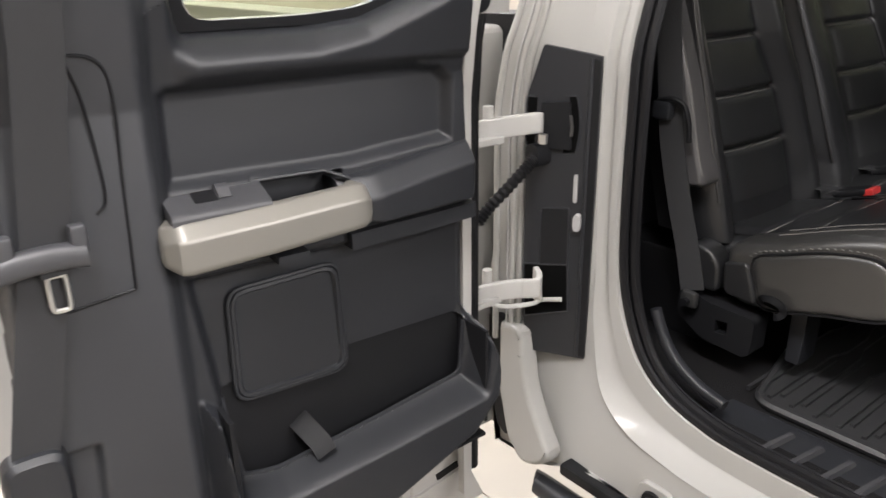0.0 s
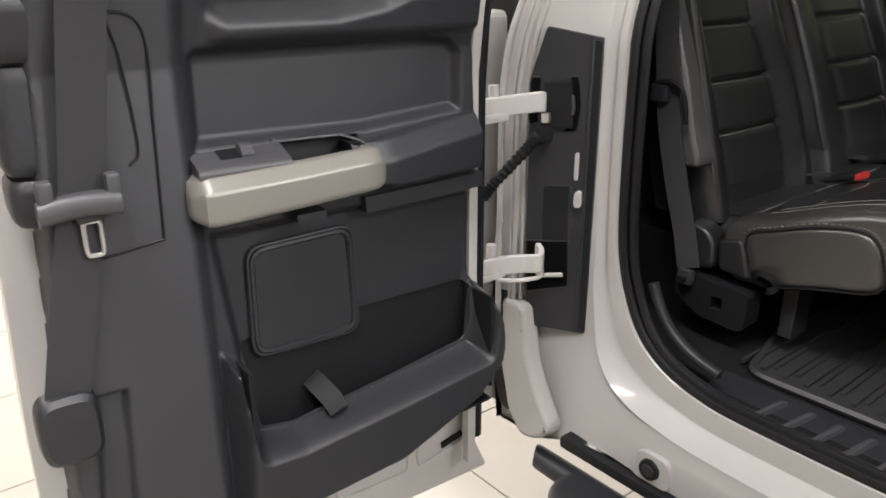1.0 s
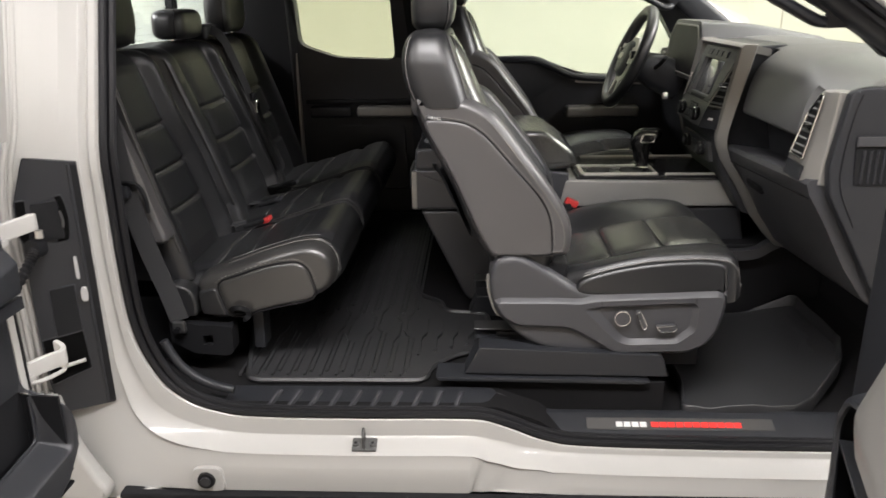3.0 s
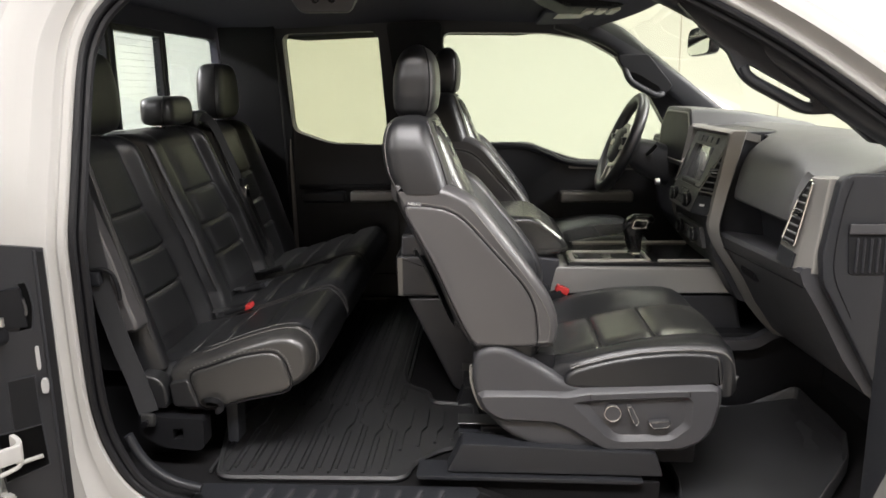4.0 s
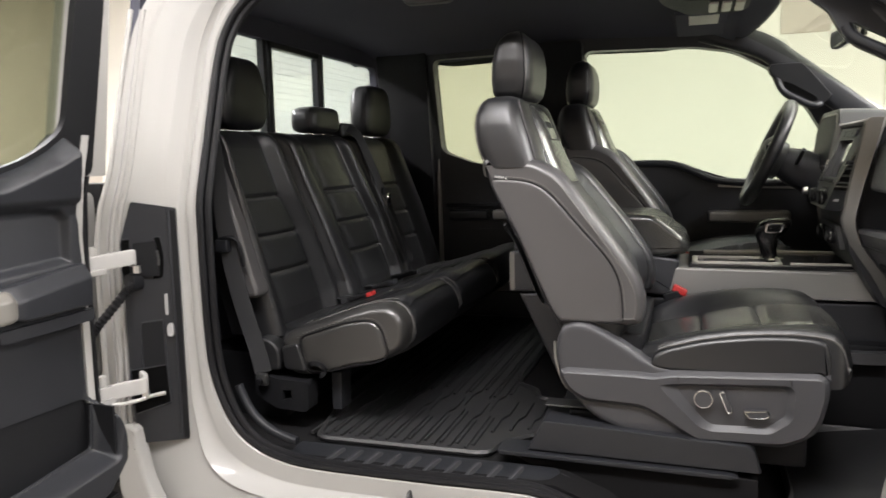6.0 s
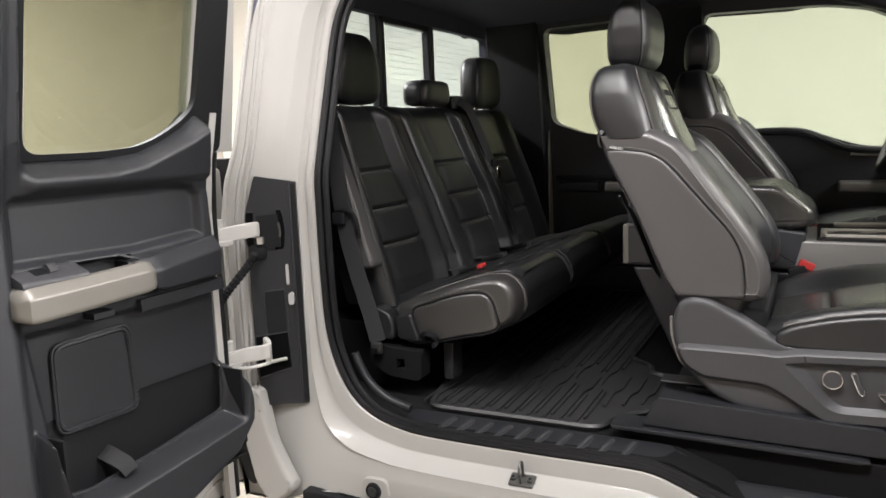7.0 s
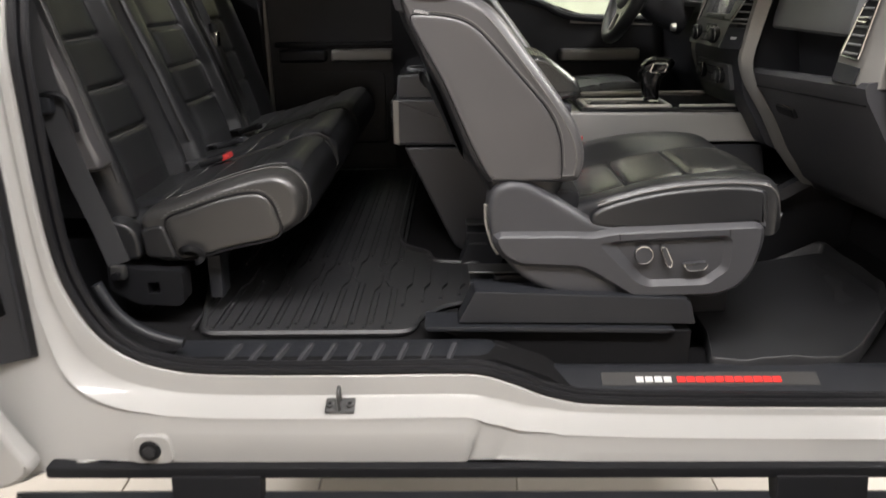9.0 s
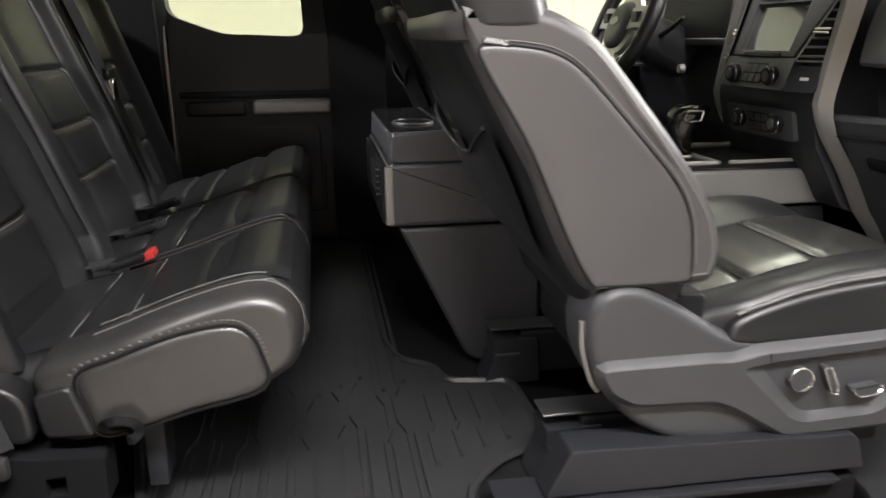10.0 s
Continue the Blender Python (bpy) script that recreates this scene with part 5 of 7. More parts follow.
# outer bolster beside the door, with pale piping
loop = closed_curve([(-0.600, 1.46), (-0.570, 1.385), (-0.545, 1.31), (-0.527, 1.25), (-0.505, 1.165), (-0.488, 1.115), (-0.490, 1.098), (-0.510, 1.093), (-0.535, 1.099), (-0.545, 1.14), (-0.560, 1.22), (-0.585, 1.31), (-0.612, 1.40), (-0.622, 1.45)], 4)
bm = bmesh.new()
loft(bm, [[(x, y, z) for x, z in inset(loop, d)] for y, d in ((0.33, 0.004), (0.30, 0.0), (0.262, 0.0), (0.252, 0.004), (0.248, 0.010))])
bo = part("outer_bolster", bm, LEATHER_SIDE, bench, "grey-black leather outer bolster", sharp=60)
part("piping", tube(bmesh.new(), catmull([(-0.574, 0.257, 1.385), (-0.549, 0.256, 1.31), (-0.530, 0.256, 1.25), (-0.509, 0.256, 1.165), (-0.493, 0.256, 1.117)], 5), 0.0030, 6), PIPING, bo, "pale grey piping")


def rear_headrest(c, half, zlo, zhi, x, label, deep=0.055, e=3.4, taper=0.0):
    bm = bmesh.new()
    rings = []
    for t in (0.004, 0.02, 0.05, 0.1, 0.2, 0.35, 0.5, 0.65, 0.8, 0.9, 0.95, 0.98, 0.996):
        k = (1 - abs(2 * t - 1) ** 5.0) ** (1 / 3.6)
        w = half * k * (1 - taper * smooth(t, 0.35, 1.0))
        rings.append(seat_back_ring(zlo + (zhi - zlo) * t, x - deep * k, x + deep * k, c - w, c + w, 0.006, 64, e))
    loft(bm, rings)
    h = part("headrest", bm, LEATHER, bench, label)
    for j in (12, 52):
        part("seam", tube(bmesh.new(), [q[j] for q in rings[1:-1]], 0.0018, 5), SEAL, h)
    for s in (-1, 1):
        part("headrest_post", tube(bmesh.new(), [(x, c + s * half * 0.5, zlo - 0.03), (x, c + s * half * 0.5, zlo + 0.02)], 0.006), CHROME, h)
        part("post_guide", tube(bmesh.new(), [(x, c + s * half * 0.5, zlo - 0.012), (x, c + s * half * 0.5, zlo - 0.002)], 0.013, 10), PLASTIC_DEEP, h)


rear_headrest(0.492, 0.118, 1.533, 1.738, -0.680, "tall black leather headrest", 0.05, 3.6, 0.30)
rear_headrest(0.950, 0.112, 1.535, 1.625, -0.668, "low black leather headrest", 0.055, 3.2, 0.05)
rear_headrest(1.430, 0.130, 1.535, 1.735, -0.672, "tall black leather headrest", 0.05, 3.6, 0.15)
part("belt_mouth", box(bmesh.new(), (-0.70, 1.06, 1.525), (-0.62, 1.17, 1.575), 0.012, 3), PLASTIC, bench, "black plastic belt mouth on the backrest")

# belts of the rear bench
belt = thing("seat_belt", "black seat belt with a steel tongue hanging on the rear backrest", "seat belt", "seat belts")
bm = bmesh.new()
ribbon(bm, catmull([(-0.640, 1.10, 1.565), (-0.590, 1.11, 1.535), (-0.560, 1.135, 1.45), (-0.540, 1.185, 1.35), (-0.525, 1.225, 1.27), (-0.500, 1.265, 1.16), (-0.468, 1.30, 1.05)], 6), 0.047, 0.002, (1, -0.2, 0.2))
part("webbing", bm, WEBBING, belt)
part("tongue", box(bmesh.new(), (-0.545, 1.190, 1.312), (-0.524, 1.246, 1.340), 0.003, 1), PLASTIC, belt)
part("tongue_plate", box(bmesh.new(), (-0.534, 1.212, 1.268), (-0.520, 1.246, 1.314), 0.002, 1), CHROME, belt, "steel tongue")
# Black patch on the tongue, painted as its shaded slot.
part("tongue_slot_shade", box(bmesh.new(), (-0.521, 1.220, 1.278), (-0.5188, 1.238, 1.296), 0, 1), BLACK, belt)
belt = thing("seat_belt", "black seat belt running down beside the rear bench", "seat belt", "seat belts")
bm = bmesh.new()
ribbon(bm, catmull([(-0.60, 0.215, 1.75), (-0.580, 0.222, 1.5), (-0.555, 0.228, 1.255), (-0.545, 0.232, 1.17), (-0.522, 0.236, 1.07), (-0.495, 0.238, 0.98), (-0.474, 0.236, 0.905)], 6), 0.045, 0.002, (0.2, -1, 0))
part("webbing", bm, WEBBING, belt)
part("guide", box(bmesh.new(), (-0.585, 0.212, 1.215), (-0.545, 0.24, 1.250), 0.008, 2), PLASTIC, belt)
part("guide_loop", tube(bmesh.new(), catmull([(-0.575, 0.222, 1.248), (-0.545, 0.218, 1.255), (-0.522, 0.222, 1.245), (-0.512, 0.226, 1.215), (-0.512, 0.232, 1.18)], 5), 0.005, 8), PLASTIC_DEEP, belt)
part("anchor", box(bmesh.new(), (-0.492, 0.222, 0.872), (-0.458, 0.24, 0.905), 0.008, 2), DARK_STEEL, belt)
part("anchor_bolt", tube(bmesh.new(), [(-0.476, 0.224, 0.886), (-0.476, 0.212, 0.886)], 0.008, 8), SEAL, belt)
part("anchor_cover", prism(bmesh.new(), rounded([(-0.51, 0.915), (-0.432, 0.905), (-0.434, 0.96), (-0.452, 0.985), (-0.50, 0.995)], 0.02, 4), 0.248, 0.30, "y", 0.008, 3), LEATHER, belt)
for y, x, red in ((0.667, -0.366, True), (0.93, -0.40, False), (1.16, -0.40, False)):
    bk = thing("belt_buckle", "black belt buckle with red button on the bench" if red else "black belt buckle lying on the bench", "belt buckle", "belt buckles")
    z = interp(x, PX, PH) + 0.012
    part("body", box(bmesh.new(), (x - 0.065, y - 0.021, z - 0.008), (x + 0.004, y + 0.021, z + 0.008), 0.006, 2, Matrix.Rotation(radians(-18), 4, "Y")), PLASTIC_DEEP, bk)
    part("button", box(bmesh.new(), (x - 0.006, y - 0.019, z + 0.002), (x + 0.016, y + 0.019, z + 0.016), 0.003, 2, Matrix.Rotation(radians(-18), 4, "Y")), RED if red else PLASTIC, bk)
    part("strap", ribbon(bmesh.new(), catmull([(x - 0.14, y, z - 0.010), (x - 0.08, y, z - 0.004), (x - 0.04, y, z)], 4), 0.04, 0.003, (0, 0, 1)), WEBBING, bk)

# ---- centre console ----
console = thing("centre_console", "black and satin grey centre console between the front seats", "console")
CY0, CY1 = MID - 0.165, MID + 0.165
bm = bmesh.new()
prism(bm, [(0.52, 1.118), (1.02, 1.112), (1.04, 1.035), (0.50, 1.035)], CY0, CY1, "y", 0.008)
part("side_trim", bm, CONSOLE_SATIN, console, "satin grey side rail")
bm = bmesh.new()
prism(bm, [(0.36, 1.03), (1.05, 1.03), (1.12, 0.68), (0.36, 0.68)], CY0 + 0.008, CY1 - 0.008, "y", 0.012)
part("lower_body", bm, PLASTIC, console)
RY0, RY1 = 0.714, 2 * MID - 0.714
bm = bmesh.new()
prism(bm, [(0.086, 1.046), (0.37, 1.046), (0.37, 0.76), (0.235, 0.76), (0.215, 0.775)], RY0 + 0.006, RY1 - 0.006, "y", 0.010, 3)
part("rear_foot", bm, SHIELD, console, "grey-black tapering rear foot")
bm = bmesh.new()
prism(bm, rounded([(0.068, 1.050), (0.36, 1.050), (0.36, 1.166), (0.070, 1.170)], 0.008), RY0, RY1, "y", 0.008, 3)
part("rear_bin", bm, SHIELD, console, "grey-black rear storage bin")
bm = bmesh.new()
prism(bm, rounded([(0.34, 1.036), (0.53, 1.036), (0.53, 1.14), (0.34, 1.165)], 0.008), CY0 + 0.004, CY1 - 0.004, "y", 0.008, 3)
part("main_bin", bm, TRIM, console, "black storage bin under the armrest")
rb = part("rear_face", box(bmesh.new(), (0.058, RY0 + 0.03, 1.05), (0.070, RY1 - 0.03, 1.165), 0.004), PLASTIC_DEEP, console, "black rear panel with vents")
part("face_strip", box(bmesh.new(), (0.062, RY0 - 0.0015, 1.054), (0.078, RY0 + 0.012, 1.166), 0.003), DARK_SATIN, rb, "pale grey corner strip")
for k in range(5):
    part("vent_slat", box(bmesh.new(), (0.050, RY0 + 0.07, 1.10 + k * 0.012), (0.060, MID - 0.02, 1.104 + k * 0.012), 0.001), PLASTIC, rb)
bm = bmesh.new()
prism(bm, rounded([(0.072, 1.168), (0.235, 1.168), (0.235, 1.215), (0.20, 1.232), (0.076, 1.228)], 0.010), RY0 + 0.008, RY1 - 0.008, "y", 0.008, 3)
cb = part("rear_cup_block", bm, SHIELD, console, "grey-black cup holder block")
part("block_top", prism(bmesh.new(), rounded([(0.078, RY0 + 0.016), (0.228, RY0 + 0.016), (0.228, RY1 - 0.016), (0.078, RY1 - 0.016)], 0.012, 3), 1.222, 1.2315, "z", 0.002), GLOSS, cb, "glossy black top with a flat black disc as cup well")
part("cup_rim", tube(bmesh.new(), [(0.135 + 0.040 * math.cos(a), 0.86 + 0.045 * math.sin(a), 1.232) for a in np.linspace(0, 2 * math.pi, 24, endpoint=False)], 0.004, 6, closed=True), PLASTIC, cb)
# Flat black disc; the shade of the cup well is painted on.
tmp = bmesh.new()
bmesh.ops.create_cone(tmp, cap_ends=True, segments=24, radius1=0.039, radius2=0.039, depth=0.003, matrix=Matrix.Translation((0.135, 0.86, 1.2325)))
part("cup_well_shade", tmp, BLACK, cb)
bm = bmesh.new()
prism(bm, rounded([(0.20, 1.145), (0.50, 1.145), (0.555, 1.16), (0.545, 1.20), (0.46, 1.265), (0.24, 1.275)], 0.025, 4), CY0, CY1, "y", 0.018, 4)
# The lid's lit top is painted with the lighter leather.
part("armrest_lid", bm, SEAT_TOP, console, "padded black leather armrest lid")
bm = bmesh.new()
box(bm, (0.555, CY0 + 0.012, 1.112), (0.99, CY1 - 0.012, 1.128), 0.005)
part("top_plate", bm, GLOSS, console, "glossy black top plate")
for x0, x1, y0, y1 in ((0.565, 0.80, CY0 + 0.02, CY0 + 0.035), (0.565, 0.80, CY0 + 0.145, CY0 + 0.155), (0.565, 0.58, CY0 + 0.02, CY0 + 0.155), (0.79, 0.80, CY0 + 0.02, CY0 + 0.155), (0.60, 0.98, CY1 - 0.04, CY1 - 0.03), (0.82, 0.98, CY0 + 0.02, CY0 + 0.03)):
    part("chrome_frame", box(bmesh.new(), (x0, y0, 1.124), (x1, y1, 1.134), 0.003), SATIN, console, "bright metal frame")
# Flat dark discs painted as the shaded cup hollows.
for x in (0.63, 0.73):
    tmp = bmesh.new()
    bmesh.ops.create_cone(tmp, cap_ends=True, segments=24, radius1=0.036, radius2=0.036, depth=0.004, matrix=Matrix.Translation((x, CY0 + 0.09, 1.1275)))
    part("cup_holder", tmp, PLASTIC_DEEP, console)
bm = bmesh.new()
loft(bm, [[(0.781 + a * 0.030 * k, 0.966 + b * 0.036 * k, z) for a, b in squircle(1, 1, 4, 20)] for z, k in ((1.122, 1.25), (1.130, 1.15), (1.134, 0.95))])
part("shift_collar", bm, CHROME, console, "bright shifter collar")
bm = bmesh.new()
rings = []
for z, x0, x1, h in ((1.130, 0.760, 0.800, 0.020), (1.150, 0.752, 0.798, 0.020), (1.185, 0.742, 0.802, 0.022), (1.207, 0.738, 0.822, 0.026), (1.222, 0.744, 0.834, 0.030), (1.235, 0.756, 0.836, 0.030), (1.243, 0.772, 0.828, 0.024)):
    rings.append([((x0 + x1) / 2 + a * (x1 - x0) / 2, 0.966 + b * h, z) for a, b in squircle(1, 1, 3.6, 24)])
loft(bm, rings)
kn = part("shift_knob", bm, GLOSS, console, "glossy black shift knob with bright cap")
cap_ring = [(0.764, 0.939, 1.206), (0.772, 0.937, 1.230), (0.812, 0.937, 1.230), (0.806, 0.939, 1.206)]
part("cap_ring", tube(bmesh.new(), [Vector(cap_ring[i]).lerp(Vector(cap_ring[(i + 1) % 4]), t) for i in range(4) for t in (0.1, 0.5, 0.9)], 0.0028, 6, closed=True), CHROME, kn, "bright square ring")

# ---- dashboard ----
dash = thing("dashboard", "black moulded dashboard with satin grey vent frames", "dashboard")
bm = bmesh.new()
rings = []
for y in list(np.linspace(0.168, 0.70, 26)) + [0.72, 1.0, 1.3, 1.6, 1.76]:
    low = 0.045 * (1 - smooth(y, 0.17, 0.42)) + 0.03 * smooth(y, 1.5, 1.76)
    tuck = 0.05 * smooth(y, 0.655, 0.70)
    end = 0.045 * (1 - smooth(y, 0.26, 0.30))
    sect = [(1.06, 1.328), (0.978, 1.336), (0.973, 1.342), (0.974, 1.36), (0.984, 1.41), (0.994, 1.442), (1.008, 1.466), (1.03, 1.486), (1.06, 1.501), (1.12, 1.513), (1.22, 1.516), (1.5, 1.485), (1.5, 1.34)]
    rings.append([(x + (tuck if x < 1.05 else 0) + (end if z < 1.45 and x < 1.0 else 0), y, z - low * smooth(z, 1.40, 1.50) * (1 - smooth(x, 1.2, 1.45))) for x, z in sect])
loft(bm, rings)
part("top_pad", bm, DASH, dash, "soft grey-black dashboard top and airbag panel")
bm = bmesh.new()
prism(bm, [(1.06, 1.335), (1.08, 1.22), (1.30, 1.20), (1.30, 1.335)], 0.17, 0.735, "y", 0.005)
part("shelf_back", bm, TRIM, dash)
bm = bmesh.new()
rings = []
for y in np.linspace(0.17, 0.715, 10):
    t = 0.026 * (0.715 - y) / 0.545
    rings.append([(x, y, z + t) for x, z in ((1.10, 1.222), (0.975, 1.240), (0.962, 1.238), (0.957, 1.228), (0.965, 1.205), (1.0, 1.150), (1.06, 1.04), (1.11, 0.968), (1.16, 0.93), (1.3, 0.93), (1.3, 1.222))])
loft(bm, rings)
gb = part("glove_box", bm, SHIELD, dash, "black glove box lid")
part("glove_latch", box(bmesh.new(), (-0.006, -0.05, -0.014), (0.012, 0.05, 0.014), 0.008, 2), PLASTIC_DEEP, gb).matrix_local = Matrix.Translation((1.0, 0.58, 1.152)) @ Matrix.Rotation(radians(-30), 4, "Y")
part("lid_gap", tube(bmesh.new(), [(0.968, 0.18, 1.222), (0.963, 0.70, 1.198)], 0.0018, 5), SEAL, gb)
# end cap, corner surround and end vent at the passenger side
bm = bmesh.new()
prism(bm, rounded([(1.006, 1.452), (1.03, 1.462), (1.25, 1.455), (1.30, 1.0), (1.14, 0.97), (1.075, 1.09), (0.990, 1.24), (0.982, 1.30)], 0.012, 3), 0.135, 0.163, "y", 0.006)
cap = part("end_cap", bm, PLASTIC, dash, "black dashboard end cap with side grille")
bm = bmesh.new()
tube(bm, catmull([(1.028, 0.1345, 1.448), (1.016, 0.1345, 1.40), (1.006, 0.1345, 1.31), (1.012, 0.1345, 1.25), (1.05, 0.1345, 1.17)], 5), 0.0014, 5)
part("cap_seam", bm, SEAL, cap)
# Proud plate of darker plastic, painted as the shade behind the slats.
bm = bmesh.new()
prism(bm, rounded([(1.026, 1.365), (1.13, 1.365), (1.14, 1.26), (1.035, 1.26)], 0.01), 0.1325, 0.15, "y", 0.002)
part("grille_shade", bm, PLASTIC_DEEP, cap)
for k in range(7):
    bm = bmesh.new()
    box(bm, (1.045 + k * 0.0135, 0.129, 1.266), (1.049 + k * 0.0135, 0.1345, 1.335), 0.001, 1)
    part("grille_slat", bm, PLASTIC, cap)
part("grille_top", box(bmesh.new(), (1.028, 0.127, 1.344), (1.13, 0.1315, 1.364), 0.002), SHIELD, cap)
bm = bmesh.new()
rings = []
for z in (1.254, 1.258, 1.30, 1.35, 1.40, 1.425, 1.444, 1.448):
    k = 0.006 if z in (1.254, 1.448) else 0.0
    yl = interp(z, [1.30, 1.40, 1.448], [0.289, 0.264, 0.226])
    xf = 0.961 + 0.2 * (z - 1.305)
    x1 = interp(z, [1.254, 1.30, 1.458], [0.982, 0.984, 1.003])
    rings.append([(xf + k, yl), (xf + 0.004 + k, 0.207), (xf + 0.008 + k, 0.200), (x1 - 0.004, 0.170), (x1 + 0.002, 0.166), (x1 + 0.05, 0.166), (x1 + 0.05, yl)])
    rings[-1] = [(x, y, z) for x, y in rings[-1]]
loft(bm, rings)
part("vent_surround", bm, DARK_SATIN, dash, "satin grey corner surround")


def vent(poly, put, parent, ny, tab, ring_mat):
    """An air vent: a flat dark plate painted as the shaded throat, slats and a bright ring round the outline poly, set
    on the face put(y, z, depth).
    """
    ring = rounded(poly, 0.006, 3)
    f = part("vent", plate(bmesh.new(), ring, [], lambda y, z, d: put(y, z, -0.0015 + d * 0.3), 0.004), SEAL, parent, "dark air vent with bright ring")
    part("vent_ring", tube(bmesh.new(), [put(y, z, -0.003) for y, z in ring], 0.0026 if ring_mat == CHROME else 0.002, 6, closed=True), ring_mat, f)
    lo, hi = min(z for y, z in poly), max(z for y, z in poly)
    for k in range(ny):
        z = lo + (hi - lo) * (k + 0.7) / (ny + 0.6)
        ys = []
        for i in range(len(ring)):
            (a, b), (c, d) = ring[i - 1], ring[i]
            if (b > z) != (d > z):
                ys.append(a + (c - a) * (z - b) / (d - b))
        if len(ys) == 2 and abs(ys[1] - ys[0]) > 0.014:
            m, h = sum(ys) / 2, abs(ys[1] - ys[0]) / 2 - 0.004
            bm = bmesh.new()
            loft(bm, [[put(y, z + dz, -dd) for dd, dz in ((0.002, -0.0055), (0.0045, -0.004), (0.0045, -0.002), (0.002, 0.0))] for y in (m - h, m + h)])
            part("vent_slat", bm, DASH, f)
    y, z = tab
    for s in (-1, 1):
        part("vent_tab", tube(bmesh.new(), [put(y - 0.014, z + s * 0.004, -0.006), put(y + 0.014, z + s * 0.003, -0.008)], 0.003, 6), CHROME, f)


def end_face(y, z, d=0.0):
    return Vector((0.961 + 0.2 * (z - 1.305) + d, y, z))


vent([(0.282, 1.305), (0.213, 1.302), (0.211, 1.436), (0.224, 1.440), (0.256, 1.397)], end_face, dash, 8, (0.236, 1.37), CHROME)
part("surround_chin", loft(bmesh.new(), [[end_face(y, z, d) for y, z in ((0.287, 1.258), (0.287, 1.292), (0.204, 1.288), (0.204, 1.258))] for d in (0.002, -0.0015)]), PLASTIC, dash, "black corner below the end vent")
# centre stack
SC = 0.90


def face(y, z, d=0.0):
    """The stack's raked face."""
    low = interp(z, [1.17, 1.24, 1.262], [0.052, 0.037, 0.0])
    return Vector((0.915 + low + 0.38 * max(z - 1.34, -0.08) + 1.6 * max(0, abs(y - SC) - 0.13) ** 1.5 + d, y, z))


bm = bmesh.new()
prism(bm, rounded([(0.990, 1.508), (1.10, 1.512), (1.16, 1.0), (1.02, 1.04), (0.945, 1.17), (0.925, 1.26), (0.936, 1.34)], 0.012), 0.715, 2 * SC - 0.715, "y", 0.006, 2)
stack = part("centre_panel", bm, PLASTIC, dash, "black centre stack with screen and controls")
for side in (1, -1):
    bm = bmesh.new()
    rings = []
    for z, x0, x1 in ((1.513, 0.972, 1.005), (1.505, 0.962, 1.003), (1.44, 0.950, 0.988), (1.35, 0.932, 0.966), (1.285, 0.921, 0.952), (1.262, 0.918, 0.949), (1.235, 0.925, 0.952), (1.20, 0.940, 0.965), (1.12, 0.993, 1.020), (1.04, 1.037, 1.062), (0.98, 1.085, 1.108), (0.945, 1.12, 1.145)):
        ring = [(x0, 0.706), (x0 + 0.004, 0.694), (x1 - 0.003, 0.680), (x1, 0.683), (x1 + 0.01, 0.72), (x0 + 0.01, 0.72)]
        rings.append([(x, SC + side * (y - SC), z) for x, y in ring])
    loft(bm, rings)
    part("stack_frame", bm, DARK_SATIN, stack, "satin grey frame strip")
bm = bmesh.new()
loft(bm, [[(x, y, z) for x, z in ((0.972, 1.498), (0.968, 1.506), (0.978, 1.512), (1.0, 1.512), (1.05, 1.500), (1.05, 1.48))] for y in (0.708, 0.72, SC, 2 * SC - 0.72, 2 * SC - 0.708)])
part("stack_cap", bm, DARK_SATIN, stack, "satin grey top edge")
bm = bmesh.new()
plate(bm, [(0.783, 1.352), (1.017, 1.352), (1.035, 1.495), (0.735, 1.495), (0.737, 1.48)], [[(0.806, 1.362), (0.992, 1.362), (0.996, 1.462), (0.802, 1.462)]], lambda y, z, d: face(y, z, d - 0.003), 0.016)
part("screen_bezel", bm, DASH, stack, "grey screen bezel")
part("screen", plate(bmesh.new(), [(0.80, 1.352), (1.0, 1.352), (1.0, 1.466), (0.80, 1.466)], [], lambda y, z, d: face(y, z, 0.010 + d), 0.004), SCREEN, stack, "dark glossy display screen")
for k in range(4):
    part("button", plate(bmesh.new(), rounded([(0.80 + k * 0.047, 1.470), (0.84 + k * 0.047, 1.470), (0.84 + k * 0.047, 1.488), (0.80 + k * 0.047, 1.488)], 0.003, 2), [], lambda y, z, d: face(y, z, -0.006 + d), 0.006), PLASTIC, stack)
RV = [(0.768, 1.343), (0.697, 1.343), (0.697, 1.44), (0.712, 1.478), (0.730, 1.478)]
vent(RV, lambda y, z, d: face(y, z, d - 0.002), stack, 7, (0.735, 1.402), DARK_SATIN)
vent([(2 * SC - y, z) for y, z in RV], lambda y, z, d: face(y, z, d - 0.002), stack, 7, (2 * SC - 0.735, 1.402), DARK_SATIN)
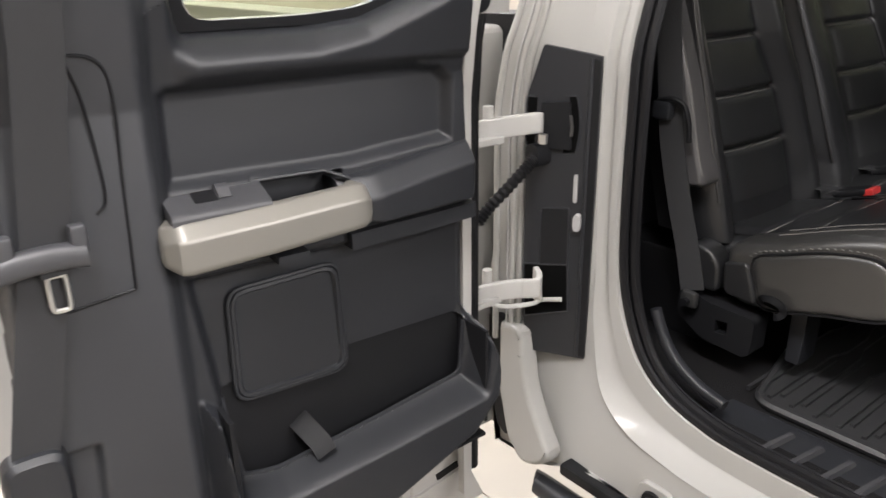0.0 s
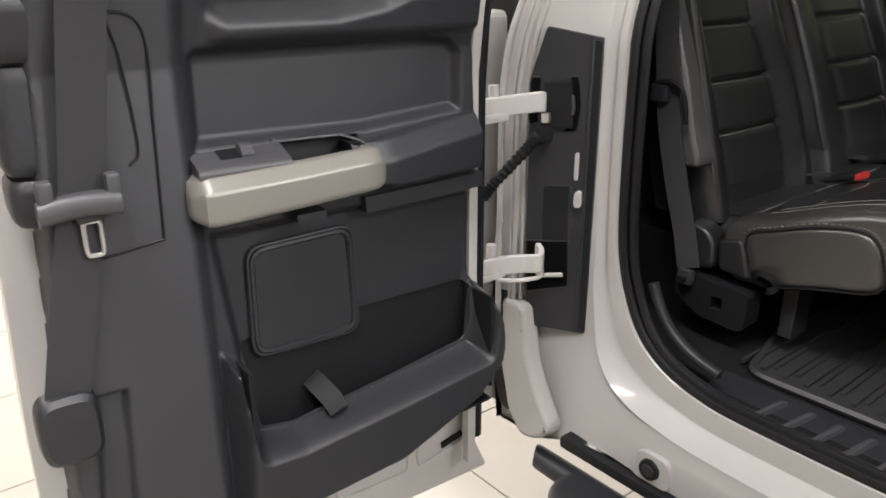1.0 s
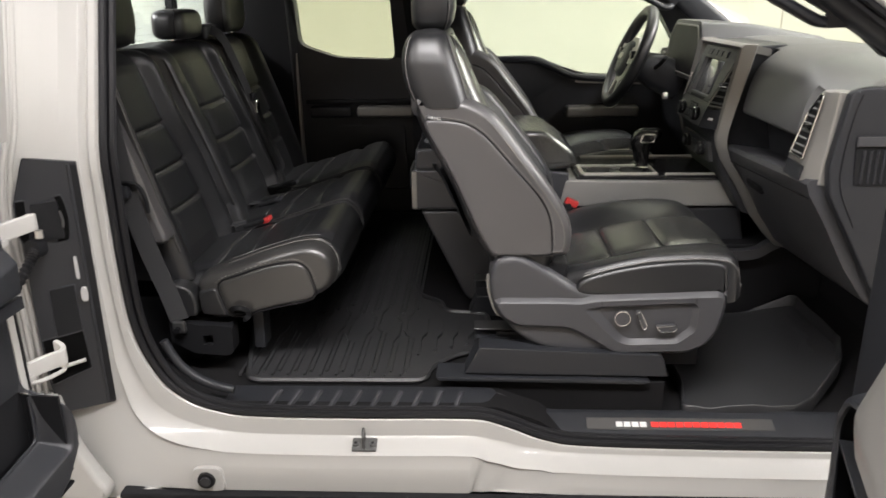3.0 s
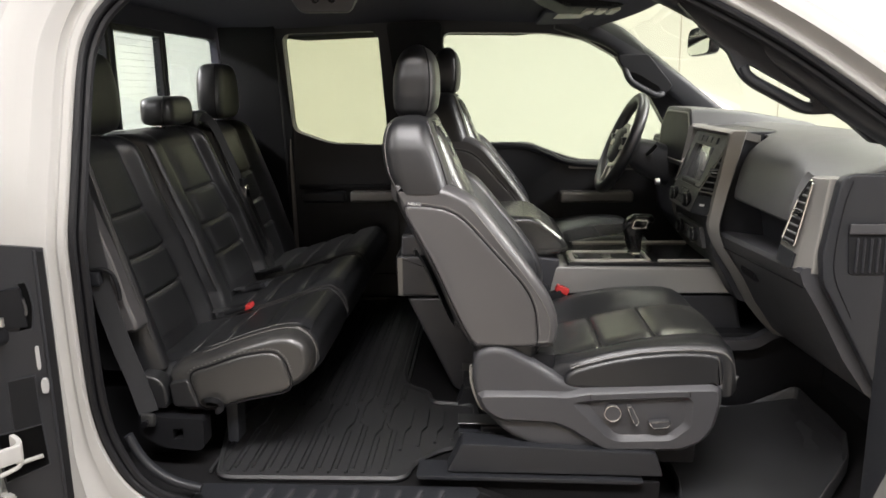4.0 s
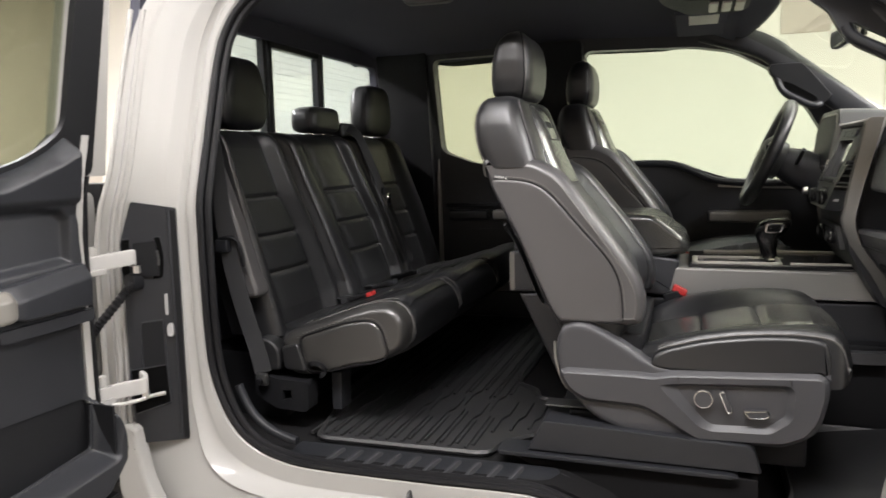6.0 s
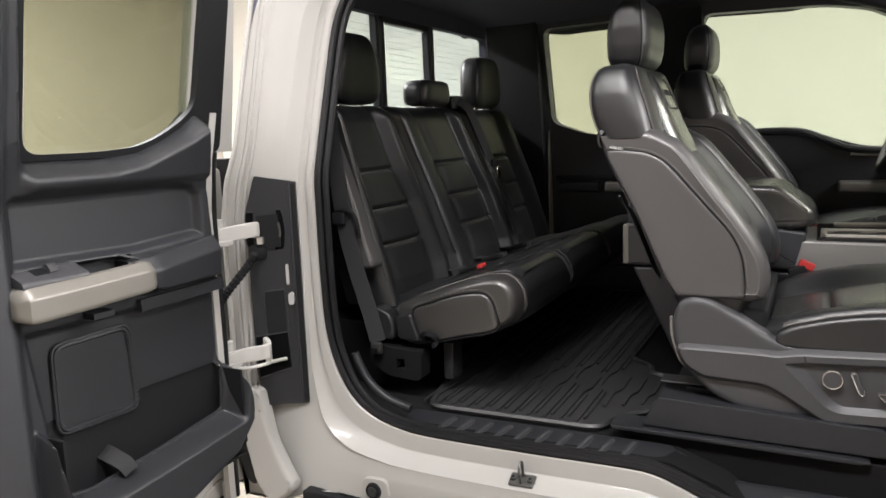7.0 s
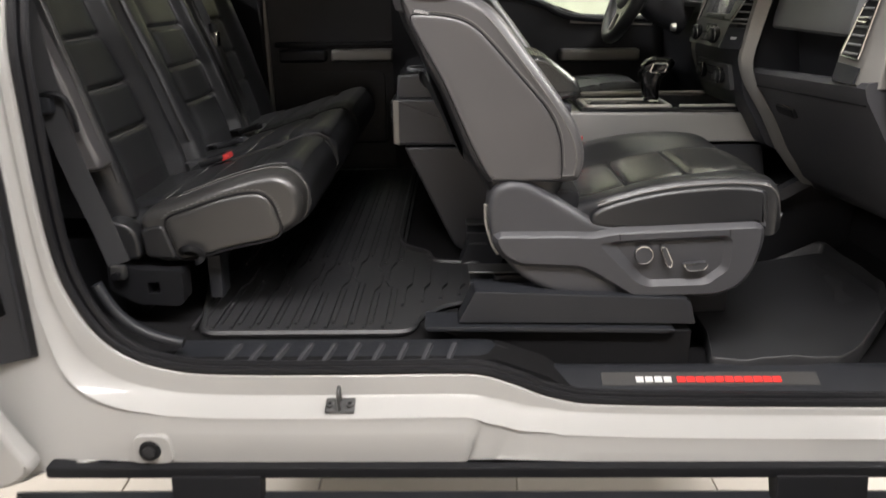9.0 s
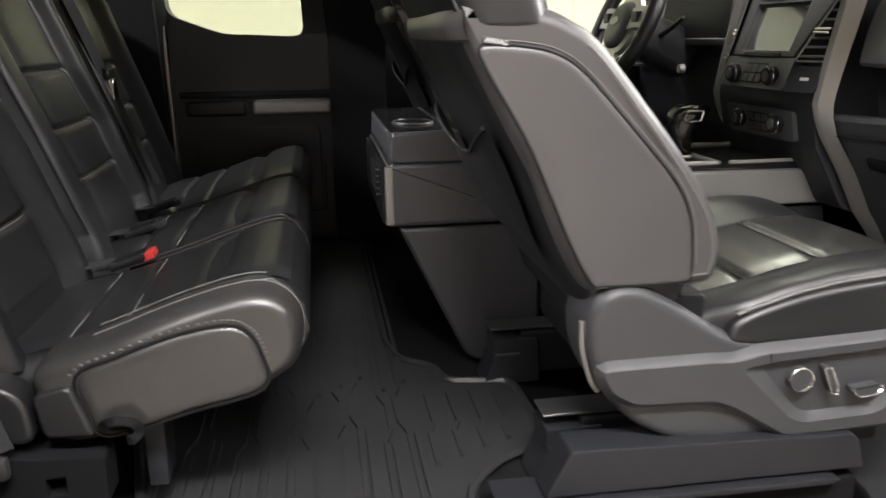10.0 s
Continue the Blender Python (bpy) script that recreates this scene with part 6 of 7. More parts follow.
for z0, z1, zk in ((1.284, 1.348, 1.312), (1.176, 1.240, 1.210)):
    bm = bmesh.new()
    plate(bm, rounded([(0.772, z0), (1.028, z0), (1.028, z1), (0.772, z1)], 0.008, 3), [], lambda y, z, d: face(y, z, -0.003 + d), 0.02)
    fascia = part("control_panel", bm, DASH, stack, "grey control panel with dials and buttons")
    part("button_field", plate(bmesh.new(), rounded([(0.856, z0 + 0.010), (0.938, z0 + 0.010), (0.938, z1 - 0.012), (0.856, z1 - 0.012)], 0.004, 2), [], lambda y, z, d: face(y, z, -0.005 + d), 0.003), PLASTIC_DEEP, fascia)
    for r in range(2):
        for k in range(3):
            y0, zb = 0.860 + k * 0.026, z0 + 0.013 + r * 0.020
            part("button", plate(bmesh.new(), rounded([(y0, zb), (y0 + 0.022, zb), (y0 + 0.022, zb + 0.016), (y0, zb + 0.016)], 0.002, 2), [], lambda y, z, d: face(y, z, -0.007 + d), 0.003), SHIELD, fascia)
    for y in (0.822, 0.968):
        c = face(y, zk, -0.003)
        bm = bmesh.new()
        loft(bm, [[(c.x - d, y + r * math.cos(a), zk + r * math.sin(a)) for a in np.linspace(0, 2 * math.pi, 24, endpoint=False)] for d, r in ((0.0, 0.0205), (0.012, 0.020), (0.018, 0.0185), (0.020, 0.016))])
        kb = part("dial", bm, PLASTIC_DEEP, fascia, "black dial with bright ring")
        part("dial_ring", tube(bmesh.new(), [(c.x - 0.0125, y + 0.0198 * math.cos(a), zk + 0.0198 * math.sin(a)) for a in np.linspace(0, 2 * math.pi, 24, endpoint=False)], 0.0016, 5, closed=True), CHROME, kb)
        part("dial_face", loft(bmesh.new(), [[(c.x - d, y + r * math.cos(a), zk + r * math.sin(a)) for a in np.linspace(0, 2 * math.pi, 20, endpoint=False)] for d, r in ((0.019, 0.0125), (0.0215, 0.011))]), DASH, kb)
part("disc_slot", plate(bmesh.new(), [(0.83, 1.3505), (0.965, 1.3505), (0.965, 1.358), (0.83, 1.358)], [], lambda y, z, d: face(y, z, -0.006 + d), 0.002), SEAL, stack)
sw = part("side_switch", plate(bmesh.new(), rounded([(0.704, 1.283), (0.764, 1.283), (0.764, 1.333), (0.704, 1.333)], 0.004, 2), [], lambda y, z, d: face(y, z, -0.005 + d), 0.012), PLASTIC, stack)
part("print_bar", plate(bmesh.new(), [(0.722, 1.306), (0.738, 1.306), (0.738, 1.312), (0.722, 1.312)], [], lambda y, z, d: face(y, z, -0.0062 + d), 0.001), WHITE_PRINT, sw)
# lower silver arch beside the footwell and bulkhead
bm = bmesh.new()
ribbon(bm, catmull([(1.17, 0.745, 0.955), (1.12, 0.742, 0.93), (1.07, 0.742, 0.905), (0.95, 0.742, 0.90)], 5), 0.03, 0.03, (0, 1, 0))
part("footwell_trim", bm, SHIELD, dash, "satin grey footwell trim")
bm = bmesh.new()
box(bm, (0.85, 0.76, 0.68), (1.3, 1.17, 0.93), 0.01)
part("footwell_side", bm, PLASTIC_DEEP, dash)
bm = bmesh.new()
box(bm, (1.30, 0.1, 0.66), (1.36, 1.83, 1.40), 0.01)
part("bulkhead", bm, CARPET, dash)
# instrument hood round a flat gauge plate
bm = bmesh.new()
rings = []
for x, k in ((0.972, 1.0), (0.985, 1.02), (1.05, 0.98), (1.15, 0.80), (1.25, 0.45), (1.36, 0.05)):
    rings.append([(x + 0.10 * (z - 1.47), y, z) for y, z in rounded([(1.10, 1.37), (1.10, 1.50), (1.15, 1.507 + 0.052 * k), (1.46, 1.507 + 0.052 * k), (1.53, 1.50), (1.53, 1.37)], 0.02, 4)])
loft(bm, rings)
hood = part("instrument_hood", bm, DASH, dash, "black instrument hood")
gp = rounded([(1.125, 1.385), (1.125, 1.495), (1.165, 1.545), (1.445, 1.545), (1.505, 1.495), (1.505, 1.385)], 0.015, 3)
# The deep recess's shade is painted as a flat matt black plate.
part("gauge_shade_plate", plate(bmesh.new(), gp, [], lambda y, z, d: Vector((0.968 + 0.10 * (z - 1.47) + d, y, z)), 0.003), SEAL, hood, "flat matt plate, dark for the shaded gauge recess")
part("gauge_rim", tube(bmesh.new(), [(0.968 + 0.10 * (z - 1.47), y, z) for y, z in gp], 0.003, 6, closed=True), DARK_SATIN, hood, "satin rim of the gauge opening")
bm = bmesh.new()
prism(bm, rounded([(1.0, 1.35), (1.02, 1.15), (1.18, 0.95), (1.3, 0.95), (1.3, 1.35)], 0.02), 1.10, 1.76, "y", 0.01)
part("knee_panel", bm, PLASTIC, dash)
bm = bmesh.new()
plate(bm, rounded([(1.545, 1.30), (1.545, 1.46), (1.74, 1.44), (1.74, 1.30)], 0.02), [], lambda y, z, d: Vector((0.985 + 0.15 * (z - 1.38) + d, y, z)), 0.05)
part("vent_panel", bm, PLASTIC, dash)
vent([(1.60, 1.31), (1.70, 1.31), (1.69, 1.44), (1.60, 1.45)], lambda y, z, d: Vector((0.98 + 0.15 * (z - 1.38) + d, y, z)), dash, 7, (1.65, 1.38), DARK_SATIN)

# ---- steering wheel ----
wheel = thing("steering_wheel", "black leather steering wheel with satin silver spokes", "steering wheel")
AX = Vector((-0.92, 0, 0.39)).normalized()
VV = Vector((0.39, 0, 0.92)).normalized()
WC = Vector((0.806, 1.415, 1.43))


def on_wheel(u, v, d=0.0):
    return WC + Vector((0, 1, 0)) * u + VV * v + AX * d


bm = bmesh.new()
tube(bm, [on_wheel(0.172 * math.cos(a), 0.172 * math.sin(a)) for a in np.linspace(0, 2 * math.pi, 48, endpoint=False)], 0.0205, 14, closed=True)
part("rim", bm, LEATHER, wheel, "black leather rim")
bm = bmesh.new()
loft(bm, [[on_wheel(a * k, b * k - 0.01, d) for a, b in squircle(0.075, 0.07, 2.6, 28)] for d, k in ((-0.05, 0.9), (-0.02, 1.0), (0.01, 0.96), (0.022, 0.8), (0.028, 0.5))])
part("hub", bm, DASH, wheel, "grey airbag hub")
# Added ring; it stands in for the silver spoke face hidden by the rim.
part("spoke_stand_in", loft(bmesh.new(), [[on_wheel(a * k, b * k - 0.01, d) for a, b in squircle(0.075, 0.07, 2.6, 28)] for d, k in ((-0.012, 1.04), (-0.010, 1.22), (0.004, 1.20), (0.008, 1.02))]), SATIN, wheel, "satin silver ring added in place of the spoke face")
part("emblem", loft(bmesh.new(), [[on_wheel(a, b - 0.005, d) for a, b in squircle(0.028, 0.012, 2, 20)] for d in (0.027, 0.031)]), SATIN, wheel, "plain oval emblem")
for s in (-1, 1):
    bm = bmesh.new()
    ribbon(bm, [on_wheel(s * 0.06, 0.005, 0.006), on_wheel(s * 0.11, 0.012, 0.004), on_wheel(s * 0.165, 0.012, 0)], 0.060, 0.016, AX)
    sp = part("spoke", bm, SATIN, wheel, "satin silver spoke")
    part("spoke_buttons", box(bmesh.new(), (-0.012, -0.018, -0.014), (0.012, 0.018, 0.014), 0.003), PLASTIC, sp).matrix_local = Matrix.Translation(on_wheel(s * 0.10, 0.012, 0.010))
bm = bmesh.new()
for s in (-1, 1):
    ribbon(bm, [on_wheel(s * 0.025, -0.07, 0.0), on_wheel(s * 0.035, -0.12, 0.0), on_wheel(s * 0.05, -0.165, 0)], 0.022, 0.012, AX)
part("lower_spoke", bm, SATIN, wheel, "satin silver lower spokes")
bm = bmesh.new()
tube(bm, [on_wheel(0.172 * math.cos(a), 0.172 * math.sin(a), 0.006) for a in np.linspace(math.radians(238), math.radians(302), 14)], 0.0125, 8)
part("rim_insert", bm, CHROME, wheel)
bm = bmesh.new()
loft(bm, [[on_wheel(a * k, b * k - 0.01, d) for a, b in squircle(0.05, 0.05, 3, 20)] for d, k in ((-0.05, 1.0), (-0.10, 1.3), (-0.20, 1.4))])
part("column", bm, PLASTIC, wheel)
bm = bmesh.new()
tube(bm, [on_wheel(-0.06, 0.0, -0.09), on_wheel(-0.12, 0.02, -0.085), on_wheel(-0.17, 0.045, -0.08)], 0.0065)
part("stalk", bm, PLASTIC, wheel)
part("stalk", tube(bmesh.new(), [on_wheel(0.06, 0.0, -0.09), on_wheel(0.12, 0.02, -0.085), on_wheel(0.17, 0.045, -0.08)], 0.0065), PLASTIC, wheel)
tmp = bmesh.new()
bmesh.ops.create_cone(tmp, cap_ends=True, segments=18, radius1=0.0125, radius2=0.011, depth=0.014, matrix=Matrix.Translation((0.905, 1.252, 1.31)) @ Matrix.Rotation(radians(-90), 4, "Y"))
part("ignition_lock", tmp, STEEL, wheel, "steel ignition lock")


# ---- doors ----
def nearest(u, z, poly):
    """The nearest point on the polygon's outline."""
    best, at = 9.0, (u, z)
    for i in range(len(poly)):
        (a, b), (c, d) = poly[i - 1], poly[i]
        L = (c - a) ** 2 + (d - b) ** 2
        t = min(1, max(0, ((u - a) * (c - a) + (z - b) * (d - b)) / L)) if L else 0
        q = (a + t * (c - a), b + t * (d - b))
        r = math.hypot(u - q[0], z - q[1])
        if r < best:
            best, at = r, q
    return at


def field_panel(name, u0, u1, z0, z1, nu, nz, height, outline, opening, put, mat, parent, label=""):
    """A moulded panel with one opening: height(u, z) is its relief."""
    bm = bmesh.new()
    us, zs = np.linspace(u0, u1, nu), np.linspace(z0, z1, nz)
    vs = {}

    def vert(i, j):
        if (i, j) not in vs:
            u, z = us[i], zs[j]
            if not inside(u, z, outline):
                u, z = nearest(u, z, outline)
            elif inside(u, z, opening):
                u, z = nearest(u, z, opening)
            vs[i, j] = bm.verts.new(put(u, z, height(u, z)))
        return vs[i, j]
    for i in range(nu - 1):
        for j in range(nz - 1):
            cu, cz = (us[i] + us[i + 1]) / 2, (zs[j] + zs[j + 1]) / 2
            if inside(cu, cz, outline) and not inside(cu, cz, opening):
                bm.faces.new((vert(i, j), vert(i + 1, j), vert(i + 1, j + 1), vert(i, j + 1)))
    return part(name, bm, mat, parent, label, sharp=60)


def inside(u, z, poly):
    hit = False
    for i in range(len(poly)):
        (a, b), (c, d) = poly[i - 1], poly[i]
        if (b > z) != (d > z) and u < (c - a) * (z - b) / (d - b) + a:
            hit = not hit
    return hit


def edge_dist(u, z, poly):
    """Signed distance to the polygon's outline: plus inside."""
    best = 9.0
    for i in range(len(poly)):
        (a, b), (c, d) = poly[i - 1], poly[i]
        L = (c - a) ** 2 + (d - b) ** 2
        t = min(1, max(0, ((u - a) * (c - a) + (z - b) * (d - b)) / L)) if L else 0
        best = min(best, math.hypot(u - a - t * (c - a), z - b - t * (d - b)))
    return best if inside(u, z, poly) else -best


rear_door = thing("rear_door", "open white rear-hinged cab door with black inner panel", "door")
DO, DU, DW = Vector((-0.565, -0.12, 0)), Vector((-0.07, -0.9975, 0)), Vector((0.9975, -0.07, 0))


def dput(u, z, w=0.0):
    return DO + DU * u + DW * (w + lean(z) * 0.9) + Vector((0, 0, z))


OUTLINE = [(0.150, 1.50), (0.140, 1.44), (0.130, 1.33), (0.127, 1.25), (0.127, 1.10), (0.127, 0.985), (0.112, 0.955), (0.100, 0.90), (0.108, 0.85), (0.16, 0.80), (0.25, 0.755), (0.36, 0.735), (0.50, 0.715), (0.62, 0.70), (0.755, 0.695), (0.745, 0.9), (0.728, 1.17), (0.712, 1.42), (0.68, 1.80), (0.53, 1.83), (0.515, 1.46), (0.503, 1.427), (0.37, 1.426), (0.29, 1.431), (0.245, 1.447), (0.20, 1.473), (0.165, 1.503)]
INNER_SIDE = [p for p in OUTLINE if p[0] < 0.52 and p[1] < 1.6 and p != (0.515, 1.46)]
INNER_SIDE = INNER_SIDE[:13] + [(0.562, 0.7075), (0.562, 1.44), (0.515, 1.46)] + INNER_SIDE[13:]
PILLAR_SIDE = [(0.553, 0.7075), (0.62, 0.70), (0.755, 0.695), (0.745, 0.9), (0.728, 1.17), (0.712, 1.42), (0.68, 1.80), (0.53, 1.83), (0.515, 1.46), (0.553, 1.44)]
UPPER = [(0.160, 1.258), (0.158, 1.343), (0.178, 1.363), (0.228, 1.370), (0.535, 1.370), (0.548, 1.36), (0.55, 1.25), (0.32, 1.246)]
LOWER = [(0.125, 1.15), (0.545, 1.15), (0.525, 0.97), (0.525, 0.90), (0.14, 0.94), (0.125, 1.0)]
POCKET = rounded([(0.517, 0.985), (0.505, 0.856), (0.46, 0.850), (0.30, 0.868), (0.152, 0.890), (0.136, 0.985)], 0.012, 3)
BULGE = [(0.095, 0.86), (0.096, 0.95), (0.106, 0.985), (0.128, 0.985), (0.148, 0.885), (0.30, 0.866), (0.46, 0.850), (0.508, 0.852), (0.524, 0.965), (0.545, 0.985), (0.552, 0.72), (0.30, 0.74), (0.15, 0.80)]
CUP = [(0.452, 1.195), (0.332, 1.195), (0.334, 1.244), (0.45, 1.250)]
CHANNEL = [(0.665, 0.985), (0.70, 0.985), (0.74, 0.6), (0.69, 0.6)]


def door_relief(u, z):
    h = 0.03 + 0.02 * smooth(u, 0.545, 0.57)
    h -= 0.016 * smooth(edge_dist(u, z, UPPER), 0.0, 0.014)
    h -= 0.022 * smooth(edge_dist(u, z, LOWER), 0.0, 0.016)
    h += 0.056 * smooth(edge_dist(u, z, BULGE), -0.004, 0.020)
    h -= 0.028 * smooth(edge_dist(u, z, CUP), -0.002, 0.006)
    h -= 0.012 * smooth(edge_dist(u, z, CHANNEL), -0.003, 0.006)
    h -= 0.03 * (1 - smooth(edge_dist(u, z, OUTLINE), 0.0, 0.012))
    rim = interp(u, [0.15, 0.194, 0.293, 0.36, 0.6], [1.462, 1.437, 1.397, 1.385, 1.384])
    h += (0.012 * smooth(z, 1.366, 1.380) - 0.050 * smooth(z, rim, rim + 0.050)) * (1 - smooth(u, 0.50, 0.53))
    return h


field_panel("inner_panel", 0.09, 0.57, 0.69, 1.52, 160, 250, door_relief, INNER_SIDE, POCKET, dput, PLASTIC, rear_door, "moulded black plastic inner door panel")
field_panel("pillar_cover", 0.51, 0.785, 0.69, 1.83, 84, 320, door_relief, PILLAR_SIDE, POCKET, dput, TRIM, rear_door, "charcoal plastic cover of the door's leading pillar")
part("pocket_rim", tube(bmesh.new(), [dput(u, z, door_relief(u, z) - 0.002) for u, z in POCKET[3:-2] if z < 0.975], 0.0035, 6), PLASTIC, rear_door)
# The pocket's inner shade is painted: the bin is darker plastic than the panel.
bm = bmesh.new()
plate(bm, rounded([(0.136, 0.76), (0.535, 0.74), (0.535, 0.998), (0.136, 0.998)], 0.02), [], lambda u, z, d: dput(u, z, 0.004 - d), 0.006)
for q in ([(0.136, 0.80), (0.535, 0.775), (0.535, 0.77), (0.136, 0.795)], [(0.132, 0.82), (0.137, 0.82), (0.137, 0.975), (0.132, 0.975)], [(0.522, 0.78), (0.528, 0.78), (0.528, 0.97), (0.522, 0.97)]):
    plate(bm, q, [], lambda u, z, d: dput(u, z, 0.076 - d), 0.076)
part("pocket_bin", bm, PLASTIC_DEEP, rear_door, "map pocket bin in darker plastic, its shade painted in")
# shell behind the panel, with stamped lower edge
bm = bmesh.new()
shell = rounded([(0.045, 0.56), (0.775, 0.56), (0.77, 0.9), (0.745, 1.42), (0.078, 1.42), (0.078, 0.64)], 0.015)
plate(bm, rounded([(0.045, 0.56), (0.775, 0.56), (0.77, 0.74), (0.32, 0.74), (0.20, 0.775), (0.118, 0.84), (0.082, 0.84), (0.080, 0.64)], 0.010), [], lambda u, z, d: dput(u, z, -0.045 - d), 0.08)
part("lower_shell", bm, PRIMER, rear_door, "white painted stamped lower door edge")
bm = bmesh.new()
plate(bm, shell, [], lambda u, z, d: dput(u, z, -0.09 - d), 0.05)
part("shell", bm, PRIMER, rear_door, "white painted door shell")
bm = bmesh.new()
for q in ([(0.10, 0.70), (0.20, 0.665), (0.20, 0.62), (0.10, 0.64)], [(0.22, 0.70), (0.36, 0.69), (0.36, 0.62), (0.22, 0.62)], [(0.38, 0.69), (0.50, 0.68), (0.50, 0.62), (0.38, 0.62)]):
    tube(bm, [dput(u, z, -0.044) for u, z in rounded(q, 0.015)], 0.004, 6, closed=True)
part("stamping", bm, PRIMER, rear_door)
part("slot", ribbon(bmesh.new(), [dput(0.105, 0.655, -0.043), dput(0.15, 0.645, -0.043)], 0.012, 0.003, DW), SEAL, rear_door)
# door edge flange and its dark seal
bm = bmesh.new()
ribbon(bm, [dput(0.113, z, -0.010) for z in np.linspace(0.62, 1.50, 10)], 0.016, 0.016, DW)
part("edge_flange", bm, PRIMER, rear_door, "white door edge")
bm = bmesh.new()
tube(bm, [dput(0.092, z, -0.022) for z in np.linspace(0.66, 1.8, 12)], 0.013, 8)
part("edge_seal", bm, SEAL, rear_door)
# window frame and glass
bm = bmesh.new()
frame_out = [(0.05, 1.42), (0.735, 1.42), (0.70, 1.86), (0.10, 1.86)]
frame_in = rounded([(0.155, 1.43), (0.50, 1.43), (0.505, 1.80), (0.165, 1.80)], 0.03)
plate(bm, frame_out, [frame_in], lambda u, z, d: dput(u, z, -0.005 - d), 0.05)
part("window_frame", bm, PAINT, rear_door, "white window frame")
bm = bmesh.new()
plate(bm, rounded([(0.085, 1.42), (0.53, 1.42), (0.53, 1.83), (0.105, 1.83)], 0.02), [rounded([(0.160, 1.51), (0.20, 1.476), (0.245, 1.452), (0.29, 1.437), (0.37, 1.431), (0.502, 1.431), (0.505, 1.80), (0.165, 1.80)], 0.03)], lambda u, z, d: dput(u, z, -0.004 - d), 0.015)
part("frame_trim", bm, PLASTIC_DEEP, rear_door, "black rubber window surround")
g = part("window_glass", plate(bmesh.new(), [(0.10, 1.40), (0.53, 1.40), (0.53, 1.83), (0.12, 1.83)], [], lambda u, z, d: dput(u, z, -0.03 - d), 0.004), TINTED, rear_door, "tinted door glass")
g.visible_shadow = False
# grip bar
bm = bmesh.new()
rings = []
for u, lo, hi, w0, w1 in ((0.569, 1.184, 1.218, 0.034, 0.058), (0.567, 1.178, 1.222, 0.025, 0.066), (0.556, 1.172, 1.226, 0.02, 0.082), (0.545, 1.171, 1.227, 0.03, 0.085), (0.44, 1.175, 1.230, 0.056, 0.085), (0.345, 1.180, 1.234, 0.056, 0.084), (0.330, 1.181, 1.234, 0.035, 0.083), (0.318, 1.184, 1.230, 0.03, 0.077), (0.312, 1.188, 1.226, 0.03, 0.068)):
    w_, h_, zc, wc = (w1 - w0) / 2, (hi - lo) / 2, (lo + hi) / 2, (w0 + w1) / 2
    cut = rounded([(w0, lo), (w1 - 0.003, lo), (w1, lo + 0.006), (w1, hi - 0.016), (w1 - 0.016, hi), (w0, hi)], 0.0035, 3)
    rings.append([dput(u, z, w) for w, z in cut])
loft(bm, rings)
part("grip_bar", bm, GRIP_SATIN, rear_door, "satin bronze-grey grip bar")
def slab(cut, u0, u1):
    """A bar along the door with the section cut in (w, z)."""
    return loft(bmesh.new(), [[dput(u0 + (u1 - u0) * t, z, w) for w, z in cut] for t in (0, 1)])


sw = part("switch_plate", slab(rounded([(0.015, 1.254), (0.064, 1.236), (0.068, 1.232), (0.068, 1.220), (0.015, 1.236)], 0.003, 2), 0.556, 0.442), SHIELD, rear_door, "grey window switch plate")
# Flat black strip on the plate, painted as the shaded well.
part("switch_well_shade", slab([(0.030, 1.2492), (0.050, 1.2418), (0.050, 1.240), (0.030, 1.247)], 0.524, 0.498), SEAL, sw)
part("window_switch", slab(rounded([(0.026, 1.252), (0.034, 1.2560), (0.040, 1.2535), (0.050, 1.243), (0.03, 1.247)], 0.002, 2), 0.497, 0.482), SHIELD, sw, "bright window switch")
# The cup's shade is put into this floor's darker plastic.
part("cup_floor", slab([(0.0, 1.205), (0.04, 1.202), (0.04, 1.196), (0.0, 1.198)], 0.445, 0.335), PLASTIC_DEEP, rear_door, "floor of the pull cup, darkened for its shade")
part("cup_rim", tube(bmesh.new(), [dput(0.465, 1.249, 0.024), dput(0.40, 1.249, 0.028), dput(0.357, 1.248, 0.030), dput(0.332, 1.238, 0.05)], 0.0028, 6), PLASTIC, rear_door)
part("pull_clip", slab([(0.02, 1.162), (0.06, 1.160), (0.06, 1.150), (0.02, 1.150)], 0.438, 0.398), PLASTIC, rear_door)
bm = bmesh.new()
rings = []
for u, lo, hi, w in ((0.345, 1.185, 1.235, 0.055), (0.31, 1.18, 1.238, 0.072), (0.29, 1.175, 1.24, 0.07), (0.2, 1.175, 1.250, 0.06), (0.140, 1.175, 1.256, 0.054), (0.134, 1.179, 1.252, 0.048)):
    rings.append([dput(u, z, w_) for w_, z in rounded([(0, lo), (w - 0.004, lo), (w, hi - 0.026), (w - 0.020, hi), (0, hi)], 0.005, 3)])
loft(bm, rings)
part("arm_ledge", bm, PLASTIC, rear_door)
bm = bmesh.new()
ribbon(bm, [dput(0.33, 1.150, 0.03), dput(0.2, 1.153, 0.03), dput(0.13, 1.156, 0.03)], 0.022, 0.025, DW)
part("lower_ledge", bm, PLASTIC, rear_door)
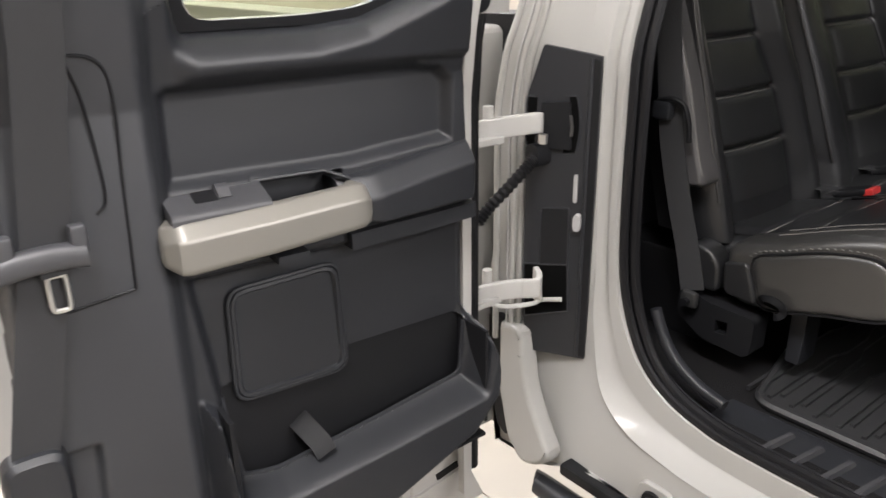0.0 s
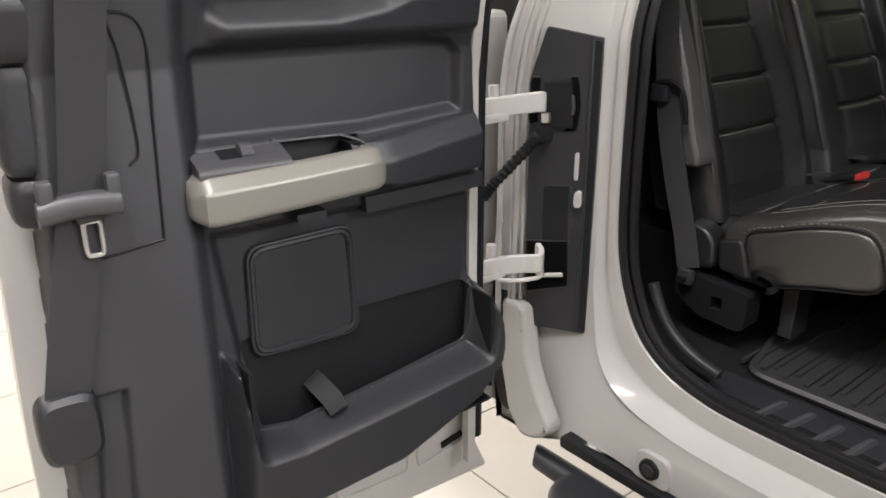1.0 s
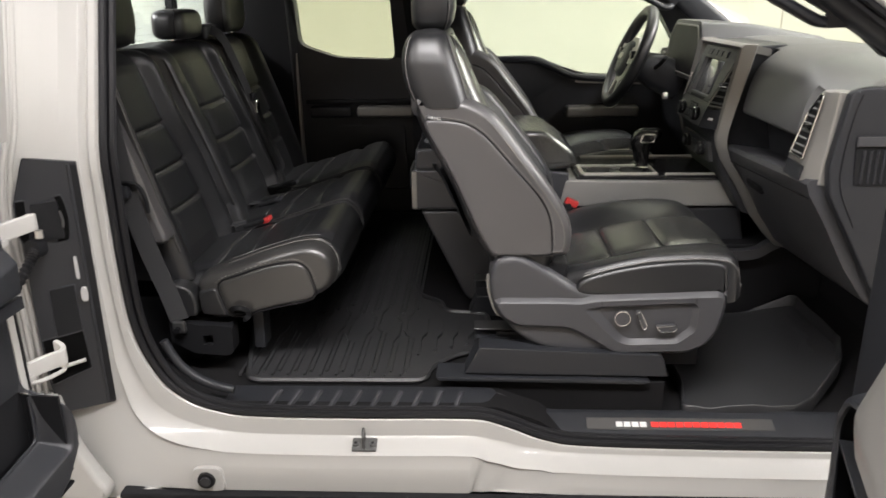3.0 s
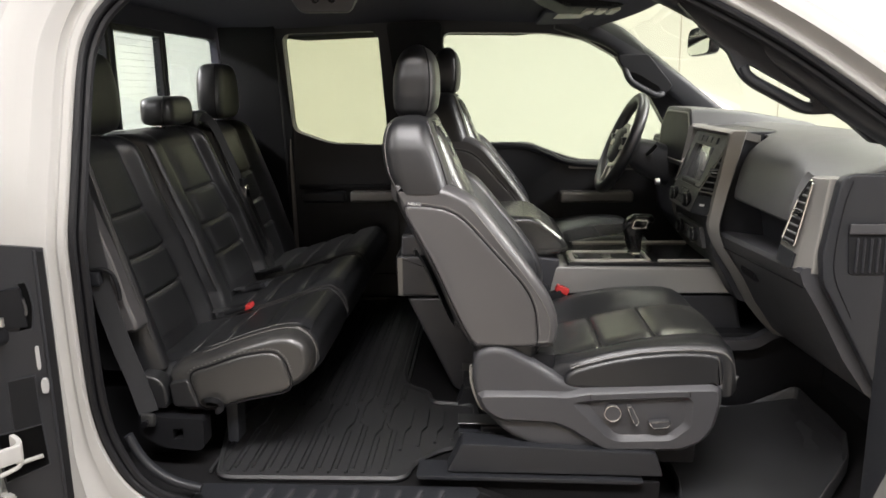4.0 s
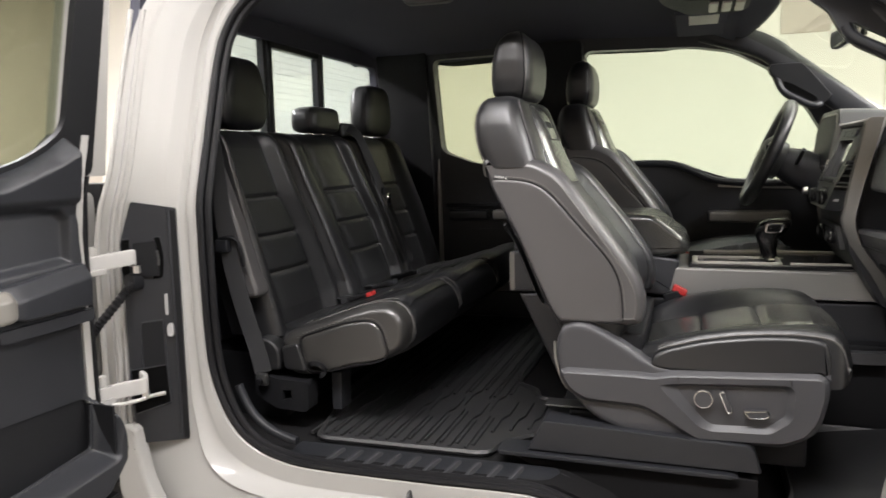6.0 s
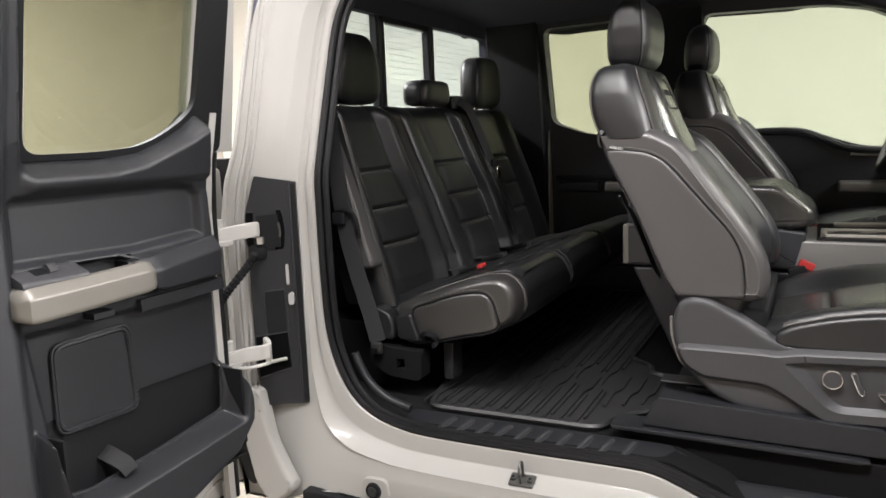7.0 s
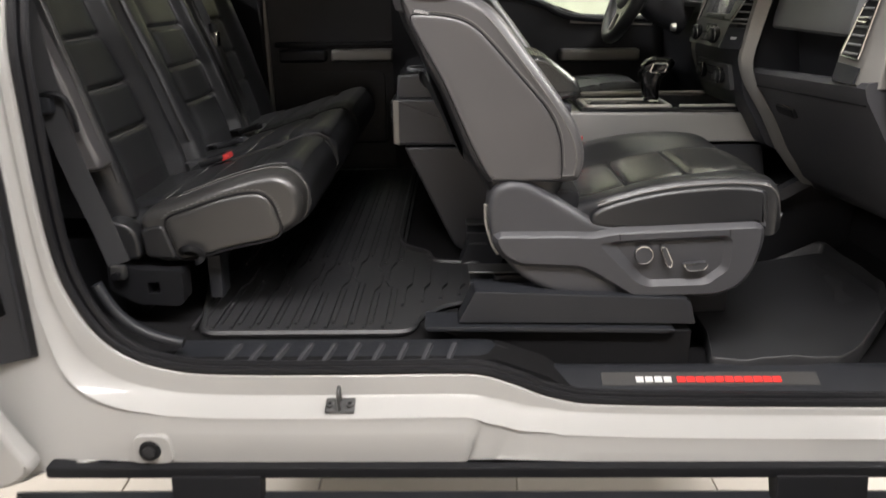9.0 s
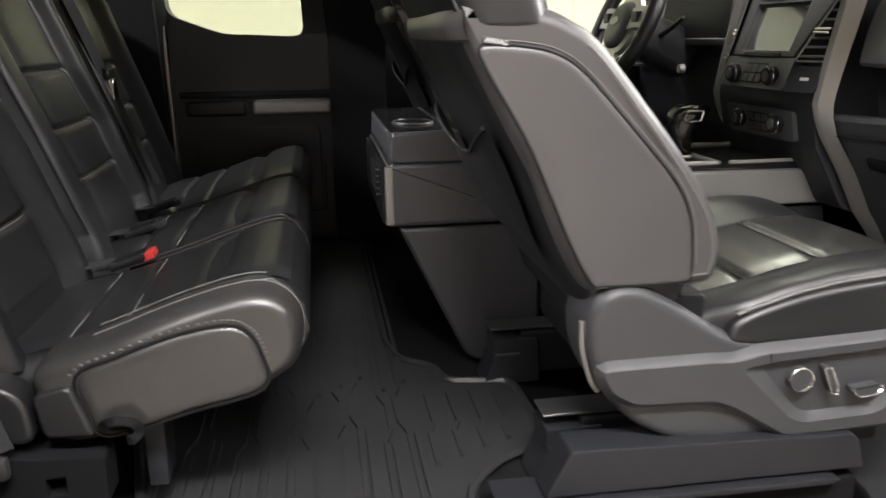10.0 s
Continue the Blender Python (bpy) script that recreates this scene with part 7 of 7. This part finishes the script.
# speaker grille
bm = bmesh.new()
q = rounded([(0.345, 1.112), (0.487, 1.108), (0.490, 0.962), (0.340, 0.960)], 0.02, 4)
plate(bm, q, [], lambda u, z, d: dput(u, z, 0.006 + d), 0.006)
sp = part("speaker_grille", bm, PLASTIC, rear_door, "fine black speaker mesh")
for k, r in ((1.0, 0.0045), (1.07, 0.003)):
    cu, cz = 0.416, 1.036
    part("grille_rim", tube(bmesh.new(), [dput(cu + (u - cu) * k, cz + (z - cz) * k, 0.0125) for u, z in q], r, 6, closed=True), PLASTIC, sp)
part("pocket_divider", ribbon(bmesh.new(), [dput(0.395, 0.86, 0.055), dput(0.40, 0.875, 0.045), dput(0.41, 0.892, 0.015), dput(0.412, 0.895, 0.004)], 0.03, 0.006, DW), PLASTIC_DEEP, rear_door)
# belt retractor cover lines, handle block on the door's leading edge
bm = bmesh.new()
tube(bm, catmull([dput(0.60, 1.16, 0.0515), dput(0.595, 1.28, 0.0515), dput(0.592, 1.37, 0.0515), dput(0.605, 1.405, 0.0515), dput(0.64, 1.412, 0.0515)], 6), 0.0016, 5)
tube(bm, [dput(0.60, 1.16, 0.0515), dput(0.72, 1.145, 0.0515)], 0.0016, 5)
part("panel_gap", bm, SEAL, rear_door)
bm = bmesh.new()
tube(bm, catmull([dput(0.63, 1.40, 0.0515), dput(0.62, 1.36, 0.0515), dput(0.614, 1.27, 0.0515), dput(0.625, 1.25, 0.0515)], 6), 0.0016, 5)
part("panel_gap", bm, SEAL, rear_door)
for z0, z1, u1, w1, mat in ((1.365, 1.425, 0.748, 0.05, PLASTIC), (1.25, 1.36, 0.744, 0.045, PLASTIC), (1.195, 1.245, 0.744, 0.045, PLASTIC)):
    bm = bmesh.new()
    rings = []
    for z, k in ((z0, 0.88), (z0 + 0.006, 0.97), (z0 + 0.015, 1.0), (z1 - 0.015, 1.0), (z1 - 0.006, 0.97), (z1, 0.88)):
        rings.append([dput((0.655 + u1) / 2 + a * (u1 - 0.655) / 2 * k, z, w1 / 2 - 0.02 + b * (w1 / 2 + 0.02) * k) for a, b in squircle(1, 1, 5, 24)])
    loft(bm, rings)
    part("handle_block", bm, mat, rear_door, "black handle housing on the door edge")
# belt on the door
bm = bmesh.new()
ribbon(bm, [dput(u, z, 0.062) for u, z in ((0.635, 1.80), (0.653, 1.42), (0.678, 1.23), (0.697, 1.15), (0.728, 1.01), (0.735, 0.96))], 0.047, 0.002, DW)
db = part("belt_webbing", bm, WEBBING, rear_door, "black seat belt webbing")
bm = bmesh.new()
rings = []
for u in np.linspace(0.645, 0.725, 9):
    s = (u - 0.685) / 0.04
    rings.append([dput(u, 1.222 - 0.03 * (u - 0.685) + b * 0.013 - 0.004 * s * s, 0.075 + a * 0.012) for a, b in squircle(1, 1, 3, 16)])
loft(bm, rings)
part("belt_guide", bm, SHIELD, db, "grey belt guide loop")
for u in (0.65, 0.715):
    part("guide_horn", box(bmesh.new(), (-0.008, -0.008, -0.014), (0.008, 0.008, 0.014), 0.004), SHIELD, db).matrix_local = Matrix.Translation(dput(u, 1.238, 0.075))
part("belt_tongue", tube(bmesh.new(), [dput(0.676 + a, 1.182 + b, 0.07) for a, b in squircle(0.0085, 0.019, 6, 24)], 0.0028, 6, closed=True), STEEL, db, "bright steel tongue")
part("tongue_neck", ribbon(bmesh.new(), [dput(0.677, 1.214, 0.07), dput(0.676, 1.201, 0.07)], 0.026, 0.006, DW), PLASTIC, db)
bm = bmesh.new()
loft(bm, [[dput(0.733 + a * k, 0.965 + b * k, w) for a, b in squircle(0.034, 0.045, 4, 24)] for w, k in ((0.05, 1.0), (0.07, 0.95), (0.076, 0.8))])
part("belt_anchor", bm, PLASTIC, rear_door, "black belt anchor cover")

# ---- hinges between cab and rear door ----
jamb = thing("hinge_cover", "black plastic cover on the hinge pillar", "trim panel")


def jput(s, z, out=0.0):
    """On the hinge pillar: s from 0 at the aperture to 1 at the outer edge."""
    p = Vector((-0.556 + narrow(z) * smooth(0.036 + 0.114 * s, 0.05, 0.15), 0.045 + lean(z), z)) + Vector((-0.114, -0.052, 0)) * s
    return p + Vector((0.42, -0.91, 0)) * out


bm = bmesh.new()
plate(bm, rounded([(0.04, 0.795), (0.03, 1.116), (0.03, 1.341), (0.96, 1.358), (1.05, 1.276), (1.03, 0.88), (0.94, 0.791)], 0.01, 3), [], lambda s, z, d: jput(s, z, 0.007 - d), 0.012)
part("cover", bm, PLASTIC, jamb)
# Raised strip of darker plastic that paints the groove's shade.
part("cover_side", plate(bmesh.new(), [(0.035, 0.80), (0.035, 1.335), (0.15, 1.338), (0.15, 0.80)], [], lambda s, z, d: jput(s, z, 0.0085 - d), 0.004), PLASTIC_DEEP, jamb, "dark strip painted as the cover's shaded groove")
part("cover_ridge", tube(bmesh.new(), [jput(0.16, 1.338, 0.008), jput(0.165, 1.22, 0.008), jput(0.16, 0.80, 0.008)], 0.0035, 8), PLASTIC, jamb)
# Proud dark plates; the shade of the hinge recesses is in their colour.
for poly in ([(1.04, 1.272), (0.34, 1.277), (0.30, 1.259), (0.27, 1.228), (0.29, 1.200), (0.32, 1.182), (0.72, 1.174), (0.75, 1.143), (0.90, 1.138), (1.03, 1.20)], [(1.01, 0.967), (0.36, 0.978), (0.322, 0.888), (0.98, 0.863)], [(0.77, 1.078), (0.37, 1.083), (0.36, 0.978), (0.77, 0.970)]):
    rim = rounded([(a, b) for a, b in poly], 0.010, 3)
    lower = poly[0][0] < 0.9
    rc = part("recess", plate(bmesh.new(), rim, [], lambda s, z, d: jput(s, z, 0.0105 - d), 0.006), PLASTIC_DEEP if lower else BLACK, jamb, "flat dark plate standing in for the shaded hinge recess")
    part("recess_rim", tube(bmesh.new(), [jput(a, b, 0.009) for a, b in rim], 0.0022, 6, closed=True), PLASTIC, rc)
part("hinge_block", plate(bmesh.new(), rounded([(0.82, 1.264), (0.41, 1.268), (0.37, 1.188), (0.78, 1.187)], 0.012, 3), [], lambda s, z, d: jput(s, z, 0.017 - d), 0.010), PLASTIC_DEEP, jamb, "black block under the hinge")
part("latch_lip", tube(bmesh.new(), [jput(0.385, 1.246, 0.018), jput(0.36, 1.225, 0.018), jput(0.37, 1.212, 0.018)], 0.0028, 6), DARK_STEEL, jamb)
part("bumper_nub", loft(bmesh.new(), [[jput(0.235 + a, 1.061 + b, o) for a, b in squircle(0.055, 0.015, 3, 14)] for o in (0.004, 0.020)]), NUB, jamb, "pale rubber stop")
part("wedge", loft(bmesh.new(), [[jput(0.290 + a, 1.120 + b, o) for a, b in squircle(0.028, 0.025, 5, 14)] for o in (0.004, 0.013)]), NUB, jamb, "pale wedge")
UPPER_ARM = [(-0.650, -0.010, 1.228), (-0.632, -0.022, 1.232), (-0.625, -0.036, 1.236), (-0.637, -0.058, 1.234), (-0.650, -0.086, 1.232), (-0.664, -0.115, 1.229), (-0.665, -0.150, 1.227)]
LOWER_ARM = [(-0.642, -0.010, 0.950), (-0.622, -0.022, 0.946), (-0.615, -0.038, 0.942), (-0.633, -0.057, 0.940), (-0.645, -0.084, 0.941), (-0.659, -0.113, 0.938), (-0.662, -0.150, 0.938)]
for pts, bolt in ((UPPER_ARM, 1.232), (LOWER_ARM, 0.945)):
    bm = bmesh.new()
    path = catmull(pts, 6)
    rings = []
    for i, p in enumerate(path):
        t = (path[min(i + 1, len(path) - 1)] - path[max(i - 1, 0)]).normalized()
        n = Vector((t.y, -t.x, 0)).normalized()
        rings.append([p + n * a + Vector((0, 0, b)) for a, b in squircle(0.006, 0.0175, 6, 16)])
    loft(bm, rings)
    h = part("hinge", bm, PRIMER, rear_door, "white painted steel hinge arm")
    part("hinge_pin", tube(bmesh.new(), [(-0.668, -0.106, bolt - 0.01), (-0.668, -0.106, bolt + 0.034)], 0.009, 10), PRIMER, h)
    part("hinge_bolt", tube(bmesh.new(), [(-0.626, -0.02, bolt - 0.034), (-0.626, -0.02, bolt - 0.018)], 0.008, 6), STEEL, h)
    part("hinge_gusset", prism(bmesh.new(), [(-0.70, -0.155), (-0.645, -0.155), (-0.645, -0.09), (-0.66, -0.09)], bolt - 0.026, bolt - 0.014, "z", 0.002), PRIMER, h)
part("check_rod", tube(bmesh.new(), catmull([(-0.592, 0.005, 0.914), (-0.626, -0.012, 0.907), (-0.620, -0.039, 0.910), (-0.638, -0.087, 0.912), (-0.659, -0.124, 0.924)], 6), 0.0045), PRIMER, rear_door, "bent steel check rod")
pts = catmull([(-0.645, -0.013, 1.178), (-0.636, -0.036, 1.168), (-0.638, -0.054, 1.153), (-0.647, -0.085, 1.124), (-0.660, -0.113, 1.094), (-0.661, -0.136, 1.074)], 8)
bt = part("cable_boot", tube(bmesh.new(), pts, [0.0115 if i % 2 else 0.0085 for i in range(len(pts))], 10), SEAL, rear_door, "black ribbed rubber cable boot")
part("cable_plug", loft(bmesh.new(), [[(-0.640 + a, -0.02 + o, 1.176 + b) for a, b in squircle(0.015, 0.02, 3, 14)] for o in (0.02, -0.012)]), PLASTIC_DEEP, bt)
# separate lower corner piece of the quarter panel, and a strip for the gap beside it
bm = bmesh.new()
prism(bm, rounded([(-0.655, 0.84), (-0.650, 0.803), (-0.645, 0.769), (-0.634, 0.713), (-0.594, 0.635), (-0.570, 0.598), (-0.590, 0.572), (-0.620, 0.553), (-0.655, 0.548), (-0.692, 0.594), (-0.715, 0.69), (-0.716, 0.84)], 0.018, 4), -0.034, 0.01, "y", 0.012, 3)
part("quarter_flap", bm, PAINT, cab, "white lower corner of the quarter panel")
# Black strip in place of the open gap; it paints the gap's shade.
bm = bmesh.new()
prism(bm, rounded([(-0.756, 0.84), (-0.748, 0.666), (-0.730, 0.593), (-0.703, 0.576), (-0.68, 0.60), (-0.70, 0.84)], 0.012, 3), -0.022, 0.0, "y", 0.004)
part("gap_shade", bm, SEAL, cab, "black strip painted as the shaded gap behind the cab")

# ---- front door ----
front_door = thing("front_door", "open white front door with black inner panel", "door")
FO, FU, FW = Vector((1.015, -0.05, 0)), Vector((-0.27, -0.963, 0)), Vector((-0.963, 0.27, 0))


def fput(u, z, w=0.0):
    return FO + FU * u + FW * (w + lean(z) * 0.9) + Vector((0, 0, z))


F_OUT = [(0.02, 0.66), (0.98, 0.66), (0.98, 1.42), (0.02, 1.36)]
F_POCKET = rounded([(0.185, 0.915), (0.245, 0.985), (0.35, 1.02), (0.75, 1.02), (0.75, 0.76), (0.23, 0.76)], 0.03, 4)
F_BULGE = rounded([(0.150, 0.93), (0.215, 1.005), (0.34, 1.045), (0.82, 1.045), (0.82, 0.66), (0.165, 0.66)], 0.03, 4)


def front_relief(u, z):
    h = 0.015 + 0.050 * smooth(edge_dist(u, z, F_BULGE), -0.004, 0.025)
    return h - 0.02 * (1 - smooth(edge_dist(u, z, F_OUT), 0.0, 0.02))


field_panel("inner_panel", 0.02, 0.98, 0.66, 1.42, 110, 90, front_relief, F_OUT, F_POCKET, fput, PLASTIC, front_door, "moulded black plastic inner door panel")
bm = bmesh.new()
rings = []
for u, lo, hi, w0, w1 in ((0.452, 1.09, 1.20, 0.0, 0.06), (0.458, 1.06, 1.23, 0.0, 0.085), (0.475, 1.045, 1.245, 0.0, 0.105), (0.53, 1.04, 1.25, 0.0, 0.112), (0.68, 1.04, 1.25, 0.0, 0.112), (0.76, 1.06, 1.22, 0.0, 0.09), (0.78, 1.09, 1.20, 0.0, 0.06)):
    cut = rounded([(w0, lo), (w1, lo), (w1 + 0.004, lo + 0.04), (w1 * 0.55, hi), (w0, hi)], 0.012, 4)
    rings.append([fput(u, z, w) for w, z in cut])
loft(bm, rings)
part("grip_bar", bm, DARK_SATIN, front_door, "satin bronze-grey grip bar")
bm = bmesh.new()
plate(bm, [(0.0, 0.58), (1.0, 0.58), (1.0, 1.40), (0.0, 1.36)], [], lambda u, z, d: fput(u, z, -d), 0.10)
part("shell", bm, PAINT, front_door, "white painted door shell")
part("pocket_rim", tube(bmesh.new(), [fput(u, z, front_relief(u, z) - 0.002) for u, z in F_POCKET], 0.006, 6, closed=True), PLASTIC, front_door)
# Sheet of darker plastic; it paints the shade inside the pocket.
bm = bmesh.new()
plate(bm, rounded([(0.16, 0.72), (0.78, 0.72), (0.78, 1.03), (0.16, 1.03)], 0.02), [], lambda u, z, d: fput(u, z, 0.006 + d), 0.004)
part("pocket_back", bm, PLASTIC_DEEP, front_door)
part("pocket_shelf", ribbon(bmesh.new(), [fput(0.20, 0.88, 0.035), fput(0.4, 0.88, 0.035), fput(0.75, 0.87, 0.035)], 0.05, 0.006, (0, 0, 1)), PLASTIC, front_door)
